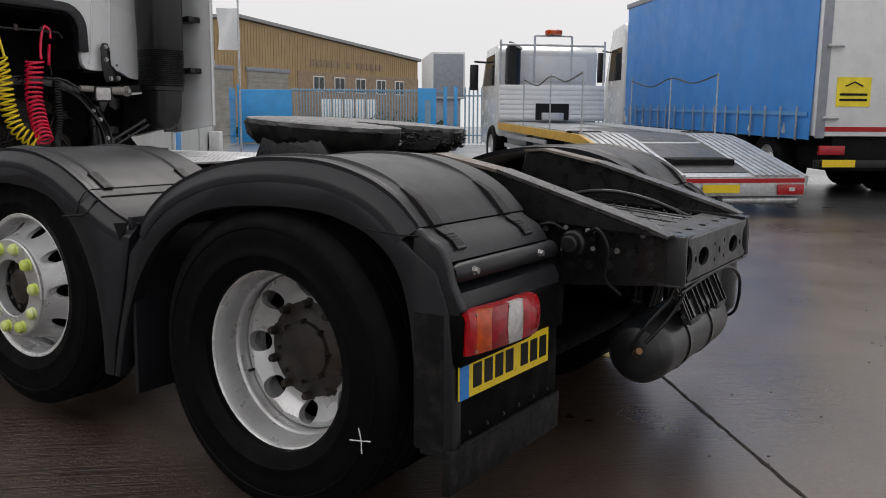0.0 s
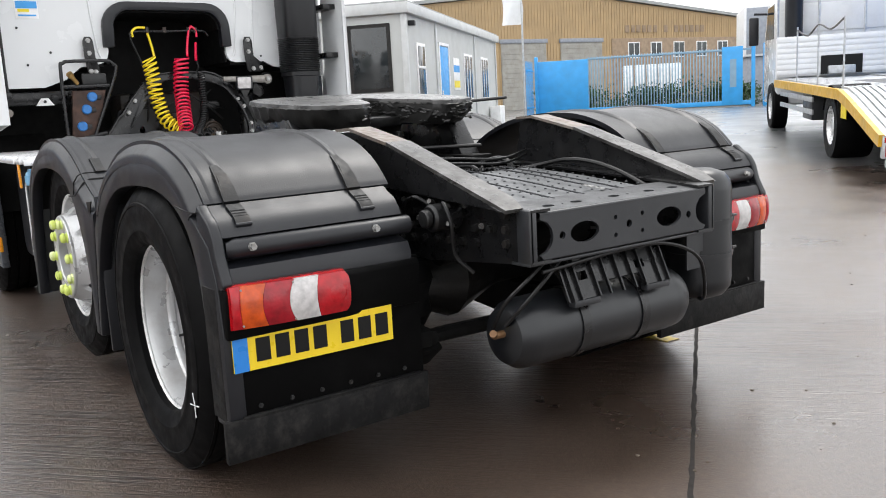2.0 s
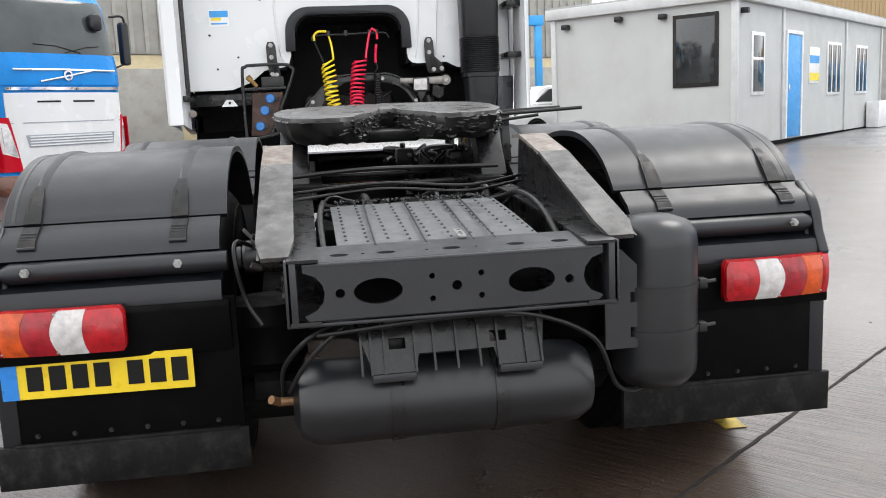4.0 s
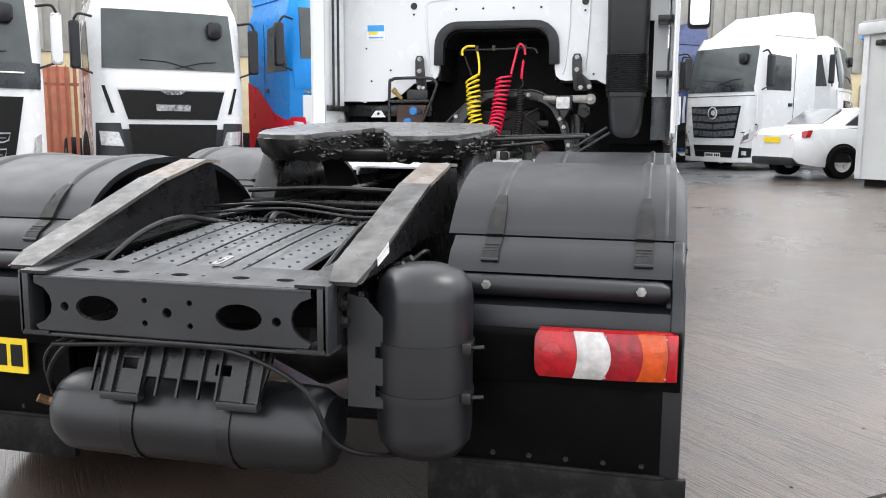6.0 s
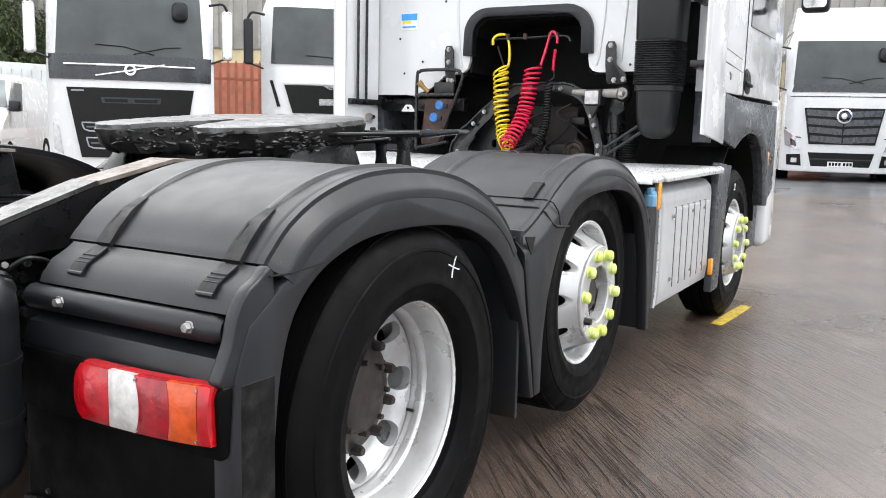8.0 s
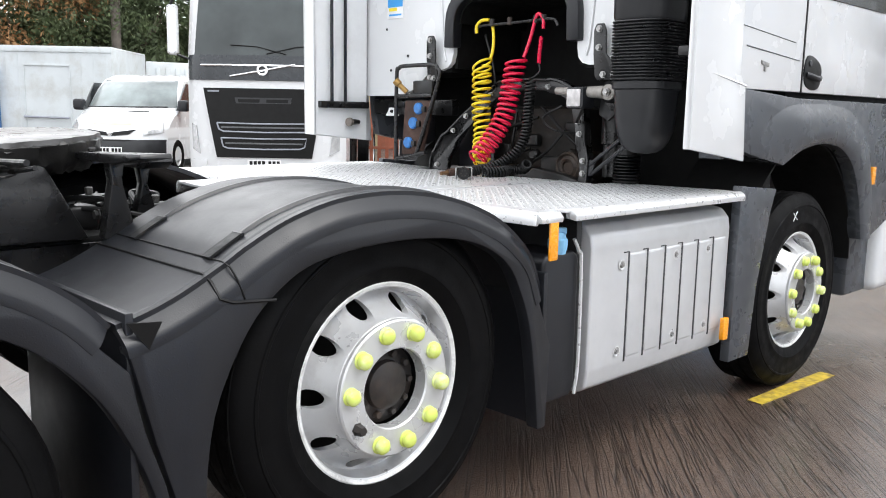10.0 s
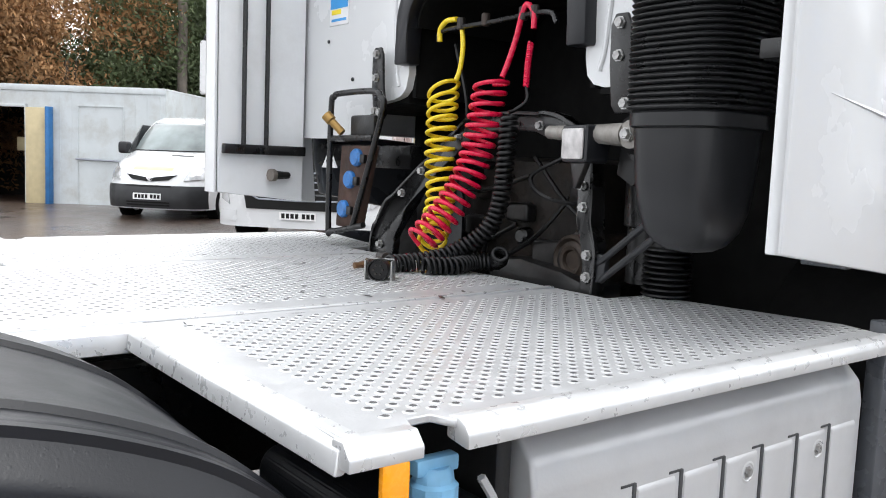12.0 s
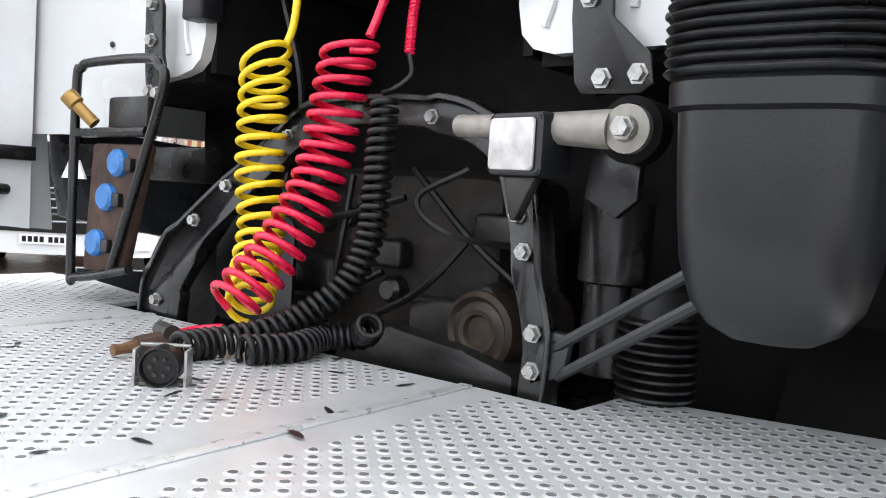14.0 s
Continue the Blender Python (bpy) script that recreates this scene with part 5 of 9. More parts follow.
    part("guard_joint", tube([(-0.852, s * 0.60, 0.9885), (-0.852, s * 1.205, 0.9885), (-0.858, s * 1.232, 0.974), (-0.868, s * 1.2565, 0.935), (-0.90, s * 1.2578, 0.922), (-1.02, s * 1.2578, 0.912)], 0.0045, 6), BLACK_INK, g2, "open dark joint across the mudguard")
    # black triangle laid on the lip stands in for a hole in shade
    part("notch", prism([(-0.640, 0.912), (-0.722, 0.904), (-0.690, 0.845)], "y", min(s * 1.2545, s * 1.2585), max(s * 1.2545, s * 1.2585)), BLACK_INK, g2, "black triangle for the shaded hole between the mudguards")
    for y in (s * 0.735, s * 1.145):
        up = part("strap", sheet([(-0.895, 1.013), (-0.935, 1.036), (-0.985, 1.064)], "y", y - 0.020, y + 0.020, -0.007), STRAP_RUBBER, g2, "worn black rubber strap")
        part("strap_bar", tube([(-0.985, y - 0.022, 1.067), (-0.985, y + 0.022, 1.067)], 0.005, 6), BLACK_PLASTIC, up)
    part("inner_flap", box(-0.665, -0.645, min(s * 0.6, s * 1.24), max(s * 0.6, s * 1.24), 0.28, 0.93, 0.004), BLACK_PLASTIC, g2)
    part("inner_flap", box(-2.11, -2.09, min(s * 0.45, s * 1.24), max(s * 0.45, s * 1.24), 0.31, 0.85, 0.004), BLACK_PLASTIC, g2)


mudguard(1), mudguard(-1)


def tail_light(s):
    def face(y, z):
        k = max(0.0, (abs(y) - 0.885) / 0.365)
        v = (z - 0.694) / 0.061
        return 0.790 - 0.034 * k ** 3 - 0.010 * v * v
    def panel(a, c, z0, z1, bow_a, bow_c, off, thick):
        bm = bmesh.new()
        rows, low = [], []
        for q in range(9):
            v = q / 8
            z = z0 + (z1 - z0) * v
            bulge = 1 - (2 * v - 1) ** 2
            ya, yc = a + bow_a * bulge, c + bow_c * bulge
            corner = abs(2 * v - 1) ** 6
            ya += 0.012 * corner if a < 0.885 else 0
            yc -= 0.012 * corner if c > 1.24 else 0
            row, lo = [], []
            for p in range(9):
                y = ya + (yc - ya) * p / 8
                edge = min(1, 4 * min(p, 8 - p) / 8, 4 * min(q, 8 - q) / 8)
                x = face(y, z) + off * (0.45 + 0.55 * edge)
                row.append(bm.verts.new((x, s * y, z)))
                lo.append(bm.verts.new((x - thick, s * y, z)))
            rows.append(row)
            low.append(lo)
        for g, flip in ((rows, False), (low, True)):
            for r0, r1 in zip(g, g[1:]):
                for p in range(8):
                    bm.faces.new((r0[p], r0[p + 1], r1[p + 1], r1[p]))
        rim = [(0, p) for p in range(9)] + [(q, 8) for q in range(1, 9)] + [(8, p) for p in range(7, -1, -1)] + [(q, 0) for q in range(7, 0, -1)]
        for (q0, p0), (q1, p1) in zip(rim, rim[1:] + rim[:1]):
            bm.faces.new((rows[q0][p0], rows[q1][p1], low[q1][p1], low[q0][p0]))
        return bm
    t = part("tail_light", panel(0.878, 1.240, 0.630, 0.758, 0, 0, -0.02, 0.02), RED_DARK, truck, "red, clear and amber tail light")
    segs = [(0.880, 0.977, 0.0, 0.012, RED_LENS), (0.978, 1.053, 0.012, 0.022, CLEAR_LENS), (1.054, 1.137, 0.022, 0.016, RED_DEEP), (1.138, 1.209, 0.016, 0.006, AMBER_LENS), (1.210, 1.239, 0.006, 0.0, RED_LENS)]
    for a, c, ba, bc, m in segs:
        part("lens", panel(a, c, 0.633, 0.755, ba, bc, 0.008, 0.026), m, t)
    part("reflex", lathe([(0, 0.0065), (0.020, 0.006), (0.030, 0.002), (0.032, -0.004)], "x", 20, (face(0.93, 0.694) + 0.004, s * 0.925, 0.694)), RED_LENS, t)
    for y, z in ((1.06, 0.640), (1.06, 0.748), (1.21, 0.745), (1.21, 0.642)):
        part("lens_screw", cyl(0.003, "x", face(y, z) + 0.004, face(y, z) + 0.0075, (0, s * y, z), 8), STEEL_BOLT, t)


tail_light(1), tail_light(-1)


def number_plate(parent, f, y0, y1, z0, z1, ground, blue=True, off=0.004, n=7):
    """A plate whose writing is plain bars."""
    p = part("number_plate", patch(f, [(y0, z0), (y1, z0), (y1, z1), (y0, z1)], off, 0.006, 4, 1), ground, parent, "number plate with plain dark bars")
    w, h = y1 - y0, z1 - z0
    a = y0 + w * (0.12 if blue else 0.05)
    if blue:
        part("flash", patch(f, [(y0, z0), (y0 + w * 0.085, z0), (y0 + w * 0.085, z1), (y0, z1)], off + 0.002, 0.002, 1, 1), PLATE_BLUE, p)
    step = (y1 - a) / (n + 0.6)
    for k in range(n):
        q = a + step * (k + (0.6 if k >= 4 else 0.1))
        part("bar", patch(f, [(q, z0 + h * 0.2), (q + step * 0.72, z0 + h * 0.2), (q + step * 0.72, z0 + h * 0.82), (q, z0 + h * 0.82)], off + 0.002, 0.002, 1, 1), BLACK_INK, p)
    return p


number_plate(truck, lambda y, z: (0.722 + 0.03 * (y + 1.235), y, z), -1.235, -0.713, 0.50, 0.612, PLATE_YELLOW)


# deck plates behind the cab
DECK = 1.058


def deck():
    d = thing("catwalk", pose(0, 0, 0), "", "")
    for k in ("label", "category"):
        if k in d:
            del d[k]
    d.parent = truck
    d["label"] = "silver aluminium catwalk with raised grip holes"
    side = [(-2.05, 0.46), (-2.02, 1.258), (-2.125, 1.258), (-2.14, 1.222), (-2.178, 1.222), (-2.192, 1.258), (-3.40, 1.258), (-3.435, 1.14), (-3.345, 0.645), (-3.195, 0.635), (-3.20, 0.445), (-2.05, 0.445)]
    for s in (1, -1):
        o = side if s > 0 else [(x, -y) for x, y in side][::-1]
        part("deck_plate", prism(o, "z", DECK - 0.012, DECK, 0.002, 1), ALU, d, "silver side plate of the catwalk")
        part("deck_edge", prism([(s * 1.236, DECK - 0.030), (s * 1.236, DECK + 0.001), (s * 1.260, DECK + 0.003), (s * 1.276, DECK - 0.005), (s * 1.283, DECK - 0.016), (s * 1.284, DECK - 0.036), (s * 1.276, DECK - 0.036)], "x", -3.40, -2.196, 0.003, 2), ALU_EDGE, d, "folded bright deck edge")
        part("deck_edge", prism([(-2.05, DECK + 0.002), (-2.03, DECK + 0.002), (-2.01, DECK - 0.01), (-2.007, DECK - 0.042), (-2.02, DECK - 0.042)], "y", min(s * 0.49, s * 1.262), max(s * 0.49, s * 1.262), 0.002, 1), ALU_EDGE, d)
        part("deck_tab", prism([(s * 1.242, DECK - 0.033), (s * 1.242, DECK + 0.001), (s * 1.267, DECK + 0.003), (s * 1.284, DECK - 0.016), (s * 1.284, DECK - 0.033)], "x", -2.125, -2.013, 0.003, 2), ALU_EDGE, d)
        part("deck_tongue_edge", prism([(s * 0.46, DECK + 0.003), (s * 0.475, DECK + 0.003), (s * 0.487, DECK - 0.01), (s * 0.487, DECK - 0.05), (s * 0.477, DECK - 0.05)], "x", -2.05, -1.65, 0.002, 1), ALU_EDGE, d)
    part("deck_plate", prism([(-3.185, -0.425), (-3.185, 0.425), (-1.65, 0.425), (-1.62, 0.28), (-1.62, -0.28), (-1.65, -0.425)], "z", DECK - 0.010, DECK + 0.003, 0.002, 1), ALU, d, "silver middle plate of the catwalk")
    for s in (1, -1):
        part("deck_plate", box(-2.05, -1.65, min(s * 0.425, s * 0.465), max(s * 0.425, s * 0.465), DECK - 0.01, DECK + 0.002, 0.002), ALU, d)
        part("deck_seam", box(-3.19, -1.67, s * 0.438 - 0.012, s * 0.438 + 0.012, DECK, DECK + 0.005, 0.002), ALU_EDGE, d)
    # raised grip holes; flat dark discs stand in for the shade inside them
    rim_v, rim_f, hole_v, hole_f = [], [], [], []
    n = 8
    cs = [(math.cos(2 * math.pi * k / n), math.sin(2 * math.pi * k / n)) for k in range(n)]
    def inside(x, y):
        a = abs(y)
        if a < 0.36:
            return -3.16 < x < -1.67
        if a < 0.52:
            return False
        if a > 1.22:
            return False
        return -3.17 < x < -2.10 if a < 0.66 else -3.32 - 0.09 * (a - 0.66) / 0.56 < x < -2.10
    i = 0
    x = -3.46
    while x < -1.6:
        y = -1.22 + (0.02 if i % 2 else 0.0)
        while y < 1.23:
            if inside(x, y):
                z = DECK + (0.003 if abs(y) < 0.4 else 0)
                b = len(rim_v)
                for r, h in ((0.0112, 0.0), (0.0086, 0.0013), (0.0064, 0.0014), (0.0058, 0.0006)):
                    rim_v += [(x + r * c, y + r * s_, z + h) for c, s_ in cs]
                for lv in range(3):
                    for k in range(n):
                        rim_f.append((b + lv * n + k, b + lv * n + (k + 1) % n, b + (lv + 1) * n + (k + 1) % n, b + (lv + 1) * n + k))
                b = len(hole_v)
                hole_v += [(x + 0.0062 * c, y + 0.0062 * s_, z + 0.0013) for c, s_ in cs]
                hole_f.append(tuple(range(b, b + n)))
            y += 0.04
        x += 0.02
        i += 1
    for nm, v, f, m in (("grip_rim_field", rim_v, rim_f, ALU_EDGE), ("grip_shade_field", hole_v, hole_f, GRIP_HOLE_SHADE)):
        me = bpy.data.meshes.new(nm)
        me.from_pydata(v, [], f)
        for p in me.polygons:
            p.use_smooth = True
        me.materials.append(m)
        ob = new(nm, me)
        ob.parent = d
        ob["kind"] = "stuff"
        ob["label"] = "raised grip rims of the catwalk" if nm == "grip_rim_field" else "flat dark discs for the shade in the catwalk's grip holes"
    rnd = random.Random(17)
    bm = bmesh.new()
    for k in range(46):
        x, y = rnd.uniform(-3.2, -2.1), rnd.gauss(0.12, 0.28)
        if abs(y) > 0.6 or (rnd.random() < 0.3 and y > 0.4):
            continue
        z = DECK + 0.0045
        a, L, w = rnd.uniform(0, 6.3), rnd.uniform(0.006, 0.028), rnd.uniform(0.002, 0.007)
        vs = []
        for q in range(8):
            t = 2 * math.pi * q / 8
            u, v = L * math.cos(t) * rnd.uniform(0.6, 1.1), w * math.sin(t) * rnd.uniform(0.6, 1.2)
            vs.append(bm.verts.new((x + u * math.cos(a) - v * math.sin(a), y + u * math.sin(a) + v * math.cos(a), z + 0.0005 * (q % 2))))
        bm.faces.new(vs)
    ob = part("grease_smear", bm, GREASE, d, "dark grease flecks")
    ob["kind"] = "stuff"
    return d


deck()


# tanks and covers along the sides
def side_boxes(s):
    y1, yin = s * 1.235, s * 0.75
    prof = [(s * 0.5, 0.35), (s * 1.10, 0.345), (s * 1.175, 0.350), (s * 1.206, 0.372), (s * 1.216, 0.44), (s * 1.216, 0.90), (s * 1.208, 0.945), (s * 1.175, 0.98), (s * 1.10, 0.995), (s * 0.5, 0.99)]
    if s > 0:
        c = part("fuel_tank", prism(prof, "x", -3.41, -2.388, 0.010, 3), ALU, truck, "silver ribbed cover of the side tank")
    else:
        c = part("battery_box", prism([(y * 0.9, z) for y, z in prof], "x", -3.40, -2.42, 0.02, 3), BLACK_PLASTIC, truck, "black plastic battery box")
        for x in (-2.36, -2.40):
            part("box_bracket", box(x - 0.008, x + 0.008, -1.18, -0.6, 0.45, 1.0, 0.003), BLACK_PAINT, c)
    for k in range(6 if s > 0 else 0):
        x = -2.625 - 0.1285 * k
        # shaded-aluminium strips stand in for the shade in grooves and slots
        part("groove", box(x - 0.005, x + 0.005, s * 1.2155 - 0.003, s * 1.2155 + 0.003, 0.435, 0.868, 0.002), ALU_DARK, c)
        part("slot", box(x - 0.002, x + 0.035, s * 1.2155 - 0.002, s * 1.2155 + 0.002, 0.864, 0.869, 0.001), ALU_DARK, c)
        part("rib", prism([(s * 1.212, 0.440), (s * 1.2195, 0.457), (s * 1.2195, 0.852), (s * 1.212, 0.868)], "x", x - 0.112, x - 0.008, 0.004, 2), ALU, c)
    for x, z in () if s < 0 else ((-2.578, 0.820), (-2.961, 0.822), (-3.220, 0.822), (-2.568, 0.486), (-2.965, 0.486), (-3.220, 0.487)):
        part("bolt_dimple", lathe([(0.022, 0.0035), (0.018, 0.0045), (0.013, 0.001), (0, 0.0)], "y", 18, (x, s * 1.2165, z)), ALU_EDGE, c)
        part("bolt", bolt((x, s * 1.2175, z), "y", 0.0095, 0.008, s), STEEL_BOLT, c)
    a = part("additive_tank", prism(round_rect(-2.335, -2.13, 0.36, 0.90, 0.04), "y", min(s * 0.8, s * 1.20), max(s * 0.8, s * 1.20), 0.015, 3), BLACK_PLASTIC, truck, "black plastic additive tank with a blue cap")
    part("filler_cap", lathe([(0, 0.975), (0.022, 0.975), (0.028, 0.968), (0.03, 0.955), (0.036, 0.95), (0.036, 0.925), (0.03, 0.90)], "z", 10, (-2.205, s * 1.20, 0)), TANK_CAP_BLUE, a, "light blue filler cap")
    part("filler_grip", box(-2.242, -2.168, s * 1.20 - 0.012, s * 1.20 + 0.012, 0.965, 0.99, 0.005), TANK_CAP_BLUE, a)
    part("tank_edge", tube(bend([(-2.285, s * 1.21, 0.945), (-2.312, s * 1.213, 0.90), (-2.326, s * 1.215, 0.85), (-2.330, s * 1.215, 0.5), (-2.32, s * 1.21, 0.37)]), 0.007, 6), ALU_EDGE, a)
    part("backing_panel", box(-2.372, -2.34, min(s * 0.7, s * 1.18), max(s * 0.7, s * 1.18), 0.38, 1.0, 0.004), DARK_METAL, truck)
    for x, z, h in ((-2.083, 0.963, 0.066), (-3.352, 0.452, 0.05)):
        r = part("side_marker", box(x - 0.022, x + 0.022, s * 1.278 - 0.006 if z > 0.6 else s * 1.25 - 0.012, s * 1.278 + 0.006 if z > 0.6 else s * 1.25 + 0.012, z - h, z + h, 0.006), REFLECTOR, truck, "orange side marker reflector")
    # inner flap ahead of the tank
    part("front_flap", prism([(-3.425, 0.28), (-3.44, 1.08), (-3.784, 1.052), (-3.74, 0.95), (-3.65, 0.6), (-3.615, 0.28)], "y", min(s * 1.20, s * 1.245), max(s * 1.20, s * 1.245), 0.006, 2), ARCH_GREY, truck, "grey flap behind the front wheel")


side_boxes(1), side_boxes(-1)


# cab
def cab():
    c = thing("cab", pose(0, 0, 0), "", "")
    for k in ("label", "category"):
        if k in c:
            del c[k]
    c.parent = truck
    c["label"] = "white sleeper cab"
    XB = -3.29
    # back wall with the arched recess
    right = [(0.425, 1.70), (0.435, 1.65), (0.46, 1.625), (0.50, 1.615), (0.72, 1.62), (0.80, 1.58), (0.87, 1.57), (0.90, 1.62), (0.91, 2.02), (1.105, 2.02), (1.105, 1.50), (1.20, 1.50)]
    left = [(-1.20, 1.47), (-0.86, 1.47), (-0.72, 1.52), (-0.62, 1.60), (-0.52, 1.612), (-0.47, 1.625), (-0.44, 1.65), (-0.425, 1.70)]
    arch_line = [(-0.425, 1.82)] + [(-0.425 + 0.14 - 0.14 * math.cos(radians(a)), 1.86 + 0.14 * math.sin(radians(a))) for a in range(0, 91, 15)] + [(0.285 + 0.14 * math.sin(radians(a)), 1.86 + 0.14 * math.cos(radians(a))) for a in range(0, 91, 15)] + [(0.425, 1.82)]
    outline = left + arch_line + right + [(1.20, 3.55), (1.05, 3.7), (-1.05, 3.7), (-1.20, 3.55)]
    part("back_wall", plate(outline, [], lambda u, v: Vector((XB, u, v)), Vector((-0.03, 0, 0))), WHITE_PAINT, c, "white pressed steel cab back wall")
    # pressed swages on the wall
    for pts in ([(-0.48, 1.66), (-0.50, 1.75), (-0.52, 2.1), (-0.42, 2.2), (0.42, 2.2), (0.52, 2.1), (0.50, 1.75), (0.48, 1.66)], [(1.0, 2.4), (0.70, 2.35), (0.66, 2.0), (0.64, 1.68)]):
        part("swage", tube(bend([(XB + 0.001, y, z) for y, z in pts], 6), 0.008, 8), WHITE_PAINT, c)
    for y, z in ((-0.62, 2.16), (0.63, 2.16), (-0.62, 2.10), (0.63, 2.10), (-0.95, 1.62), (-0.80, 1.70), (-0.3, 2.13), (-0.1, 2.13), (0.12, 2.13), (0.32, 2.13), (0.70, 1.66), (-0.99, 1.86)):
        r = 0.025 if z == 2.16 else 0.008
        part("grommet", cyl(r, "x", XB, XB + 0.008, (0, y, z), 14, 0.003), BLACK_PLASTIC, c)
    st = part("sticker", box(XB + 0.001, XB + 0.004, -0.985, -0.845, 1.92, 2.035), FRAME_WHITE, c, "white and blue maker's sticker")
    part("sticker_bar", box(XB + 0.004, XB + 0.006, -0.98, -0.85, 1.985, 2.03), SIGN_BLUE, st)
    part("sticker_bar", box(XB + 0.004, XB + 0.006, -0.97, -0.86, 1.935, 1.945), SIGN_BLUE, st)
    part("sticker_bar", box(XB + 0.004, XB + 0.006, -0.97, -0.90, 1.962, 1.980), SIGN_YELLOW, st)
    # black arch frame, and near-black sheets that stand in for the recess's shade
    outer = [(-0.46, 1.73), (-0.455, 1.86)] + [(-0.455 + 0.17 - 0.17 * math.cos(radians(a)), 1.87 + 0.17 * math.sin(radians(a))) for a in range(0, 91, 15)] + [(0.285 + 0.17 * math.sin(radians(a)), 1.87 + 0.17 * math.cos(radians(a))) for a in range(0, 91, 15)] + [(0.455, 1.86), (0.46, 1.73)]
    inner = [(0.385, 1.73), (0.385, 1.86)] + [(0.265 + 0.12 * math.cos(radians(a)), 1.86 + 0.12 * math.sin(radians(a))) for a in range(0, 91, 15)] + [(-0.265 - 0.12 * math.sin(radians(a)), 1.86 + 0.12 * math.cos(radians(a))) for a in range(0, 91, 15)] + [(-0.385, 1.86), (-0.385, 1.73)]
    part("arch_trim", prism(outer + inner, "x", XB - 0.02, XB + 0.045, 0.008, 2), BLACK_PLASTIC, c, "black rubber arch trim")
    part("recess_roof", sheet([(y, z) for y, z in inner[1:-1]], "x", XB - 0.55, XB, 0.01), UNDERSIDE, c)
    part("recess_back", box(XB - 0.62, XB - 0.56, -1.15, 1.15, 0.9, 2.05), UNDERSIDE, c, "near-black sheet for the shade of the engine bay")
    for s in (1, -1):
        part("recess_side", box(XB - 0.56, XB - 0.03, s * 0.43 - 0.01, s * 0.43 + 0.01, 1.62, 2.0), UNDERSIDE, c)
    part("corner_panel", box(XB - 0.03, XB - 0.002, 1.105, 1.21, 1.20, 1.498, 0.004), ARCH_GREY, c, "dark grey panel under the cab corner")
    # near-black block put where the gap in the wall lies in shade
    part("wall_gap_shade", box(XB - 0.5, XB - 0.04, 0.88, 1.12, 1.55, 2.1), UNDERSIDE, c)
    # shell: sides, roof, front
    def f(y, z):
        lean = 0.0 if z < 1.9 else 0.16 * (z - 1.9) ** 1.3
        return (-(5.62 - lean) + 0.05 * (y / 1.24) ** 2 + 0.22 * abs(y / 1.24) ** 8, y, z)
    zs = [1.22, 1.5, 1.9, 2.3, 2.7, 3.1, 3.45]
    for s in (1, -1):
        o = [(-3.32, 1.50), (-3.95, 1.50), (-5.3, 1.50), (-5.3, 2.0), (-5.1, 2.9), (-4.9, 3.5), (-3.32, 3.6)]
        part("cab_side", prism(o, "y", min(s * 1.215, s * 1.245), max(s * 1.215, s * 1.245), 0.008, 2), WHITE_PAINT, c, "white cab side with door")
        part("door_gap", box(-3.956, -3.944, s * 1.246 - 0.003, s * 1.246 + 0.003, 1.5, 3.2), BLACK_INK, c)
        part("panel_gap", tube([(-3.33, s * 1.2452, 1.765), (-3.86, s * 1.2452, 1.724)], 0.0022, 6), BLACK_INK, c)
        part("panel_gap", tube([(-3.385, s * 1.2452, 1.682), (-3.915, s * 1.2452, 1.645)], [0.0035, 0.0022], 6), GREY_PLASTIC, c)
        h = part("door_handle", prism(smooth_ring([(-3.965, 1.60), (-3.985, 1.665), (-4.04, 1.675), (-4.13, 1.645), (-4.16, 1.60), (-4.14, 1.53), (-4.06, 1.515), (-3.985, 1.54)]), "y", min(s * 1.243, s * 1.251), max(s * 1.243, s * 1.251), 0.003, 2), BLACK_INK, c, "black recessed door handle")
        part("pull", tube(bend([(-3.985, s * 1.250, 1.585), (-4.02, s * 1.266, 1.578), (-4.09, s * 1.268, 1.568), (-4.14, s * 1.252, 1.575)]), 0.013, 10), BLACK_PLASTIC, h)
        part("key_barrel", cyl(0.016, "y", min(s * 1.250, s * 1.257), max(s * 1.250, s * 1.257), (-4.02, 0, 1.64), 14, 0.003), GREY_PLASTIC, h)
        part("badge", prism([(-3.525, 1.628), (-3.53, 1.612), (-3.552, 1.607), (-3.556, 1.582), (-3.570, 1.580), (-3.572, 1.604), (-3.596, 1.603), (-3.598, 1.618), (-3.565, 1.622)], "y", min(s * 1.245, s * 1.251), max(s * 1.245, s * 1.251), 0.001, 1), STEEL_BOLT, c, "small dull metal badge")
        win = [(-4.05, 1.95), (-4.95, 1.95), (-4.82, 2.65), (-4.1, 2.7)]
        part("side_window", prism(win, "y", min(s * 1.243, s * 1.251), max(s * 1.243, s * 1.251), 0.003, 1), GLASS_DARK, c)
        # side fairing: outer skin, back edge and inner skin
        back, low, y_in = (-2.935, 1.250, 1.236) if s > 0 else (-2.88, 1.235, 1.165)
        fo = [(back, low), (-3.39, 1.19), (-3.362, 1.50), (-3.31, 1.56), (-3.28, 3.6), (back + 0.01, 3.6)]
        part("side_fairing", prism(fo, "y", min(s * 1.250, s * 1.268), max(s * 1.250, s * 1.268), 0.006, 2), WHITE_PAINT, c, "white side fairing panel")
        part("fairing_edge", prism([(back - 0.012, s * 1.2655), (back + 0.003, s * 1.260), (back + 0.006, s * 1.245), (back + 0.004, s * y_in), (back - 0.012, s * y_in)], "z", low, 3.6, 0.002, 1), WHITE_PAINT, c, "white folded fairing edge")
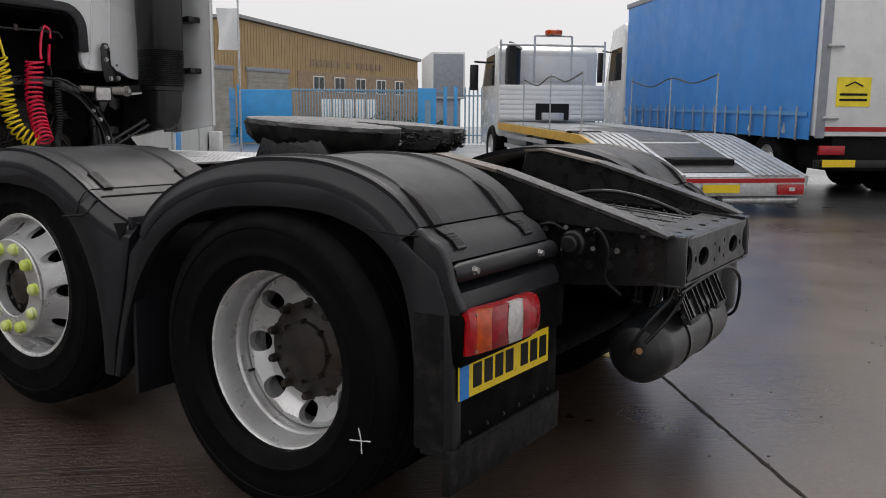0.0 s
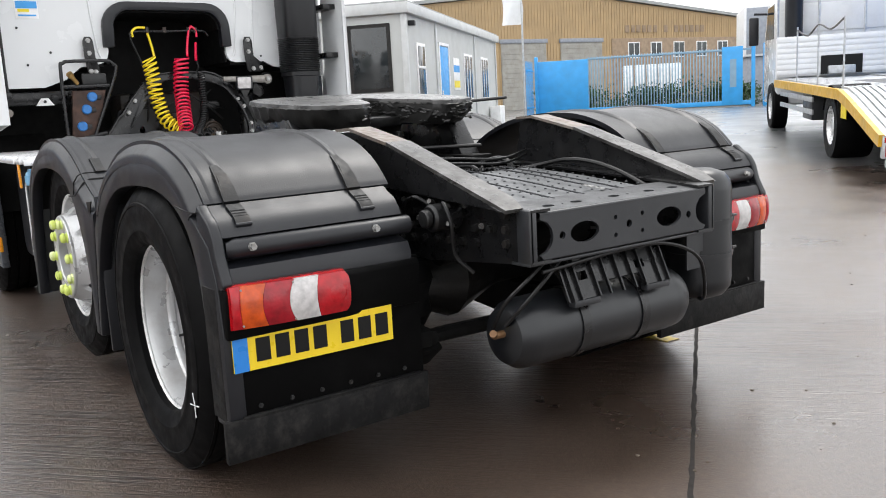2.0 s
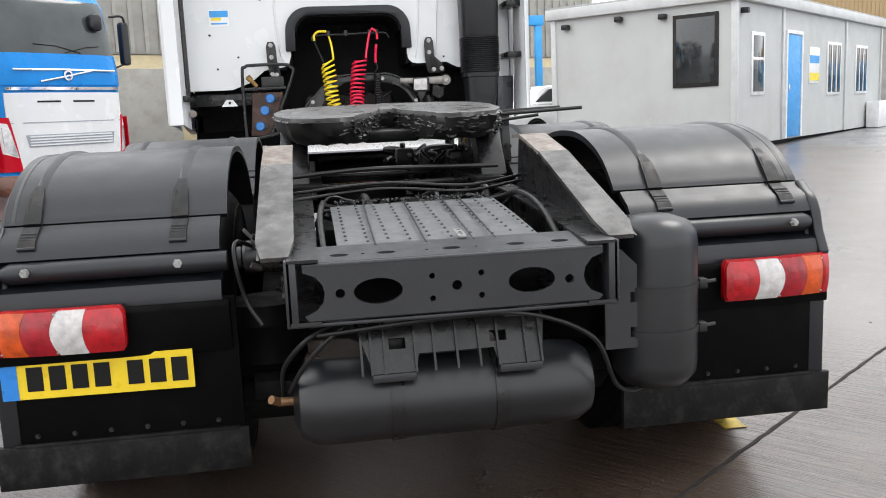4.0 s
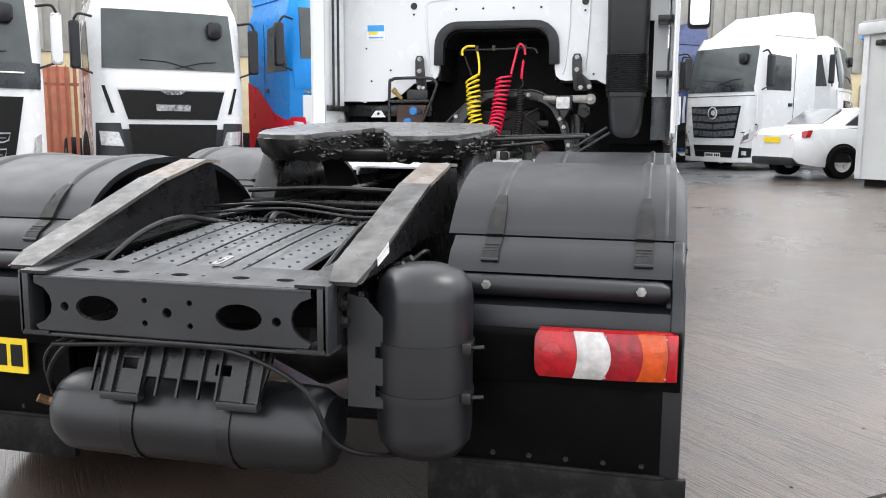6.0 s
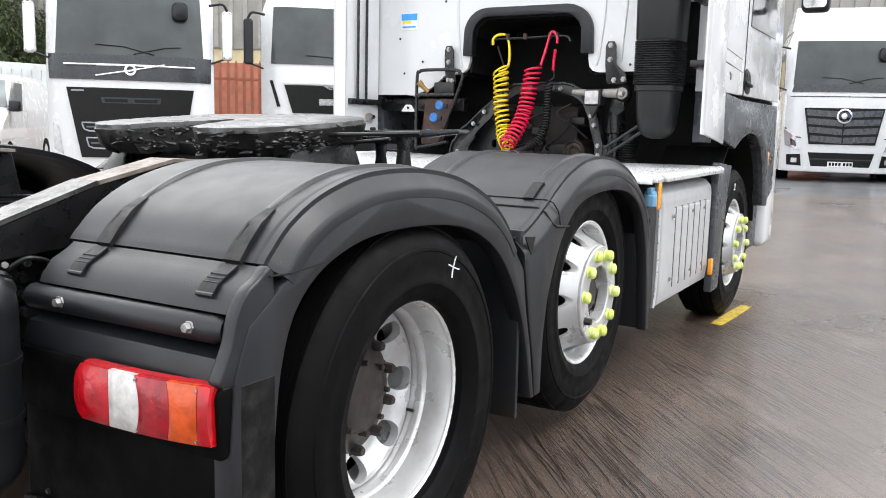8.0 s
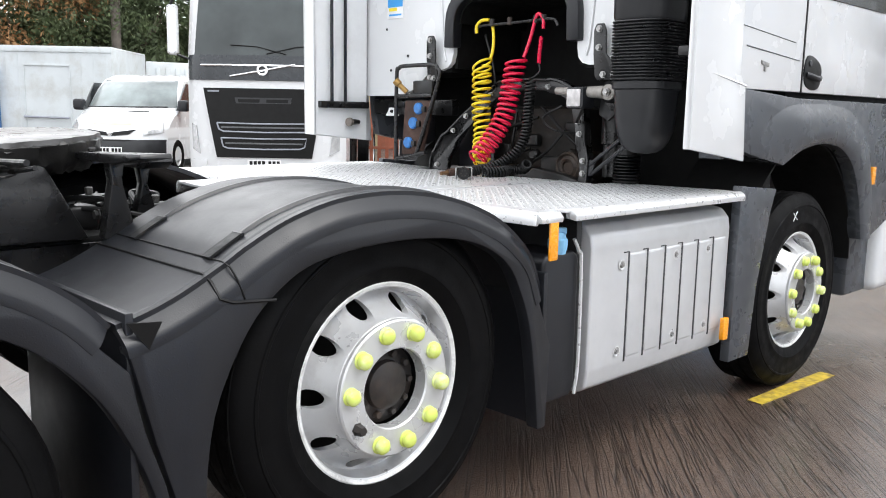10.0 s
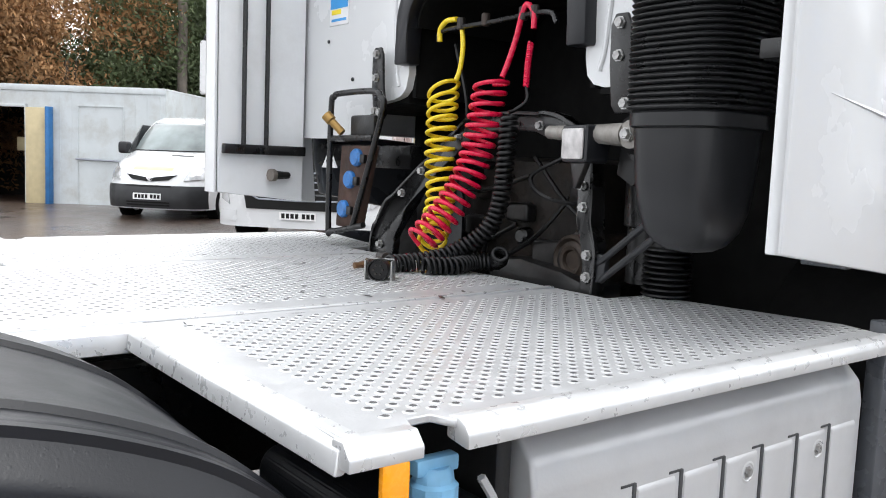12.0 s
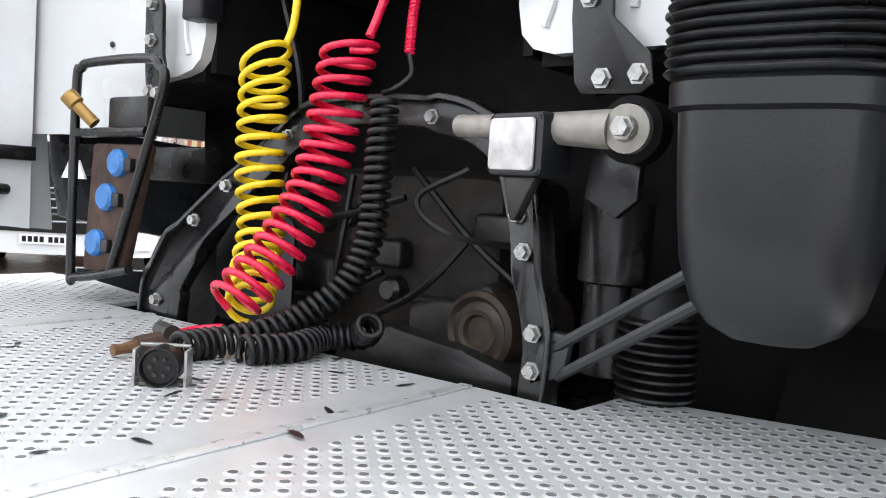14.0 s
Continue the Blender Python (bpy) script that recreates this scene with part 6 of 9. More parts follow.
        part("fairing_lining", prism([(back - 0.004, low + 0.004), (-3.275, low - 0.035), (-3.275, 3.58), (back - 0.004, 3.58)], "y", min(s * y_in, s * (y_in + 0.008)), max(s * y_in, s * (y_in + 0.008)), 0.002, 1), WHITE_DULL, c, "dirty white lining of the fairing")
        part("fairing_fold", loft([[(x, s * 1.2665, z + 0.016 * k), (x, s * (1.2685 + 0.006 * k), z - 0.002), (x, s * 1.2665, z - 0.006)] for x, z, k in ((-3.065, 1.556, 0.05), (-3.16, 1.542, 0.3), (-3.26, 1.527, 0.5), (-3.362, 1.512, 0.4))]), WHITE_PAINT, c, "pressed fold across the fairing")
        # arch over the front wheel
        top = [(-3.40, 1.232), (-3.375, 1.36), (-3.362, 1.503), (-3.62, 1.490), (-3.91, 1.474), (-5.25, 1.47), (-5.3, 1.1), (-5.28, 0.80), (-5.02, 0.72)]
        rim = smooth_line([(-4.84, 0.72), (-4.76, 0.95), (-4.65, 1.12), (-4.5, 1.215), (-4.35, 1.25), (-4.2, 1.256), (-4.08, 1.245), (-3.99, 1.228), (-3.90, 1.195), (-3.82, 1.160)], 4)
        part("wheel_arch", prism(top + rim + [(-3.60, 1.196)], "y", min(s * 1.19, s * 1.250), max(s * 1.19, s * 1.250), 0.008, 2), ARCH_GREY, c, "grey plastic wheel arch")
        outer_a = smooth_line([(-5.02, 0.72), (-4.98, 1.0), (-4.86, 1.26), (-4.6, 1.42), (-4.3, 1.458), (-4.05, 1.458), (-3.90, 1.452), (-3.76, 1.430), (-3.60, 1.372), (-3.46, 1.262)], 4)
        swell = [(0.0, 1.20), (0.0, 1.262), (0.06, 1.274), (0.16, 1.282), (0.35, 1.284), (0.60, 1.277), (0.82, 1.263), (1.0, 1.246), (1.0, 1.20)]
        fade = [min(1, 0.02 + (len(rim) - 1 - i) / 11) for i in range(len(rim))]
        part("arch_flare", loft([[(a[0] + (b[0] - a[0]) * k, s * (1.2475 + (y - 1.2475) * h if y > 1.2475 else y), a[1] + (b[1] - a[1]) * k) for k, y in swell] for a, b, h in zip(rim, outer_a, fade)]), ARCH_GREY, c, "swelling grey flare over the front wheel")
        part("arch_liner", sheet([(AX_FRONT + 0.66 * math.cos(radians(a)), 0.55 + 0.715 * math.sin(radians(a))) for a in range(176, 0, -8)], "y", min(s * 0.8, s * 1.2), max(s * 0.8, s * 1.2), 0.01), UNDERSIDE, c)
        m = part("mirror_arm", tube(bend([(-5.1, s * 1.24, 2.66), (-5.2, s * 1.36, 2.67), (-5.22, s * 1.44, 2.6)]), 0.02, 8), BLACK_PLASTIC, c)
        part("mirror", box(-5.30, -5.17, s * 1.47 - 0.10, s * 1.47 + 0.10, 2.17, 2.62, 0.04, 3), BLACK_PLASTIC, m, "black door mirror")
        part("mirror_glass", prism(round_rect(s * 1.47 - 0.082, s * 1.47 + 0.082, 2.20, 2.59, 0.03), "x", -5.172, -5.166, 0.001, 1), CHROME, m, "mirror glass")
        part("step_skirt", box(-5.55, -5.0, min(s * 0.9, s * 1.15), max(s * 0.9, s * 1.15), 0.35, 1.45, 0.03), ARCH_GREY, c)
        part("marker_lamp", box(-4.98, -4.93, s * 1.255 - 0.01, s * 1.255 + 0.01, 1.02, 1.12, 0.004), REFLECTOR, c, "orange side lamp")
        # struts and clips inside the fairing
        for y, x in ((1.140, -3.09), (1.140, -2.99)):
            if s < 0:
                part("strut", tube([(x, -y, 1.40), (x, -y, 3.2)], 0.010, 8), BLACK_PAINT, c, "black fairing strut")
        for z in ((1.412, 2.28) if s < 0 else (1.642, 2.005)):
            br = part("fairing_bracket", box(-3.27, -2.905 if s < 0 else -3.03, min(s * 1.13, s * (y_in - 0.002)), max(s * 1.13, s * (y_in - 0.002)), z - 0.020, z + 0.020, 0.005), BLACK_PAINT, c, "black bracket on the fairing lining")
            for x in (-3.22, -3.09, -2.99) if s < 0 else ():
                part("bracket_bolt", bolt((x, s * 1.13, z - 0.004), "y", 0.010, 0.012, -s), DARK_METAL, br)
        if s < 0:
            k = part("hinge_pin", tube([(-3.20, -1.15, 1.31), (-3.12, -1.13, 1.31)], [0.014, 0.020], 10), DARK_METAL, c, "dark steel hinge pin")
            part("pin_collar", tube([(-3.125, -1.132, 1.31), (-3.105, -1.128, 1.31)], 0.026, 10), RUSTY_STEEL, k)
            m = part("marker_bracket", plate([(-0.94, 1.352), (-0.905, 1.40), (-0.86, 1.40), (-0.825, 1.352)], [ring(-0.882, 1.378, 0.010, n=10)], lambda u, v: Vector((-3.245, u, v)), Vector((0.006, 0, 0))), FRAME_WHITE, c, "small white bracket under the cab wall")
            part("bracket_bolt", bolt((-3.239, -0.882, 1.378), "x", 0.008, 0.01), DARK_METAL, m)
    part("roof", prism([(-3.32, 3.56), (-3.32, 3.72), (-4.6, 3.75), (-5.0, 3.5), (-5.0, 3.45)], "y", -1.24, 1.24, 0.03, 3), WHITE_PAINT, c, "white cab roof")
    part("cab_front", box(-5.66, -5.28, -1.22, 1.22, 0.35, 1.55, 0.06, 3), WHITE_PAINT, c)
    part("windscreen", prism([(-5.5, 1.55), (-5.28, 1.55), (-4.93, 3.45), (-5.02, 3.45)], "y", -1.2, 1.2, 0.01), GLASS_DARK, c)
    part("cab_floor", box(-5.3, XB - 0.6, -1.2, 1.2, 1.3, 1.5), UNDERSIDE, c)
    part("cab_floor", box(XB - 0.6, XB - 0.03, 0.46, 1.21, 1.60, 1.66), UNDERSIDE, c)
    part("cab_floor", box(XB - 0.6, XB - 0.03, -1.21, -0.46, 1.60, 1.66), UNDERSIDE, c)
    return c


cab()


# equipment behind the cab
def coil_line(path, radius, turns, steps=22, tilt=0.0):
    """A helix of wire round a smooth path."""
    line = bend(path, 14)
    seg = [0.0]
    for a, b in zip(line, line[1:]):
        seg.append(seg[-1] + (b - a).length)
    n = int(turns * steps)
    pts = []
    u = None
    for k in range(n + 1):
        d = seg[-1] * k / n
        i = max(j for j in range(len(seg)) if seg[j] <= d + 1e-9)
        i = min(i, len(line) - 2)
        q = (d - seg[i]) / max(1e-9, seg[i + 1] - seg[i])
        p = line[i].lerp(line[i + 1], q)
        t = (line[min(i + 2, len(line) - 1)] - line[max(0, i - 1)]).normalized()
        if u is None:
            u = t.orthogonal().normalized()
        u = (u - t * u.dot(t)).normalized()
        w = t.cross(u)
        a = 2 * math.pi * k / steps
        r = radius(k / n) if callable(radius) else radius
        slant = tilt * max(0, 1 - 3.2 * k / n)
        pts.append(p + r * (math.cos(a) * u + math.sin(a) * w) + t * r * slant * math.cos(a + 0.8))
    return pts


def hoses():
    y = part("air_hose", tube(coil_line([(-3.252, -0.168, 1.648), (-3.238, -0.155, 1.514), (-3.230, -0.147, 1.393), (-3.222, -0.124, 1.286), (-3.19, -0.10, 1.205), (-3.12, -0.03, 1.135)], lambda k: 0.048 - 0.006 * k, 17, tilt=0.45), 0.0068, 12), COIL_YELLOW, truck, "coiled yellow air hose")
    part("hose_lead", tube(bend([(-3.262, -0.122, 1.655), (-3.28, -0.122, 1.70), (-3.295, -0.13, 1.77), (-3.30, -0.145, 1.84)]), 0.0085, 12), COIL_YELLOW, y)
    part("hose_elbow", tube(bend([(-3.29, -0.25, 1.80), (-3.29, -0.25, 1.84), (-3.29, -0.215, 1.865), (-3.29, -0.16, 1.865)]), 0.009, 12), COIL_YELLOW, y)
    r = part("air_hose", tube(coil_line([(-3.256, 0.070, 1.652), (-3.248, 0.055, 1.56), (-3.235, 0.037, 1.43), (-3.205, 0.030, 1.343), (-3.14, 0.010, 1.236), (-3.06, -0.012, 1.145)], lambda k: 0.050 - 0.004 * k, 18, tilt=0.3), 0.0070, 12), COIL_RED, truck, "coiled red air hose")
    part("hose_lead", tube(bend([(-3.256, 0.116, 1.660), (-3.27, 0.122, 1.70), (-3.285, 0.138, 1.775), (-3.29, 0.155, 1.85)]), 0.009, 12), COIL_RED, r)
    part("hose_lead", tube(bend([(-3.06, -0.03, 1.10), (-3.02, -0.06, 1.095), (-2.96, -0.06, 1.088)]), 0.0075, 12), COIL_RED, r)
    part("hose_sleeve", tube(coil_line([(-3.29, 0.188, 1.63), (-3.29, 0.192, 1.70), (-3.29, 0.200, 1.76)], 0.005, 18, 8), 0.006, 6), COIL_RED, r)
    part("hose_elbow", tube(bend([(-3.29, 0.21, 1.80), (-3.29, 0.205, 1.85), (-3.29, 0.175, 1.875), (-3.29, 0.155, 1.85)]), 0.009, 12), COIL_RED, r)
    k = part("electric_cable", tube(coil_line([(-3.225, 0.192, 1.54), (-3.218, 0.190, 1.40), (-3.212, 0.185, 1.289), (-3.19, 0.16, 1.201), (-3.14, 0.11, 1.140), (-3.07, 0.073, 1.105), (-2.99, 0.035, 1.090), (-2.92, 0.03, 1.088)], 0.022, 40, 12), 0.0064, 12), HOSE_BLACK, truck, "coiled black electric cable")
    part("cable_tail", tube(coil_line([(-3.19, 0.22, 1.13), (-3.22, 0.17, 1.10), (-3.17, 0.12, 1.095), (-3.08, 0.14, 1.088), (-2.99, 0.11, 1.088)], 0.022, 20, 12), 0.0064, 12), HOSE_BLACK, k)
    part("cable_lead", tube(bend([(-3.29, 0.19, 1.63), (-3.285, 0.20, 1.59), (-3.26, 0.18, 1.56), (-3.24, 0.17, 1.55)]), 0.006, 12), HOSE_BLACK, k)
    # couplings on the deck
    c = part("hose_coupling", tube([(-2.965, -0.045, 1.082), (-2.925, -0.05, 1.080), (-2.895, -0.052, 1.079)], [0.018, 0.02, 0.018], 8), RUST, truck, "rusty brass hose coupling on the deck")
    part("nozzle", tube([(-2.895, -0.052, 1.079), (-2.868, -0.055, 1.076), (-2.852, -0.056, 1.075)], [0.012, 0.009, 0.01], 8), BRASS_OLD, c)
    part("knob", tube([(-2.95, -0.03, 1.098), (-2.965, -0.085, 1.098)], 0.016, 8), HUB_DARK, c)
    # trailer plug
    pl = thing("trailer_plug", pose(-2.805, 0.15, DECK + 0.033, 0, 0, 40) @ Matrix.Scale(0.84, 4), "", "")
    for q in ("label", "category"):
        if q in pl:
            del pl[q]
    pl.parent = truck
    pl["label"] = "round trailer plug lying on the deck"
    part("plug_body", lathe([(0, -0.05), (0.03, -0.05), (0.036, -0.03), (0.036, 0.018), (0.032, 0.02), (0.03, 0.012), (0, 0.012)], "x", 20), HOSE_BLACK, pl)
    part("plug_ring", lathe([(0.033, 0.015), (0.033, 0.023), (0.0355, 0.023), (0.0365, 0.012)], "x", 24, (0, 0, 0), True), DARK_METAL, pl, "bright plug rim")
    for a in range(0, 360, 60):
        part("pin", cyl(0.004, "x", 0.012, 0.018, (0, 0.016 * math.cos(radians(a)), 0.016 * math.sin(radians(a))), 8), HUB_DARK, pl)
    for q in (-1, 1):
        part("plug_clip", box(-0.03, 0.015, q * 0.045 - 0.003, q * 0.045 + 0.003, -0.036, 0.03, 0.002), STEEL_BOLT, pl)
    part("plug_clip", box(-0.03, -0.02, -0.045, 0.045, 0.03, 0.036, 0.002), STEEL_BOLT, pl)
    # rack that the hoses hang from
    b = part("hose_rack", tube(bend([(-3.295, -0.265, 1.80), (-3.295, -0.24, 1.835), (-3.295, 0.0, 1.84), (-3.295, 0.25, 1.845), (-3.295, 0.30, 1.81)]), 0.008, 8), BLACK_PAINT, truck, "thin black hose rack")
    for yy in (-0.145, -0.02, 0.155, 0.205):
        part("coupling", cyl(0.014, "z", 1.83, 1.87, (-3.295, yy, 0), 10, 0.003), HUB_DARK, b)


hoses()


def rear_tower():
    """Black arch casting, cab mounts, arm, work lamp and slotted strut."""
    line = [(0.545, 1.05), (0.548, 1.16), (0.515, 1.27), (0.475, 1.36), (0.41, 1.455), (0.32, 1.505), (0.22, 1.525), (0.05, 1.53), (-0.08, 1.515), (-0.17, 1.455), (-0.27, 1.35), (-0.38, 1.22), (-0.44, 1.13), (-0.455, 1.05)]
    wid = [0.055, 0.06, 0.06, 0.065, 0.07, 0.075, 0.06, 0.06, 0.075, 0.09, 0.10, 0.12, 0.14, 0.14]
    pts = bend([(0, y, z) for y, z in line], 5)
    outer, inner = [], []
    for i, p in enumerate(pts):
        d = (pts[min(i + 1, len(pts) - 1)] - pts[max(0, i - 1)]).normalized()
        w = wid[min(len(wid) - 1, i // 5)] / 2
        nrm = Vector((0, -d.z, d.y))
        outer.append((p.y - nrm.y * w, p.z - nrm.z * w))
        inner.append((p.y + nrm.y * w, p.z + nrm.z * w))
    def lean(z):
        return -0.10 * min(1, max(0, (z - 1.25) / 0.22))
    def leant(bm):
        for v in bm.verts:
            v.co.x += lean(v.co.z)
        return bm
    bm = leant(prism(outer + inner[::-1], "x", -3.245, -3.215, 0.004, 2))
    t = part("rear_tower", bm, BLACK_PAINT, truck, "black cast arch behind the cab")
    lip = prism(outer + [(y * 0.985, z - 0.012) for y, z in outer][::-1], "x", -3.255, -3.204, 0.002, 1)
    part("tower_lip", leant(lip), BLACK_PAINT, t)
    for y, z in ((0.545, 1.10), (0.543, 1.16), (0.505, 1.287), (0.473, 1.344), (0.406, 1.485), (0.235, 1.515), (-0.155, 1.475), (-0.29, 1.36), (-0.35, 1.28), (-0.46, 1.09)):
        part("bolt", bolt((-3.215 + lean(z), y, z), "x", 0.0118, 0.016), STEEL_BOLT, t)
    # dark lumps inside the arch
    part("engine_casting", box(-3.75, -3.45, -0.35, 0.32, 1.0, 1.42, 0.05), ENGINE, truck, "dirty engine casting")
    part("pipe", tube(bend([(-3.35, 0.30, 1.42), (-3.30, 0.22, 1.36), (-3.29, 0.30, 1.30), (-3.4, 0.42, 1.28)]), 0.007, 6), HOSE_BLACK, t)
    part("pipe", tube(bend([(-3.4, -0.25, 1.05), (-3.33, -0.19, 1.25), (-3.36, -0.17, 1.55), (-3.36, -0.25, 1.80)]), 0.008, 6), HOSE_BLACK, t)
    part("starter", lathe([(0, 0.085), (0.028, 0.085), (0.033, 0.095), (0.043, 0.097), (0.050, 0.09), (0.058, 0.088), (0.068, 0.098), (0.078, 0.09), (0.080, 0.05), (0.080, -0.15), (0, -0.15)], "x", 28, (-3.49, 0.31, 1.112)), ENGINE_RUST, truck, "rusty round motor housing")
    part("gear_casting", prism([(-0.05, 1.0), (0.42, 1.0), (0.42, 1.05), (0.30, 1.08), (0.12, 1.10), (0.0, 1.09)], "x", -3.52, -3.36, 0.02), DARK_METAL, truck, "dirty aluminium casting")
    part("stepped_bracket", plate(round_rect(-0.40, -0.14, 1.05, 1.30, 0.03), [ring(-0.24, 1.15, 0.02, 0.03, 12)], lambda u, v: Vector((-3.33, u, v)), Vector((-0.01, 0, 0))), BLACK_PLASTIC, truck)
    rnd = random.Random(8)
    for k in range(14):
        y, z = rnd.uniform(-0.30, 0.40), rnd.uniform(1.10, 1.40)
        r = rnd.uniform(0.012, 0.032)
        part("boss", lathe([(0, 0.03), (r * 0.7, 0.03), (r, 0.02), (r * 1.1, -0.02), (0, -0.02)], "x", 14, (-3.44, y, z)), rnd.choice((DARK_METAL, HUB_DARK, BLACK_PAINT)), truck)
    for y0, z0, y1, z1 in ((-0.30, 1.30, 0.10, 1.36), (0.02, 1.10, 0.28, 1.30), (-0.12, 1.05, -0.05, 1.40), (0.12, 1.42, 0.40, 1.20), (-0.25, 1.12, 0.05, 1.20)):
        part("pipe", tube(bend([(-3.41, y0, z0), (-3.38, (y0 + y1) / 2 + 0.03, (z0 + z1) / 2 - 0.02), (-3.41, y1, z1)]), 0.008, 7), HOSE_BLACK, truck)
    for y, z, w in ((0.05, 1.24, 0.05), (0.20, 1.12, 0.07), (-0.15, 1.18, 0.06), (0.33, 1.31, 0.05)):
        part("engine_bracket", box(-3.45, -3.40, y - w, y + w, z - w * 0.6, z + w * 0.6, 0.012, 3), DARK_METAL, truck)
    # cab mount brackets
    for s in (1, -1):
        yc = 0.585 if s > 0 else -0.565
        o = [(yc - 0.034, 1.77), (yc - 0.02, 1.80), (yc + 0.02, 1.80), (yc + 0.034, 1.77), (yc + 0.04, 1.66), (yc + 0.055 + 0.05 * (s > 0), 1.60), (yc + 0.06 + 0.055 * (s > 0), 1.555), (yc + 0.045 + 0.05 * (s > 0), 1.54), (yc - 0.005, 1.54), (yc - 0.02, 1.56), (yc - 0.032, 1.66)]
        m = part("cab_mount", prism(o, "x", XBM - 0.012, XBM, 0.004, 2), BLACK_PAINT, truck, "black cab mount bracket")
        for y, z in ((yc, 1.775), (yc, 1.69), (yc + 0.03, 1.565), (yc + 0.09 * (s > 0), 1.57)):
            part("bolt", bolt((XBM, y, z), "x", 0.013, 0.014), STEEL_BOLT, m)
    arm = part("mount_arm", tube([(-3.23, 0.36, 1.49), (-3.21, 0.52, 1.485), (-3.20, 0.665, 1.482)], [0.019, 0.023, 0.031], 12), CAST_GREY, truck, "grey cast arm with a rubber bush")
    part("bush", lathe([(0, 0.03), (0.018, 0.03), (0.02, 0.022), (0.036, 0.02), (0.038, -0.03), (0, -0.03)], "x", 20, (-3.20, 0.692, 1.482)), CAST_GREY, arm)
    part("bush_rubber", lathe([(0.038, 0.01), (0.05, 0.006), (0.05, -0.03), (0.038, -0.03)], "x", 20, (-3.20, 0.692, 1.482), True), RUBBER, arm)
    part("bush_bolt", bolt((-3.17, 0.692, 1.482), "x", 0.014, 0.016), STEEL_BOLT, arm)
    part("mount_plate", prism([(0.61, 1.49), (0.69, 1.49), (0.685, 1.38), (0.65, 1.35), (0.595, 1.38)], "x", -3.27, -3.25, 0.004), BLACK_PAINT, truck)
    part("damper", tube([(-3.40, 0.585, 1.08), (-3.40, 0.585, 1.235), (-3.40, 0.585, 1.24), (-3.40, 0.585, 1.38)], [0.05, 0.05, 0.062, 0.062], 16), BLACK_PAINT, truck, "black cab damper")
    # work lamp
    w = thing("work_lamp", pose(-3.19, 0.506, 1.457, 0, 0, -12), "", "")
    for q in ("label", "category"):
        if q in w:
            del w[q]
    w.parent = truck
    w["label"] = "square work lamp with a ribbed clear lens"
    part("lamp_housing", prism(round_rect(-0.058, 0.062, -0.05, 0.05, 0.012), "x", -0.06, 0.012, 0.006, 2), BLACK_PLASTIC, w)
    part("lamp_lens", prism(round_rect(-0.05, 0.048, -0.041, 0.041, 0.008), "x", 0.012, 0.018, 0.003, 2), CLEAR_LENS, w, "ribbed clear lens")
    part("lamp_foot", prism([(-0.03, -0.05), (0.04, -0.05), (0.0, -0.12), (-0.01, -0.12)], "x", -0.02, 0.0, 0.003), DARK_METAL, w)
    # slotted strut
    d = Vector((0.075, 0.25, 0.155))
    a0 = Vector((-3.225, 0.575, 1.115))
    st = bmesh.new()
    for off in (-0.021, 0.021):
        n_ = Vector((0, -0.5, 0.85)) * off
        add(st, tube([a0 + n_, a0 + d * 0.5 + n_, a0 + d + n_], 0.0095, 8))
    add(st, prism([(0.535, 1.07), (0.56, 1.17), (0.61, 1.165), (0.60, 1.10)], "x", -3.235, -3.215, 0.005))
    part("slotted_strut", st, GREY_PLASTIC, truck, "dark grey slotted strut")
    part("bellows_hose", lathe([(0.048, 1.24)] + [q for k in range(10) for q in ((0.066, 1.05 + 0.015 * k), (0.065, 1.054 + 0.015 * k), (0.053, 1.0585 + 0.015 * k))] [::-1] + [(0.062, 1.03), (0.05, 1.0)], "z", 24, (-3.37, 0.687, 0)), HOSE_BLACK, truck, "black ribbed rubber bellows")
    # intake snorkel
    def rr(z, gx, gy, cx=-3.115, cy=0.938, p=5):
        out = []
        for k in range(40):
            a = 2 * math.pi * k / 40
            c, s_ = math.cos(a), math.sin(a)
            out.append((cx + gx * abs(c) ** (2 / p) * (1 if c > 0 else -1), cy + gy * abs(s_) ** (2 / p) * (1 if s_ > 0 else -1), z))
        return out
    lower = [rr(1.216, 0.022, 0.024, p=2.4), rr(1.220, 0.046, 0.050, p=2.6), rr(1.234, 0.068, 0.075, p=2.8), rr(1.262, 0.087, 0.096, p=3), rr(1.312, 0.101, 0.109, p=3.4), rr(1.37, 0.107, 0.113, p=3.8), rr(1.43, 0.111, 0.116, p=4), rr(1.50, 0.114, 0.119, p=4)]
    sn = part("air_intake", loft(lower), INTAKE, truck, "black plastic air intake with a ribbed bellows")
    part("intake_collar", loft([rr(1.487, 0.116, 0.121, p=3.6), rr(1.492, 0.124, 0.131, p=3.6), rr(1.520, 0.125, 0.132, p=3.6), rr(1.528, 0.119, 0.126, p=3.6)]), INTAKE, sn)
    bel = []
    for k in range(19):
        z = 1.526 + 0.0132 * k
        bel += [rr(z, 0.118, 0.127, p=3.6), rr(z + 0.003, 0.128, 0.138, p=3.6), rr(z + 0.0066, 0.131, 0.141, p=3.6), rr(z + 0.0102, 0.128, 0.138, p=3.6), rr(z + 0.0128, 0.118, 0.127, p=3.6)]
    part("intake_bellows", loft(bel), BELLOWS, sn, "ribbed rubber bellows")
    part("intake_duct", loft([rr(1.772, 0.122, 0.130, p=3.6), rr(1.79, 0.127, 0.136, p=3.6), rr(2.2, 0.130, 0.142, p=4), rr(3.4, 0.13, 0.145, p=4)]), INTAKE, sn)
    # socket box in its tube cage
    cage = thing("socket_cage", pose(-3.18, 0.075, 0.012), "", "")
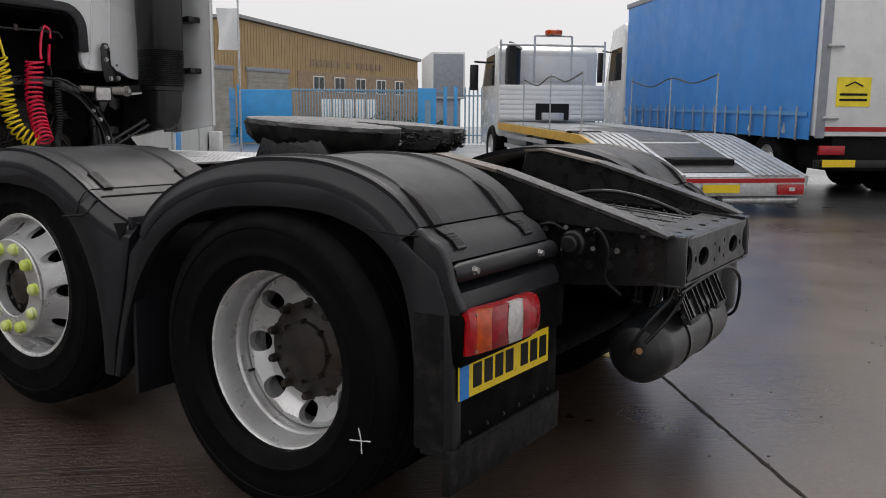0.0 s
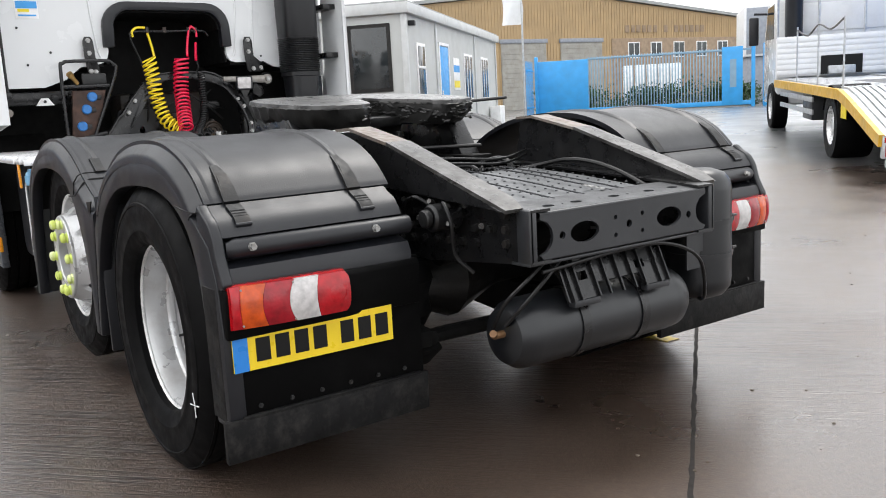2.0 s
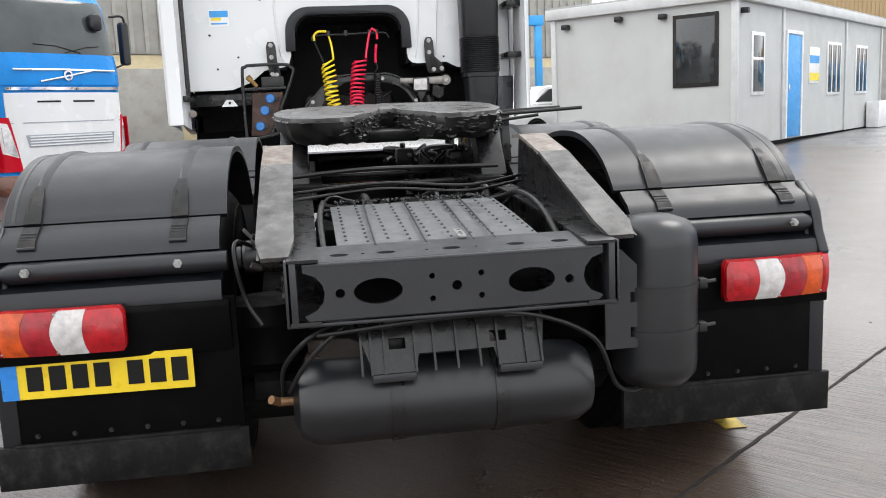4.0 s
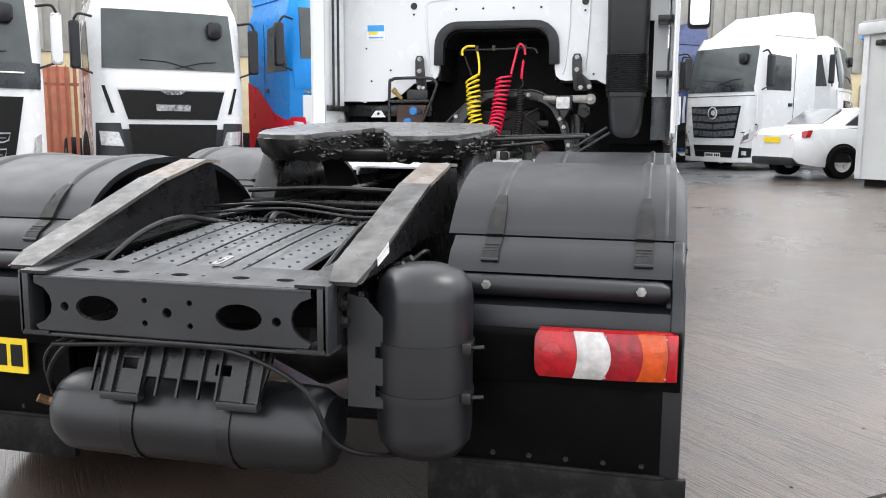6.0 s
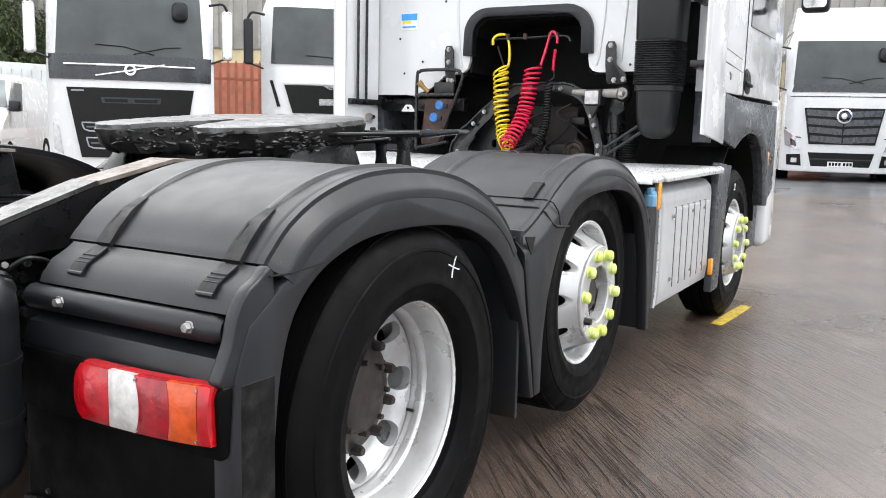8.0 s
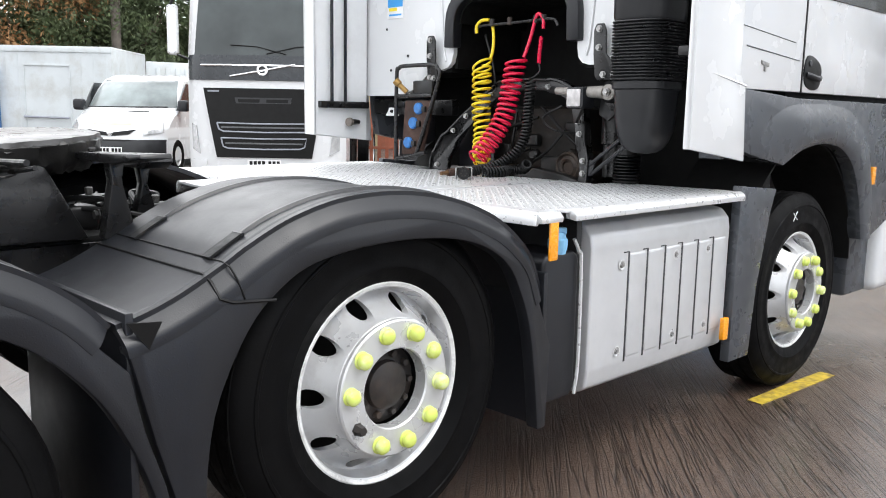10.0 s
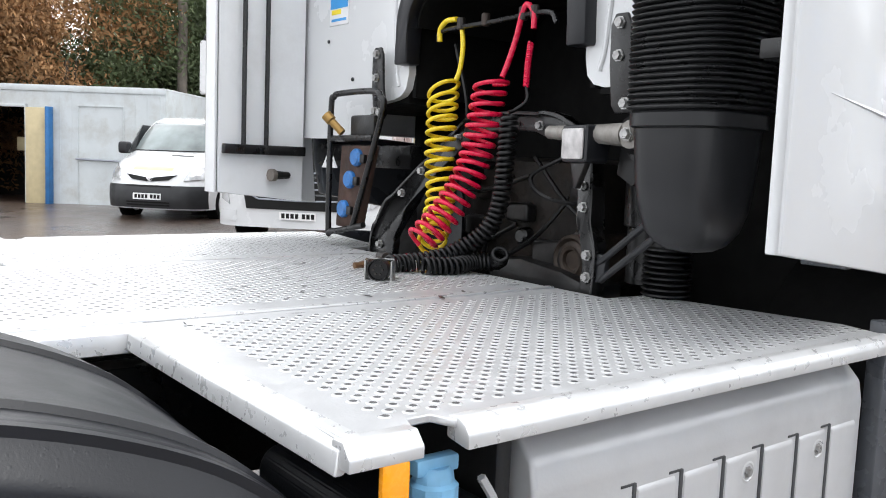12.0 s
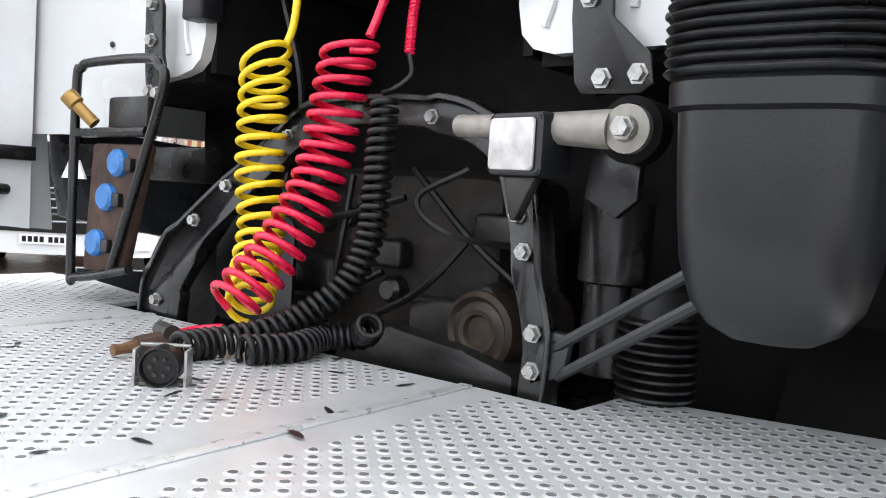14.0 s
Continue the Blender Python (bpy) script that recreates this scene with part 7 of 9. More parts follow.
    for q in ("label", "category"):
        if q in cage:
            del cage[q]
    cage.parent = truck
    cage["label"] = "tube cage round a rusty socket box with blue caps"
    part("cage_tube", tube(bend([(0, -0.60, 1.14), (0, -0.82, 1.10), (0, -0.85, 1.13), (0, -0.85, 1.56), (0, -0.83, 1.61), (0, -0.78, 1.622), (0, -0.56, 1.622), (0, -0.51, 1.60), (0, -0.50, 1.54), (0, -0.64, 1.21), (0, -0.68, 1.12)], 6), 0.0115, 14), BLACK_PAINT, cage, "black bent tube")
    part("cage_bar", tube([(0, -0.85, 1.453), (0, -0.55, 1.458)], 0.012, 8), BLACK_PAINT, cage)
    bx = part("socket_box", prism([(-0.79, 1.43), (-0.57, 1.43), (-0.66, 1.12), (-0.82, 1.12)], "x", -0.045, -0.012, 0.008, 2), RUST, cage, "rusty brown socket box")
    for y, z in ((-0.668, 1.385), (-0.712, 1.302), (-0.752, 1.19)):
        part("socket_cap", lathe([(0, 0.008), (0.026, 0.008), (0.033, 0.0), (0.034, -0.02)], "x", 18, (0, y, z)), CAP_BLUE, bx, "blue socket cap")
        part("cap_hinge", box(-0.02, 0.002, y + 0.03, y + 0.06, z - 0.02, z + 0.012, 0.004), DARK_METAL, bx)
    part("brass_union", tube([(0.005, -0.755, 1.475), (0.03, -0.79, 1.515), (0.032, -0.793, 1.519), (0.045, -0.81, 1.54)], [0.015, 0.015, 0.021, 0.021], 14), BRASS, cage, "brass union")
    part("dark_block", box(-0.03, -0.005, -0.72, -0.56, 1.45, 1.54, 0.01), DARK_METAL, cage)
    part("under_rail", box(-3.42, -3.36, -1.2, -0.5, 1.36, 1.45, 0.01), BLACK_PAINT, truck)


XBM = -3.245
rear_tower()


# ---------------------------------------------------------------- other vehicles
def spot(x, y, yaw):
    return pose(x, y, rise(x, y), 0, 0, yaw)


def plain_wheel(parent, x, y, r, w, s, rim=RIM_SILVER):
    t = part("wheel", lathe([(r * 0.56, y - s * w), (r * 0.94, y - s * w), (r, y - s * w * 0.85), (r, y - s * w * 0.12), (r * 0.94, y), (r * 0.6, y), (r * 0.56, y - s * 0.02)], "y", 28, (x, 0, r), True), RUBBER, parent, "road wheel with a black tyre")
    part("rim", lathe([(0, y - s * 0.05), (r * 0.2, y - s * 0.03), (r * 0.32, y - s * 0.07), (r * 0.5, y - s * 0.06), (r * 0.57, y - s * 0.01), (r * 0.57, y - s * 0.2), (0, y - s * 0.2)], "y", 24, (x, 0, r)), rim, t)


def cabover(at, label, body, style, group="parked lorries", tail="long"):
    """A cab-over lorry seen from its front. Local +x is ahead; the front stands at x = 0."""
    v = thing("lorry", at, label, "lorry", group)
    HW = 1.24
    lean0 = 1.95
    def f(y, z):
        k = 0 if z < lean0 else 0.20 * (z - lean0) ** 1.15
        if z > 3.15:
            k += 0.55 * (z - 3.15)
        lowb = 0.05 * max(0, 0.8 - z)
        return (-k - lowb - 0.06 * (y / HW) ** 2 - 0.26 * abs(y / HW) ** 9, y, z)
    rings = []
    zs = [0.34, 0.5, 0.8, 1.1, 1.5, 1.9, 2.1, 2.4, 2.7, 3.0, 3.15, 3.3, 3.45]
    for z in zs:
        hw = HW if z < 3.0 else HW - 0.35 * (z - 3.0)
        row = [f(hw * (-1 + 2 * i / 20), z) for i in range(21)]
        back = -2.2
        row += [(back, hw, z), (back, -hw, z)]
        rings.append(row)
    b = part("cab", loft(rings), body, v, "cab shell")
    df = [[(-0.75 - 0.9 * t, (1.12 - 0.15 * t) * q, 3.42 + 0.62 * t) for q in (-1, -0.8, 0.8, 1)] + [(-2.3, (1.12 - 0.15 * t), 3.42 + 0.62 * t), (-2.3, -(1.12 - 0.15 * t), 3.42 + 0.62 * t)] for t in (0, 0.3, 0.6, 0.85, 1)]
    part("roof_deflector", loft(df), body, v)
    wb, wt = style.get("screen", (2.12, 3.12))
    part("windscreen", patch(f, [(-1.08, wb), (1.08, wb), (1.03, wt), (-1.03, wt)], 0.022, 0.03, 20, 8), SCREEN, v, "sloping windscreen")
    for s in (1, -1):
        part("side_window", prism([(-0.42, 2.1), (-1.3, 2.1), (-1.25, 2.9), (-0.6, 2.95)], "y", min(s * 1.22, s * 1.248), max(s * 1.22, s * 1.248), 0.004, 1), GLASS_DARK, v)
        part("door_gap", box(-1.42, -1.41, s * 1.243 - 0.004, s * 1.243 + 0.004, 0.95, 3.0), BLACK_INK, v)
        part("door_handle", box(-1.36, -1.22, s * 1.25 - 0.012, s * 1.25 + 0.012, 1.72, 1.8, 0.006), BLACK_PLASTIC, v)
        m = part("mirror_arm", tube(bend([(-0.30, s * 1.18, 3.0), (-0.22, s * 1.38, 3.02), (-0.24, s * 1.46, 2.92)]), 0.022, 8), BLACK_PLASTIC, v)
        part("mirror", prism(round_rect(1.37, 1.53, 2.16, 2.92, 0.05) if s > 0 else round_rect(-1.53, -1.37, 2.16, 2.92, 0.05), "x", -0.36, -0.22, 0.03, 2), style.get("mirror", BLACK_PLASTIC), m, "tall door mirror")
        part("mirror_arm", tube([(-0.3, s * 1.2, 2.1), (-0.28, s * 1.42, 2.18)], 0.018, 6), BLACK_PLASTIC, v)
        part("wheel_arch", prism([(-1.95, 0.45), (-1.95, 0.75)] + arc(-1.4, 0.55, 0.62, 150, 30, 10) + [(-0.85, 0.45)], "y", min(s * 1.1, s * 1.252), max(s * 1.1, s * 1.252), 0.004, 1), UNDERSIDE, v)
        plain_wheel(v, -1.4, s * 1.26, 0.5, 0.3, s)
        part("wiper", tube([(f(0, wb)[0] + 0.03, -0.15 * s + 0.2, wb + 0.02), (f(0, wb + 0.12)[0] + 0.025, 0.30 * s + 0.2, wb + 0.13), (f(0, wb + 0.16)[0] + 0.025, 0.62 * s + 0.12, wb + 0.15)], 0.008, 5), BLACK_INK, v)
    part("screen_mirror", prism(round_rect(0.62, 0.86, 2.72, 3.0, 0.08), "x", -0.18, -0.06, 0.03, 2), BLACK_PLASTIC, v)
    kind = style["kind"]
    if kind == "flap":      # dark shield grille with a long bar, black bumper
        part("grille", patch(f, [(-0.72, 1.36), (0.72, 1.36), (0.86, 1.83), (-0.86, 1.83)], 0.022, 0.03, 20, 4), BLACK_INK, v, "black shield-shaped grille")
        part("emblem", patch(f, [(-0.27, 1.50), (0.27, 1.50), (0.28, 1.605), (-0.28, 1.605)], 0.03, 0.01, 6, 1), CHROME, v, "plain bright maker's bar")
        part("grille_tick", patch(f, [(-0.10, 1.765), (0.10, 1.765), (0.22, 1.83), (-0.22, 1.83)], 0.032, 0.02, 6, 1), CHROME, v, "bright notch above the grille")
        part("grille_edge", patch(f, [(-0.86, 1.845), (0.86, 1.845), (0.88, 1.885), (-0.88, 1.885)], 0.02, 0.02, 12, 1), body, v)
        part("bumper", patch(f, [(-1.22, 0.36), (1.22, 0.36), (1.2, 1.20), (-1.2, 1.20)], 0.020, 0.03, 20, 4), BLACK_PLASTIC, v, "black bumper")
        part("intake", patch(f, [(-0.62, 0.52), (0.62, 0.52), (0.72, 1.28), (-0.72, 1.28)], 0.032, 0.03, 16, 4), BLACK_INK, v)
        for s in (1, -1):
            part("bumper_corner", patch(f, [(s * 0.70, 0.40), (s * 1.22, 0.40), (s * 1.20, 1.30), (s * 0.84, 1.30)], 0.030, 0.03, 8, 4), GREY_PLASTIC, v)
            part("headlamp", patch(f, [(s * 0.80, 0.92), (s * 1.14, 0.94), (s * 1.16, 1.17), (s * 0.88, 1.15)], 0.046, 0.02, 6, 3), HEADLAMP, v, "clear headlamp")
            part("slot", patch(f, [(s * 0.92, 1.46), (s * 0.98, 1.46), (s * 1.10, 1.9), (s * 1.05, 1.9)], 0.01, 0.02, 2, 3), BLACK_INK, v)
    elif kind == "bar":     # dark band under the screen with a slanting bright bar, tall grille
        low = style.get("low", BROW_DARK)
        dz = style.get("drop", 0.0)
        part("brow", patch(f, [(-1.19, 1.78), (1.19, 1.78), (1.20, wb), (-1.20, wb)], 0.022, 0.03, 20, 3), low, v)
        p0 = f(-0.62, 2.02)
        part("bright_bar", tube([(p0[0] + 0.03, -0.95, 2.03 - dz * 0.2), (f(0, 2.03)[0] + 0.03, 0, 2.04 - dz * 0.2), (p0[0] + 0.03, 0.95, 2.03 - dz * 0.2)], 0.018, 6), CHROME, v)
        part("slant_bar", tube([(0.03, -0.5, 1.84), (0.035, 0, 1.93), (0.02, 0.5, 2.03)], 0.016, 6), CHROME, v)
        part("emblem", lathe([(0.055, 0.03), (0.085, 0.03), (0.085, 0.06), (0.055, 0.06)], "x", 20, (0, 0, 1.94), True), CHROME, v, "plain bright ring")
        if style.get("panel"):
            part("front_panel", patch(f, [(-1.08, 0.40), (1.08, 0.40), (1.08, 1.66), (-1.08, 1.66)], 0.022, 0.03, 20, 4), WHITE_PAINT, v)
            part("bright_bar", patch(f, [(-1.06, 1.70), (1.06, 1.70), (1.06, 1.75), (-1.06, 1.75)], 0.03, 0.02, 14, 1), CHROME, v)
            part("panel_groove", patch(f, [(-1.04, 1.17), (1.04, 1.17), (1.04, 1.185), (-1.04, 1.185)], 0.026, 0.006, 10, 1), STRAP_GREY, v)
            for y in (-0.45, 0.2):
                part("vent", patch(f, [(y - 0.14, 1.50), (y + 0.28, 1.50), (y + 0.28, 1.53), (y - 0.14, 1.53)], 0.027, 0.006, 4, 1), BLACK_INK, v)
            lg = part("lower_grille", patch(f, [(-0.80, 0.78), (0.80, 0.78), (0.84, 0.98), (-0.84, 0.98)], 0.028, 0.008, 10, 1), STRAP_GREY, v, "pale slatted lower grille")
            for k in range(4):
                part("slat", patch(f, [(-0.78, 0.80 + 0.046 * k), (0.78, 0.80 + 0.046 * k), (0.78, 0.822 + 0.046 * k), (-0.78, 0.822 + 0.046 * k)], 0.036, 0.01, 10, 1), WHITE_PAINT, lg)
            for s in (1, -1):
                part("red_corner", patch(f, [(s * 0.93, 0.40), (s * 1.236, 0.40), (s * 1.236, 1.27), (s * 1.06, 1.27)], 0.030, 0.03, 8, 4), PAINT_RED, v, "red painted corner")
                part("lamp_edge", patch(f, [(s * 0.98, 0.62), (s * 1.17, 0.70), (s * 1.215, 1.20), (s * 1.09, 1.17)], 0.040, 0.02, 4, 4), WHITE_PAINT, v)
        else:
            part("grille", patch(f, [(-0.74, 0.60), (0.74, 0.60), (0.93, 1.66), (-0.93, 1.66)], 0.022, 0.03, 20, 4), BLACK_INK, v, "tall black grille")
            up = part("upper_slot", patch(f, [(-0.42, 1.43), (0.42, 1.43), (0.44, 1.52), (-0.44, 1.52)], 0.026, 0.02, 8, 1), GREY_PLASTIC, v)
            for q in (1, -1):
                part("slot_gap", patch(f, [(q * 0.05, 1.445), (q * 0.38, 1.445), (q * 0.39, 1.495), (q * 0.05, 1.495)], 0.030, 0.012, 4, 1), BLACK_INK, up)
            part("maker_bar", patch(f, [(-0.86, 1.60), (-0.68, 1.60), (-0.68, 1.625), (-0.86, 1.625)], 0.026, 0.008, 3, 1), STRAP_GREY, v)
            for z0, z1, w in ((1.00, 1.13, 0.72), (0.74, 0.90, 0.66)):
                loop = [(-w, z1), (-w + 0.03, z0 + 0.03), (-w + 0.10, z0), (w - 0.10, z0), (w - 0.03, z0 + 0.03), (w, z1), (-w, z1)]
                slot = part("slat_frame", tube([(f(y, z)[0] + 0.03, y, z) for y, z in loop[:1] + [(-w + 0.015, (z0 + z1) / 2)] + loop[1:3] + [(0, z0 - 0.01)] + loop[3:6] + [(0, z1 - 0.01)] + loop[6:]], 0.012, 6), STRAP_GREY, v, "grey framed grille slot")
                part("slat", patch(f, [(-w + 0.06, (z0 + z1) / 2 - 0.012), (w - 0.06, (z0 + z1) / 2 - 0.012), (w - 0.06, (z0 + z1) / 2 + 0.012), (-w + 0.06, (z0 + z1) / 2 + 0.012)], 0.03, 0.014, 10, 1), COVER_GREY, slot)
        for s in (1, -1):
            part("headlamp", patch(f, [(s * 1.0, 0.64), (s * 1.15, 0.72), (s * 1.16, 1.12), (s * 1.07, 1.08)], 0.05 if style.get("panel") else 0.015, 0.02, 3, 4), HEADLAMP, v, "tall headlamp")
            part("lamp_edge", patch(f, [(s * 0.9, 0.42), (s * 1.18, 0.42), (s * 1.18, 0.56), (s * 0.9, 0.56)], 0.015, 0.02, 4, 1), body, v)
    else:                   # broad slatted grille with a ring
        g = part("grille", patch(f, [(-0.68, 0.94), (0.68, 0.94), (0.82, 1.72), (-0.82, 1.72)], 0.02, 0.03, 20, 4), BLACK_INK, v, "black slatted grille")
        for k in range(4):
            z = 0.985 + 0.185 * k
            w = 0.655 + 0.035 * k
            for q in (1, -1):
                part("slat", patch(f, [(q * 0.015, z - 0.025), (q * w, z + 0.015), (q * (w + 0.02), z + 0.145), (q * 0.015, z + 0.105)], 0.038, 0.02, 8, 1), ARCH_GREY, g)
        e = part("emblem", lathe([(0.125, 0.05), (0.155, 0.05), (0.158, 0.075), (0.125, 0.08)], "x", 28, (0.0, 0, 1.55), True), CHROME, v, "plain bright ring")
        part("emblem_boss", lathe([(0, 0.07), (0.06, 0.062), (0.075, 0.04)], "x", 16, (0, 0, 1.55)), CHROME, e)
        part("bonnet_gap", patch(f, [(-1.12, 1.955), (1.12, 1.955), (1.12, 1.970), (-1.12, 1.970)], 0.004, 0.01, 16, 1), BLACK_INK, v)
        i_ = part("intake", patch(f, [(-0.60, 0.46), (0.60, 0.46), (0.68, 0.76), (-0.68, 0.76)], 0.014, 0.03, 10, 2), BLACK_INK, v, "black lower air intake")
        part("intake_bar", patch(f, [(-0.62, 0.60), (0.62, 0.60), (0.63, 0.63), (-0.63, 0.63)], 0.024, 0.012, 10, 1), GREY_PLASTIC, i_)
        part("brow", patch(f, [(-1.1, 2.06), (1.1, 2.06), (1.06, wb), (-1.06, wb)], 0.022, 0.03, 20, 2), BROW_DARK, v)
        for s in (1, -1):
            lamp = part("headlamp", patch(f, [(s * 0.86, 0.80), (s * 1.16, 0.90), (s * 1.20, 1.26), (s * 0.95, 1.06)], 0.020, 0.02, 6, 4), HEADLAMP, v, "swept headlamp")
            part("lamp_bowl", patch(f, [(s * 0.93, 0.88), (s * 1.05, 0.92), (s * 1.07, 1.06), (s * 0.96, 1.00)], 0.028, 0.012, 4, 3), GLASS_DARK, lamp)
            part("lamp_gap", patch(f, [(s * 0.84, 1.07), (s * 0.94, 1.07), (s * 1.19, 1.275), (s * 1.17, 1.295)], 0.010, 0.012, 6, 1), BLACK_INK, v)
            fog = part("fog_lamp", patch(f, [(s * 0.80, 0.46), (s * 1.10, 0.48), (s * 1.12, 0.70), (s * 0.84, 0.72)], 0.015, 0.03, 4, 2), BLACK_INK, v, "black fog lamp recess")
            part("fog_glass", patch(f, [(s * 0.90, 0.53), (s * 1.02, 0.53), (s * 1.02, 0.63), (s * 0.90, 0.63)], 0.022, 0.01, 3, 2), HEADLAMP, fog)
            part("corner_vane", tube([(f(1.16, 1.30)[0] + 0.05, s * 1.215, 1.32), (f(1.16, 1.6)[0] + 0.06, s * 1.225, 1.62), (f(1.16, 2.0)[0] + 0.05, s * 1.215, 2.0)], 0.032, 8), body, v, "slim corner vane")
        part("sill", patch(f, [(-1.2, 0.36), (1.2, 0.36), (1.2, 0.46), (-1.2, 0.46)], 0.02, 0.03, 12, 1), body, v)
    number_plate(v, lambda y, z: (f(0, z)[0] + 0.02, y, z), -0.26, 0.26, 0.46, 0.57, PLATE_WHITE, False)
    part("chassis", box(-4.7 if tail == "short" else -6.2, -1.2, -0.5, 0.5, 0.6, 0.95, 0.03), UNDERSIDE, v)
    for x in (-4.0,) if tail == "short" else (-4.9, -6.0):
        for s in (1, -1):
            plain_wheel(v, x, s * 1.24, 0.5, 0.3, s)
    return v


cabover(pose(-10.0, -6.72, 0.03, 0, 0, 42), "white lorry cab with a black shield grille, parked in a row", WHITE_PAINT, {"kind": "flap", "screen": (2.18, 3.14)})
cabover(pose(-7.2, -8.5, 0.03, 0, 0, 46), "white lorry cab with a tall black grille and dark brow", WHITE_PAINT, {"kind": "bar", "screen": (2.16, 3.18), "drop": 0.14, "mirror": WHITE_PAINT})
blue_cab = cabover(spot(-12.3, -4.27, 49), "blue lorry cab with red corners and a white front panel", PAINT_BLUE, {"kind": "bar", "low": PAINT_BLUE, "panel": True, "screen": (2.30, 3.22)})
for s in (1, -1):
    part("red_corner", prism([(-2.2, 0.45), (-2.2, 1.95), (-1.7, 1.80), (-1.0, 1.35), (-0.5, 1.22), (-0.16, 1.24), (-0.16, 0.45)], "y", min(s * 1.245, s * 1.256), max(s * 1.245, s * 1.256), 0.003, 1), PAINT_RED, blue_cab, "red painted corner")
    part("wheel_gap", prism(arc(-1.4, 0.5, 0.56, 180, 0, 14), "y", min(s * 1.25, s * 1.262), max(s * 1.25, s * 1.262)), UNDERSIDE, blue_cab)
cabover(pose(-17.6, 0.52, 0.14, 0, 0, 14) @ Matrix.Diagonal((1, 0.93, 0.955, 1)), "white lorry cab with a slatted black grille", WHITE_PAINT, {"kind": "slats", "screen": (2.22, 3.16)}, tail="short")
cabover(pose(-19.2, 2.44, 0.18, 0, 0, -45) @ Matrix.Diagonal((1, 0.93, 0.975, 1)), "white lorry cab with a high roof, turned aside", WHITE_PAINT, {"kind": "slats", "screen": (2.22, 3.16)})
cabover(spot(-23.3, -0.02, -50), "navy blue lorry cab parked behind white ones", PAINT_NAVY, {"kind": "slats", "screen": (2.22, 3.16)})
cabover(spot(-23.6, 6.3, 72), "white lorry cab half hidden behind the site office", WHITE_PAINT, {"kind": "slats", "screen": (2.22, 3.16)})


def blue_post(x, y):
    g = thing("gate_post", spot(x, y, 0), "tall blue painted steel post with a flat cap", "post")
    part("shaft", box(-0.09, 0.09, -0.09, 0.09, 0, 3.1, 0.01), GATE_BLUE, g)
    part("cap", box(-0.12, 0.12, -0.24, 0.14, 3.1, 3.36, 0.015), GATE_BLUE, g)
    part("base_plate", box(-0.16, 0.16, -0.16, 0.16, 0, 0.02, 0.004), GALV, g)


blue_post(-20.0, 6.03)


def van(at):
    v = thing("van", at, "white panel van with dark bumper and striped bonnet", "van")
    HW = 0.95
    def f(y, z):
        pts = [(0.25, 0.02), (0.42, 0.06), (0.62, 0.05), (0.72, 0.0), (0.85, -0.06), (0.98, -0.17), (1.10, -0.38), (1.20, -0.66), (1.26, -0.80), (1.60, -1.18), (1.82, -1.50), (1.91, -1.80), (1.95, -2.3)]
        x = pts[-1][1]
        for (z0, x0), (z1, x1) in zip(pts, pts[1:]):
            if z <= z1:
                x = x0 + (x1 - x0) * max(0, (z - z0)) / (z1 - z0)
                break
        return (x - 0.17 * (y / HW) ** 2 - 0.26 * abs(y / HW) ** 6, y, z)
    rings = []
    for z in (0.25, 0.32, 0.42, 0.52, 0.62, 0.67, 0.72, 0.78, 0.85, 0.91, 0.98, 1.04, 1.10, 1.15, 1.20, 1.26, 1.36, 1.48, 1.60, 1.71, 1.82, 1.87, 1.91, 1.94, 1.95):
        hw = HW if z < 1.2 else HW - 0.20 * (z - 1.2) - 0.9 * max(0, z - 1.82)
        rings.append([f(hw * (-1 + 2 * i / 20), z) for i in range(21)] + [(-4.7, hw, z), (-4.7, -hw, z)])
    part("body", loft(rings), WHITE_PAINT, v)
    part("windscreen", patch(f, [(-0.89, 1.275), (0.89, 1.275), (0.74, 1.83), (-0.74, 1.83)], 0.014, 0.02, 16, 8), PALE_SCREEN, v, "raked windscreen")
    part("wiper", tube([(f(0, 1.27)[0] + 0.02, -0.75, 1.272), (f(0, 1.27)[0] + 0.05, 0.0, 1.275), (f(0, 1.27)[0] - 0.06, 0.8, 1.285)], 0.012, 6), BLACK_INK, v)
    bp = part("bumper", patch(f, [(-0.94, 0.27), (0.94, 0.27), (0.94, 0.67), (-0.94, 0.67)], 0.03, 0.05, 24, 6), GREY_PLASTIC, v, "dark grey bumper")
    for z0, z1, w in ((0.645, 0.672, 0.42), (0.36, 0.385, 0.40), (0.31, 0.335, 0.40)):
        part("bumper_slot", patch(f, [(-w, z0), (w, z0), (w, z1), (-w, z1)], 0.036, 0.012, 10, 1), BLACK_INK, bp)
    for q in (1, -1):
        part("grille", patch(f, [(q * 0.03, 0.735), (q * 0.34, 0.765), (q * 0.47, 0.855), (q * 0.06, 0.80)], 0.016, 0.02, 8, 2), BLACK_INK, v, "black winged grille")
        part("grille_edge", patch(f, [(q * 0.05, 0.802), (q * 0.47, 0.857), (q * 0.475, 0.872), (q * 0.05, 0.822)], 0.020, 0.02, 8, 1), CHROME, v)
    part("emblem", lathe([(0, 0.03), (0.05, 0.025), (0.06, 0.0)], "x", 4, (0.0, 0, 0.79)), CHROME, v, "plain bright lozenge")
    part("decal", patch(f, [(-0.40, 0.93), (0.36, 0.93), (0.38, 1.0), (-0.36, 1.0)], 0.004, 0.006, 10, 3), DECAL_LIME, v, "faded lime stripe")
    part("decal", patch(f, [(-0.36, 1.0), (0.38, 1.0), (0.34, 1.08), (-0.30, 1.08)], 0.004, 0.006, 10, 3), DECAL_BLUE, v, "faded pale blue stripe")
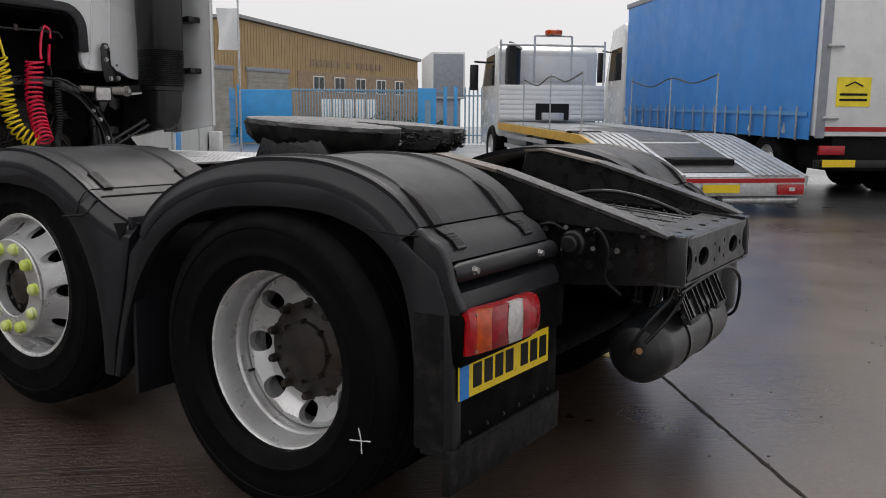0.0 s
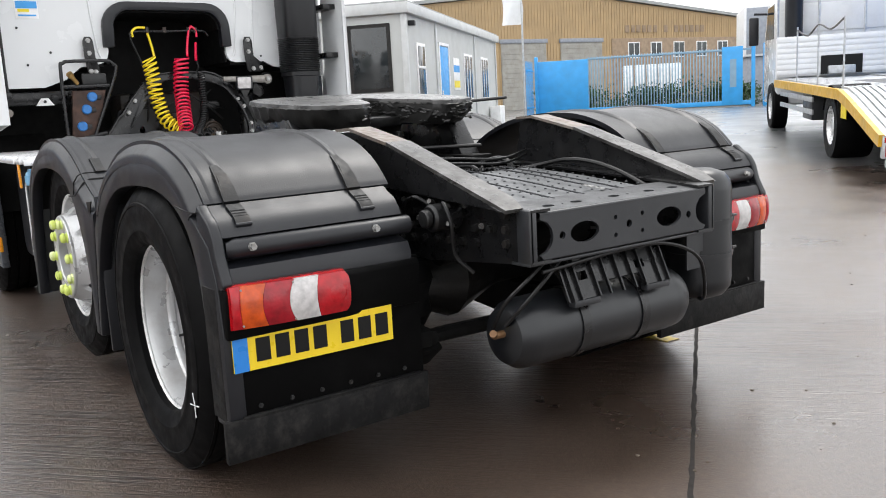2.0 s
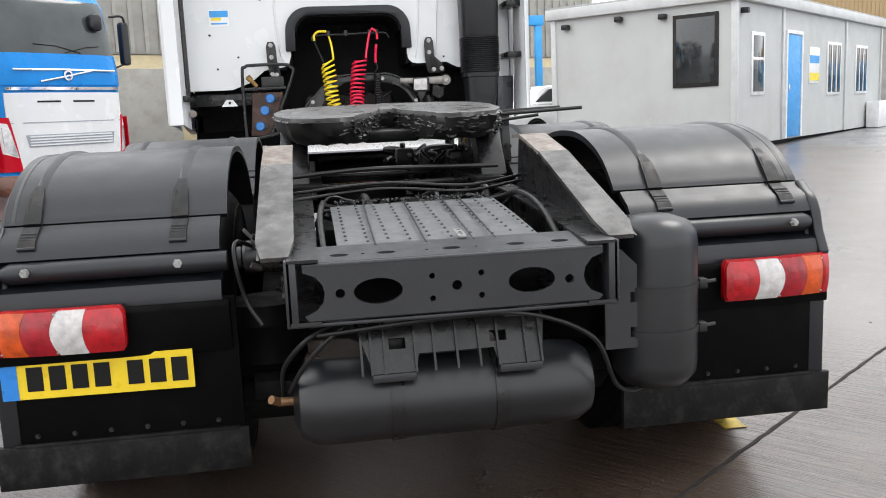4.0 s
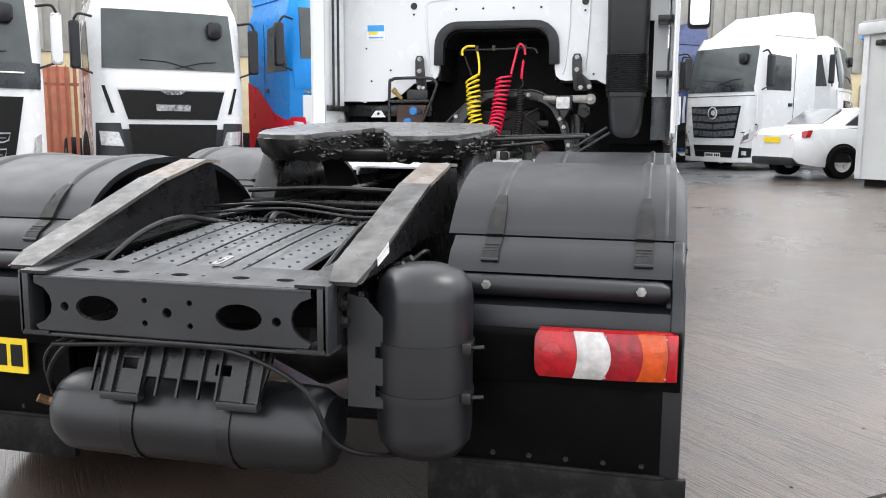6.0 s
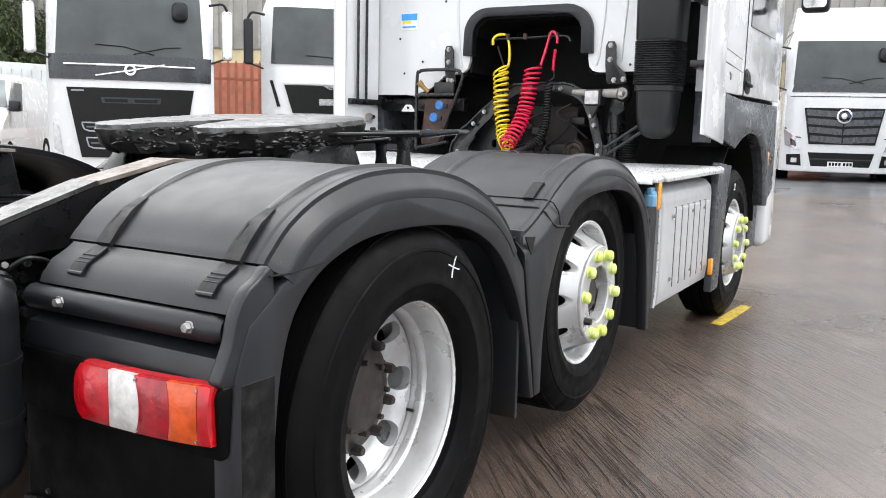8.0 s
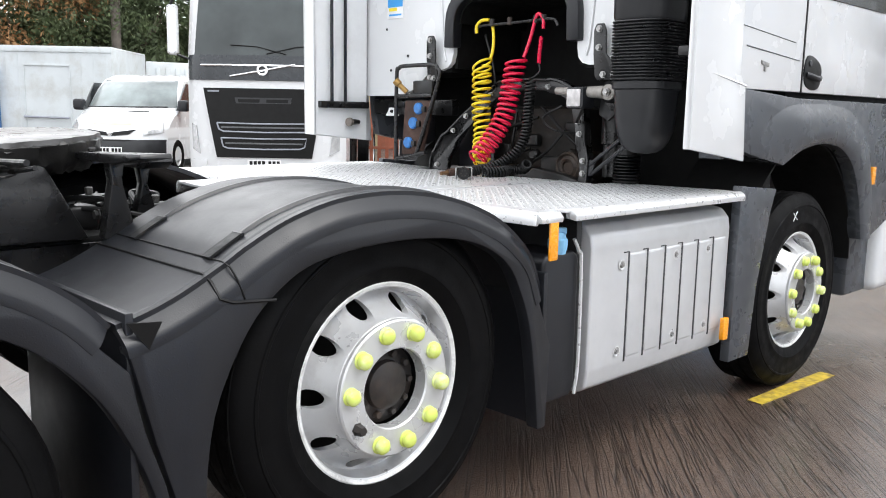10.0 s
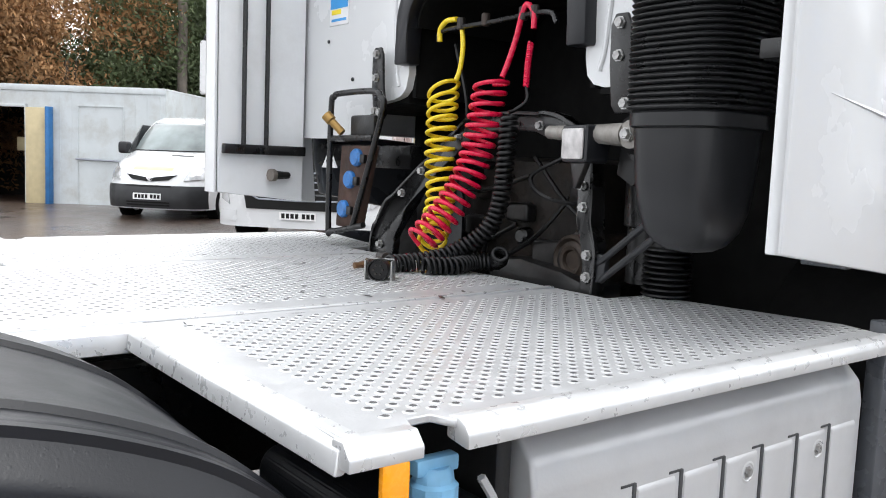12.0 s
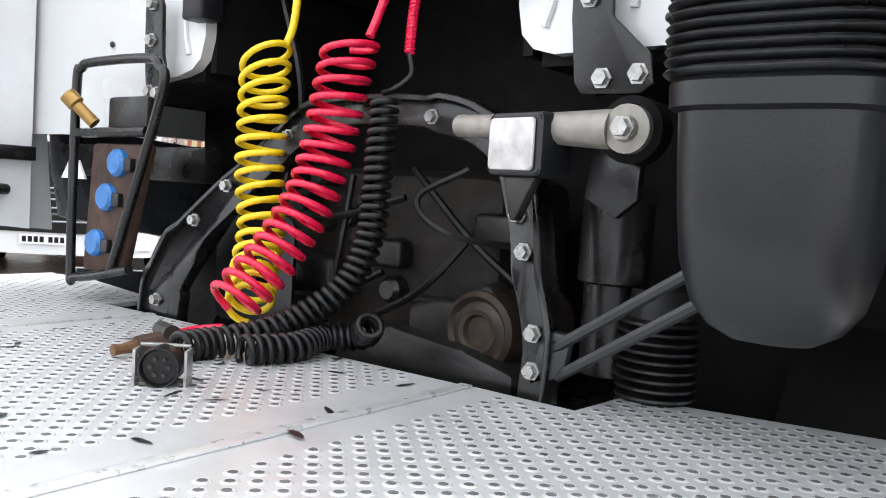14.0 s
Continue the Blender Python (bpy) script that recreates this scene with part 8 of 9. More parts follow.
    part("bonnet_slot", patch(f, [(0.10, 1.185), (0.50, 1.185), (0.50, 1.205), (0.10, 1.205)], 0.010, 0.012, 6, 1), BLACK_INK, v)
    for s in (1, -1):
        part("headlamp", patch(f, [(s * 0.60, 0.76), (s * 0.90, 0.80), (s * 0.86, 1.02), (s * 0.66, 0.94)], 0.035, 0.04, 8, 5), HEADLAMP, v, "clear headlamp")
        part("mirror", box(-1.15, -0.95, s * 1.05 - 0.1, s * 1.05 + 0.1, 1.2, 1.42, 0.05, 3), BLACK_PLASTIC, v)
        part("side_window", prism([(-0.95, 1.22), (-2.0, 1.22), (-2.0, 1.75), (-1.5, 1.75)], "y", min(s * 0.93, s * 0.955), max(s * 0.93, s * 0.955), 0.003, 1), GLASS_DARK, v)
        plain_wheel(v, -0.95, s * 0.96, 0.33, 0.2, s)
        plain_wheel(v, -3.9, s * 0.96, 0.33, 0.2, s)
    number_plate(v, lambda y, z: (f(0, z)[0] + 0.03, y, z), -0.26, 0.26, 0.42, 0.53, PLATE_WHITE, False)
    return v


van(pose(-6.65, -12.9, 0.10, 0, 0, 43))


def coupe(at):
    """A saloon seen from behind. Local +x is ahead; its tail stands at x = 0."""
    v = thing("car", at, "white saloon car with red tail lamps", "car")
    st = [(0.0, 0.70, 0.42, 0.86), (0.12, 0.80, 0.30, 0.98), (0.5, 0.88, 0.24, 1.02), (0.9, 0.91, 0.22, 1.03), (2.0, 0.92, 0.22, 1.0), (3.2, 0.91, 0.22, 0.98), (4.0, 0.88, 0.24, 0.88), (4.45, 0.78, 0.3, 0.74), (4.6, 0.6, 0.36, 0.62)]
    def sec(x, hw, z0, z1):
        return [(x, -hw * 0.92, z0), (x, -hw, z0 + 0.15), (x, -hw, (z0 + z1) / 2 + 0.1), (x, -hw * 0.9, z1 - 0.04), (x, -hw * 0.7, z1), (x, hw * 0.7, z1), (x, hw * 0.9, z1 - 0.04), (x, hw, (z0 + z1) / 2 + 0.1), (x, hw, z0 + 0.15), (x, hw * 0.92, z0)]
    part("body", loft([sec(*q) for q in st]), WHITE_PAINT, v)
    gh = [(0.62, 0.62, 1.0, 1.03), (1.0, 0.66, 1.0, 1.25), (1.5, 0.66, 1.0, 1.40), (2.2, 0.66, 1.0, 1.43), (2.9, 0.66, 1.0, 1.32), (3.5, 0.66, 0.97, 1.0)]
    def gsec(x, hw, z0, z1):
        return [(x, -hw - 0.12, z0), (x, -hw, z1 - 0.03), (x, -hw + 0.08, z1), (x, hw - 0.08, z1), (x, hw, z1 - 0.03), (x, hw + 0.12, z0)]
    part("cabin", loft([gsec(*q) for q in gh]), WHITE_PAINT, v)
    part("rear_window", loft([[(0.70 + a, -0.56 + 0.03 * k, 1.065 + 0.30 * k + e) for a, e in ((0.45 * k - 0.012, 0.014), (0.45 * k + 0.02, -0.02))] + [(0.70 + a, 0.56 - 0.03 * k, 1.065 + 0.30 * k + e) for a, e in ((0.45 * k + 0.02, -0.02), (0.45 * k - 0.012, 0.014))] for k in (0, 0.5, 1)]), REAR_GLASS_SKY, v)
    for s in (1, -1):
        part("side_window", prism([(1.05, 1.04), (3.1, 1.04), (2.75, 1.27), (2.2, 1.36), (1.5, 1.33)], "y", min(s * 0.685, s * 0.765), max(s * 0.685, s * 0.765), 0.004, 1), GLASS_DARK, v)
        part("tail_lamp", loft([[(x, s * (0.56 + 0.27 * k), z) for x, z in ((-0.012 + 0.16 * k, 0.78 + 0.03 * k), (0.05 + 0.2 * k, 0.78 + 0.03 * k), (0.07 + 0.24 * k, 0.86 + 0.09 * k), (0.0 + 0.2 * k, 0.86 + 0.09 * k))] for k in (0, 0.5, 1)]), RED_LENS, v, "red tail lamp")
        part("wheel_arch", prism(arc(0.95, 0.33, 0.37, 180, 0, 16), "y", min(s * 0.90, s * 0.921), max(s * 0.90, s * 0.921)), UNDERSIDE, v)
        plain_wheel(v, 0.95, s * 0.935, 0.33, 0.22, s)
        plain_wheel(v, 3.75, s * 0.925, 0.33, 0.22, s)
    part("diffuser", box(-0.02, 0.3, -0.66, 0.66, 0.26, 0.42, 0.03), BLACK_PLASTIC, v)
    number_plate(v, lambda y, z: (-0.015, y, z), -0.26, 0.26, 0.70, 0.81, PLATE_YELLOW, False)
    return v


coupe(pose(-15.6, 3.38, 0.34, 0, 0, 118))


def flatbed(at):
    """A recovery lorry seen from behind. Local +x is ahead; its tail stands at x = 0."""
    v = thing("recovery_lorry", at, "white recovery lorry with a galvanised sloping bed and yellow edge", "lorry")
    top = [(0.0, 0.55), (0.15, 0.58), (1.7, 0.92), (2.2, 1.0), (7.9, 1.03)]
    b = part("bed", sheet(top, "y", -1.22, 1.22, -0.06), GALV, v, "galvanised bed floor")
    for s in (1, -1):
        for k in range(7):
            y = s * (0.52 + 0.095 * k)
            part("tread_rib", sheet([(x, z + 0.004) for x, z in top], "y", y - 0.03, y + 0.03, 0.022), GALV, b)
        part("bed_edge", sheet([(x, z + 0.01) for x, z in top], "y", min(s * 1.20, s * 1.26), max(s * 1.20, s * 1.26), -0.14), TRUCK_YELLOW if s > 0 else GALV, v, "yellow bed edge")
    for line in ([(0.18, 0.5866), (1.62, 0.9025)], [(1.76, 0.93), (2.2, 1.0), (3.3, 1.006)], [(3.45, 1.007), (5.4, 1.017)]):
        part("rubber_mat", sheet([(x, z + 0.003) for x, z in line], "y", -0.47, 0.47, 0.006), BED_MAT, b, "dark grey wet bed panel")
    part("tail_beam", box(0.0, 0.08, -1.22, 1.22, 0.29, 0.54, 0.01), GALV, v)
    part("red_strip", box(-0.01, 0.0, -1.2, 1.2, 0.47, 0.53), RED_DARK, v)
    part("bumper_bar", tube([(0.1, -1.15, 0.23), (0.1, 1.15, 0.23)], 0.055, 12), GALV, v)
    part("tow_hook", box(-0.02, 0.06, -0.04, 0.04, 0.12, 0.3, 0.01), DARK_METAL, v)
    for s in (1, -1):
        part("tail_lamp", box(-0.03, 0.0, s * 1.0 - 0.19, s * 1.0 + 0.19, 0.31, 0.45, 0.01), RED_LENS, v, "red and clear tail lamp")
        part("lens", box(-0.036, -0.03, s * 1.0 - 0.05, s * 1.0 + 0.03, 0.36, 0.41), CLEAR_LENS, v)
        for k, (z0, z1) in enumerate(((0.55, 0.63), (0.75, 0.83))):
            part("side_guard", box(4.2, 7.4, s * 1.2 - 0.015, s * 1.2 + 0.015, z0, z1, 0.004), GALV, v)
        plain_wheel(v, 2.8, s * 1.22, 0.48, 0.5, s, RIM_SILVER)
        plain_wheel(v, 8.9, s * 1.2, 0.48, 0.3, s)
        for x in (2.5, 4.3, 6.2):
            part("stake", tube([(x, s * 1.12, 0.98), (x, s * 1.12, 1.98)], 0.015, 6), GALV, v)
        part("chain", tube(bend([(2.5, s * 1.12, 1.96), (3.4, s * 1.12, 1.84), (4.3, s * 1.12, 1.94), (5.2, s * 1.12, 1.80), (6.2, s * 1.12, 1.92)]), 0.014, 5), DARK_METAL, v)
    number_plate(v, lambda y, z: (-0.02, y, z), 0.26, -0.26, 0.34, 0.45, PLATE_YELLOW, True, -0.012)
    part("chassis", box(0.5, 9.8, -0.45, 0.45, 0.45, 0.75, 0.02), UNDERSIDE, v)
    for s in (1, -1):
        part("rear_mudguard", sheet(arc(2.8, 0.48, 0.56, 160, 20, 12), "y", min(s * 0.72, s * 1.22), max(s * 0.72, s * 1.22), 0.012), UNDERSIDE, v)
        part("tool_locker", box(4.4, 5.2, min(s * 0.75, s * 1.18), max(s * 0.75, s * 1.18), 0.45, 0.95, 0.02), GREY_PLASTIC, v, "dark side locker")
        part("side_sign", box(1.9, 2.2, s * 1.2 - 0.006, s * 1.2 + 0.006, 0.62, 0.86, 0.003), SIGN_YELLOW, v, "small yellow sign")
    # headboard, rack and cab
    hb = part("headboard", box(8.05, 8.15, -1.2, 1.2, 1.08, 1.86, 0.01), WHITE_DULL, v, "white slatted headboard")
    for k in range(7):
        part("slat", box(8.035, 8.05, -1.19, 1.19, 1.12 + 0.105 * k, 1.205 + 0.105 * k, 0.004), WHITE_DULL, hb)
    part("winch_gap", box(8.02, 8.04, -0.38, 0.38, 1.1, 1.46), BLACK_INK, hb)
    part("winch", box(7.95, 8.05, -0.25, 0.25, 1.1, 1.26, 0.02), GALV, hb)
    for y in (-1.18, -0.42, 0.42, 1.18):
        part("rack_post", tube([(8.1, y, 1.8), (8.1, y, 2.82 if abs(y) > 1 else 2.92)], 0.024, 8), GALV, hb)
    part("rack_bar", tube([(8.1, -1.18, 2.72), (8.1, 1.18, 2.72)], 0.025, 8), GALV, hb)
    part("rack_bar", tube([(8.1, -0.42, 2.92), (8.1, 0.42, 2.92)], 0.022, 8), GALV, hb)
    part("beacon", lathe([(0, 3.06), (0.16, 3.05), (0.19, 3.03), (0.19, 2.95), (0.16, 2.94), (0, 2.94)], "z", 18, (8.1, 0, 0)), AMBER_LENS, hb, "amber beacon")
    part("intake_pipe", tube([(8.3, 0.85, 1.1), (8.3, 0.85, 2.62), (8.26, 0.80, 2.72)], 0.17, 14), BLACK_PLASTIC, v, "black intake pipe")
    part("cab", prism([(8.5, 0.5), (8.45, 2.6), (8.7, 2.75), (9.7, 2.7), (10.25, 1.85), (10.3, 0.5)], "y", -1.15, 1.15, 0.06, 3), WHITE_PAINT, v, "white cab")
    part("rear_panel", box(8.44, 8.46, -0.9, 0.9, 1.95, 2.5, 0.004), WHITE_DULL, v)
    for s in (1, -1):
        part("mirror", box(9.8, 9.92, s * 1.42 - 0.1, s * 1.42 + 0.1, 1.75, 2.35, 0.03, 2), BLACK_PLASTIC, v, "black door mirror")
        part("mirror_arm", tube([(9.8, s * 1.15, 2.4), (9.85, s * 1.42, 2.42)], 0.025, 6), BLACK_PLASTIC, v)
        part("side_window", prism([(8.8, 1.85), (10.0, 1.85), (9.65, 2.5), (8.8, 2.55)], "y", min(s * 1.14, s * 1.156), max(s * 1.14, s * 1.156), 0.003, 1), GLASS_DARK, v)
    return v


flatbed(pose(-1.14, 8.33, 0.056, 0, -1.7, 131.8))


def curtain_lorry(at):
    """A box lorry with blue side curtains. Local +x is ahead; its tail stands at x = 0."""
    v = thing("curtain_lorry", at, "lorry with blue side curtains and white rear doors", "lorry")
    L = 9.6
    part("load_body", box(0.06, L, -1.22, 1.22, 0.98, 3.90, 0.02), WHITE_DULL, v, "white load body")
    for s in (1, -1):
        bm = bmesh.new()
        nx, nz = 96, 14
        rows = []
        for j in range(nz + 1):
            z = 0.92 + (3.80 - 0.92) * j / nz
            row = []
            for i in range(nx + 1):
                x = 0.12 + (L - 0.2) * i / nx
                k = max(0, 1 - (z - 0.92) / 0.9)
                row.append(bm.verts.new((x, s * (1.245 + 0.012 * math.sin(x * 5.1) * (0.3 + k) + 0.02 * k * math.sin(x * 9.7 + 1)), z)))
            rows.append(row)
        for a, b2 in zip(rows, rows[1:]):
            for i in range(nx):
                bm.faces.new((a[i], a[i + 1], b2[i + 1], b2[i]))
        got = bmesh.ops.extrude_face_region(bm, geom=bm.faces[:])
        bmesh.ops.translate(bm, vec=(0, -s * 0.012, 0), verts=[g for g in got["geom"] if isinstance(g, bmesh.types.BMVert)])
        cu = part("curtain", bm, CURTAIN_BLUE, v, "blue curtain side")
        part("hem_band", box(0.2, L - 0.1, s * 1.272 - 0.004, s * 1.272 + 0.004, 1.28, 1.34), CURTAIN_PALE, cu)
        for k in range(17):
            x = 0.5 + 0.53 * k
            part("buckle_strap", box(x - 0.025, x + 0.025, s * 1.282 - 0.006, s * 1.282 + 0.006, 0.90, 1.42, 0.003), STRAP_GREY, cu)
        part("roof_rail", box(0.05, L, s * 1.24 - 0.03, s * 1.24 + 0.03, 3.80, 3.92, 0.01), STRAP_GREY, v)
        for x in (1.6, 2.7, 8.2):
            plain_wheel(v, x, s * 1.2, 0.5, 0.5, s)
    part("rear_door", box(0.0, 0.06, -1.24, -0.004, 0.98, 3.90, 0.01), WHITE_DULL, v, "white rear door")
    d = part("rear_door", box(0.0, 0.06, 0.004, 1.24, 0.98, 3.90, 0.01), WHITE_DULL, v, "white rear door")
    for y in (-1.16, 1.16):
        part("door_post", box(-0.02, 0.03, y - 0.07, y + 0.07, 0.95, 3.92, 0.01), STRAP_GREY, d)
        for z in (1.25, 2.3, 3.4):
            part("hinge", tube([(-0.05, y, z), (-0.05, y - 0.25 * (1 if y > 0 else -1), z)], 0.025, 8), GALV, d)
    sg = part("warning_sign", box(-0.012, -0.002, 0.42, 0.95, 1.42, 1.85), SIGN_YELLOW, d, "yellow warning sign")
    for z in (1.5, 1.58):
        part("sign_bar", box(-0.016, -0.012, 0.47, 0.90, z, z + 0.035), BLACK_INK, sg)
    part("sign_drawing", tube([(-0.016, 0.55, 1.72), (-0.016, 0.68, 1.78), (-0.016, 0.82, 1.72)], 0.012, 5), BLACK_INK, sg)
    part("red_strip", box(-0.01, 0.0, -1.2, 1.2, 1.05, 1.12), RED_DARK, v)
    part("under_run", box(0.05, 0.15, -1.15, 1.15, 0.5, 0.62, 0.01), DARK_METAL, v)
    part("chassis", box(0.1, 11.0, -0.9, 0.9, 0.45, 0.98, 0.02), UNDERSIDE, v)
    for s in (1, -1):
        part("tail_lamp", box(-0.02, 0.04, s * 0.95 - 0.2, s * 0.95 + 0.2, 0.70, 0.84, 0.01), RED_LENS, v, "red tail lamp")
        part("mirror", box(10.9, 11.05, s * 1.5 - 0.1, s * 1.5 + 0.1, 2.0, 2.8, 0.03, 2), BLACK_PLASTIC, v)
        part("mirror_arm", tube([(11.0, s * 1.2, 2.8), (10.98, s * 1.48, 2.85)], 0.02, 6), BLACK_PLASTIC, v)
        part("side_window", prism([(9.95, 2.05), (11.1, 2.05), (10.9, 2.85), (9.95, 2.9)], "y", min(s * 1.235, s * 1.252), max(s * 1.235, s * 1.252), 0.003, 1), GLASS_DARK, v)
    number_plate(v, lambda y, z: (-0.02, y, z), 1.1, 0.58, 0.52, 0.63, PLATE_YELLOW, False, -0.012)
    part("cab", prism([(9.75, 0.5), (9.7, 3.3), (9.95, 3.5), (10.9, 3.4), (11.5, 2.0), (11.55, 0.5)], "y", -1.24, 1.24, 0.06, 3), WHITE_PAINT, v, "white cab")
    return v


curtain_lorry(pose(0.55, 11.45, 0.15, 0, -1.5, 128))


# ---------------------------------------------------------------- buildings and yard edge
def site_office(at):
    """Local +x runs along the long side, away from the near corner; local +y runs along the end wall."""
    v = thing("site_office", at, "grey portable site office with blue door", "office")
    L, W, H = 10.2, 3.7, 2.62
    part("wall", prism(round_rect(0, L, 0, W, 0.03, 2), "z", 0.12, H, 0.004, 1), OFFICE_GREY, v, "grey panelled walls")
    part("plinth", box(0.1, L - 0.1, 0.1, W - 0.1, -0.4, 0.14), UNDERSIDE, v)
    part("roof_edge", box(-0.10, L + 0.1, -0.10, W + 0.10, H, H + 0.20, 0.015), OFFICE_TRIM, v, "pale roof edge")
    part("roof", box(-0.06, L + 0.06, -0.06, W + 0.06, H + 0.2, H + 0.24, 0.01), ROOF_GREY, v)
    for x in (2.35, 6.7, 9.98):
        part("pilaster", box(x, x + 0.10, -0.035, 0.0, 0.12, H, 0.006), OFFICE_TRIM, v)
    for x, y in ((-0.02, -0.02), (-0.02, W - 0.08)):
        part("corner_post", box(x - 0.012, x + 0.09, y - 0.012, y + 0.10, 0.12, H, 0.01), OFFICE_TRIM, v)
    def window(x0, x1, z0, z1, bars, frame_mat=FRAME_WHITE, wall="x"):
        g = box(x0, x1, -0.022, 0.0, z0, z1, 0.004)
        w = part("window", g, frame_mat, v, "framed window")
        n = len(bars)
        for a, b2 in bars:
            part("pane", box(x0 + a, x0 + b2, -0.028, -0.01, z0 + 0.06, z1 - 0.06, 0.002), GLASS_DARK, w)
        return w
    w = window(0.72, 1.38, 1.0, 2.12, [(0.07, 0.59)])
    part("transom", box(0.76, 1.34, -0.034, -0.02, 1.62, 1.67, 0.003), FRAME_WHITE, w)
    d = part("door", box(2.62, 3.46, -0.03, 0.0, 0.15, 2.15, 0.006), SIGN_BLUE, v, "bright blue door")
    part("door_frame", prism([(2.54, 0.14), (2.54, 2.23), (3.54, 2.23), (3.54, 0.14), (3.47, 0.14), (3.47, 2.16), (2.61, 2.16), (2.61, 0.14)], "y", -0.045, 0.0, 0.004, 1), FRAME_WHITE, v)
    part("door_handle", box(2.68, 2.71, -0.06, -0.03, 1.05, 1.18, 0.004), CHROME, d)
    sg = part("notice", box(4.05, 4.75, -0.014, 0.0, 1.2, 1.95, 0.002), FRAME_WHITE, v, "white notice with blue and yellow bands")
    part("notice_band", box(4.08, 4.72, -0.018, -0.014, 1.62, 1.78), SIGN_BLUE, sg)
    part("notice_band", box(4.08, 4.72, -0.018, -0.014, 1.26, 1.42), SIGN_YELLOW, sg)
    for x0 in (5.3, 7.6):
        w = window(x0, x0 + 1.05, 0.95, 2.1, [(0.07, 0.30), (0.40, 0.64), (0.75, 0.98)])
    # end wall, on the plane x = 0
    g = part("window", box(-0.022, 0.0, 0.30, 1.15, 1.18, 2.46, 0.004), INTERIOR_DARK, v, "dark framed end window")
    part("pane", box(-0.028, -0.015, 0.37, 1.08, 1.25, 2.39, 0.002), GLASS_DARK, g)
    part("panel_joint", box(-0.004, 0.0, 1.6, 1.606, 0.14, 0.7), OFFICE_TRIM, v)
    for y, z in ((1.32, 2.46), (2.2, 2.5), (3.35, 2.46)):
        l = part("wall_lamp", box(-0.14, 0.0, y - 0.07, y + 0.07, z - 0.05, z + 0.05, 0.02), BLACK_PLASTIC, v, "small dark floodlight")
    part("camera_box", box(0.18, 0.3, -0.14, 0.0, 2.4, 2.5, 0.02), BLACK_PLASTIC, v)
    ac = part("air_conditioner", box(8.6, 9.4, -0.34, -0.04, 0.1, 0.75, 0.02), FRAME_WHITE, v, "white air conditioner box")
    return v


# local +x along (-0.66, 0.75), local +y along (-0.75, -0.66)
OFFICE_YAW = 131.5
site_office(pose(-10.95, 7.05, 0.32, 0, 0, OFFICE_YAW))


def yard_gate():
    a, b = Vector((-18.0, 28.7)), Vector((-24.8, 22.6))
    yaw = math.degrees(math.atan2((b - a).y, (b - a).x))
    v = thing("yard_gate", spot(a.x, a.y, yaw), "blue steel sliding yard gate with upright bars", "gate")
    L, H = (b - a).length, 2.35
    part("bottom_rail", box(0.4, L - 0.1, -0.05, 0.05, 0.08, 0.26, 0.01), GATE_BLUE, v)
    part("top_rail", box(0.4, L - 2.1, -0.04, 0.04, H - 0.12, H - 0.04, 0.01), GATE_GREY, v)
    part("gate_panel", box(L - 2.15, L - 0.05, -0.06, 0.06, 0.1, H - 0.08, 0.02), GATE_BLUE, v, "solid bright blue gate panel")
    part("gate_panel", box(0.85, 1.65, -0.06, 0.06, 0.1, H + 0.05, 0.02), GATE_BLUE, v, "solid bright blue gate panel")
    part("panel_bar", box(1.1, 1.35, 0.06, 0.07, 0.8, 1.9), GATE_GREY, v)
    for x in (0.0, 0.45, L):
        part("gate_post", box(x - 0.07, x + 0.07, -0.09, 0.09, 0, H + 0.12, 0.01), GATE_BLUE, v)
    n = 44
    base = None
    for k in range(n):
        x = 1.78 + (L - 2.1 - 1.85) * k / (n - 1)
        if base is None:
            base = part("pale", box(-0.022, 0.022, -0.012, 0.012, 0.26, H, 0.004), GATE_GREY, v, at=pose(x, 0, 0))
        else:
            o = base.copy()
            scene.collection.objects.link(o)
            o.matrix_basis = pose(x, 0, 0)
    return v


yard_gate()


def palisade(x0, y0, x1, y1, h, n, material, name="palisade_fence", label="grey steel palisade fence"):
    a, b = Vector((x0, y0)), Vector((x1, y1))
    yaw = math.degrees(math.atan2((b - a).y, (b - a).x))
    v = thing(name, spot(x0, y0, yaw), label, "fence")
    L = (b - a).length
    for z in (0.4, h - 0.4):
        part("rail", box(0, L, -0.03, 0.0, z - 0.03, z + 0.03, 0.004), material, v)
    base = None
    for k in range(n):
        x = L * (k + 0.5) / n
        if base is None:
            base = part("pale", prism([(-0.035, 0.05), (0.035, 0.05), (0.035, h - 0.1), (0, h), (-0.035, h - 0.1)], "y", 0.0, 0.012), material, v, at=pose(x, 0, 0))
        else:
            o = base.copy()
            scene.collection.objects.link(o)
            o.matrix_basis = pose(x, 0, 0)
    return v


palisade(-17.8, 29.0, -11.5, 32.5, 2.5, 40, GATE_GREY)
palisade(-24.0, 21.3, -24.8, 22.4, 2.3, 8, GATE_BLUE, label="blue steel palisade fence beside the office")
palisade(-13.5, -9.5, -9.5, -13.0, 2.3, 32, SHUTTER_RED, label="rusty red palisade fence behind the lorries")


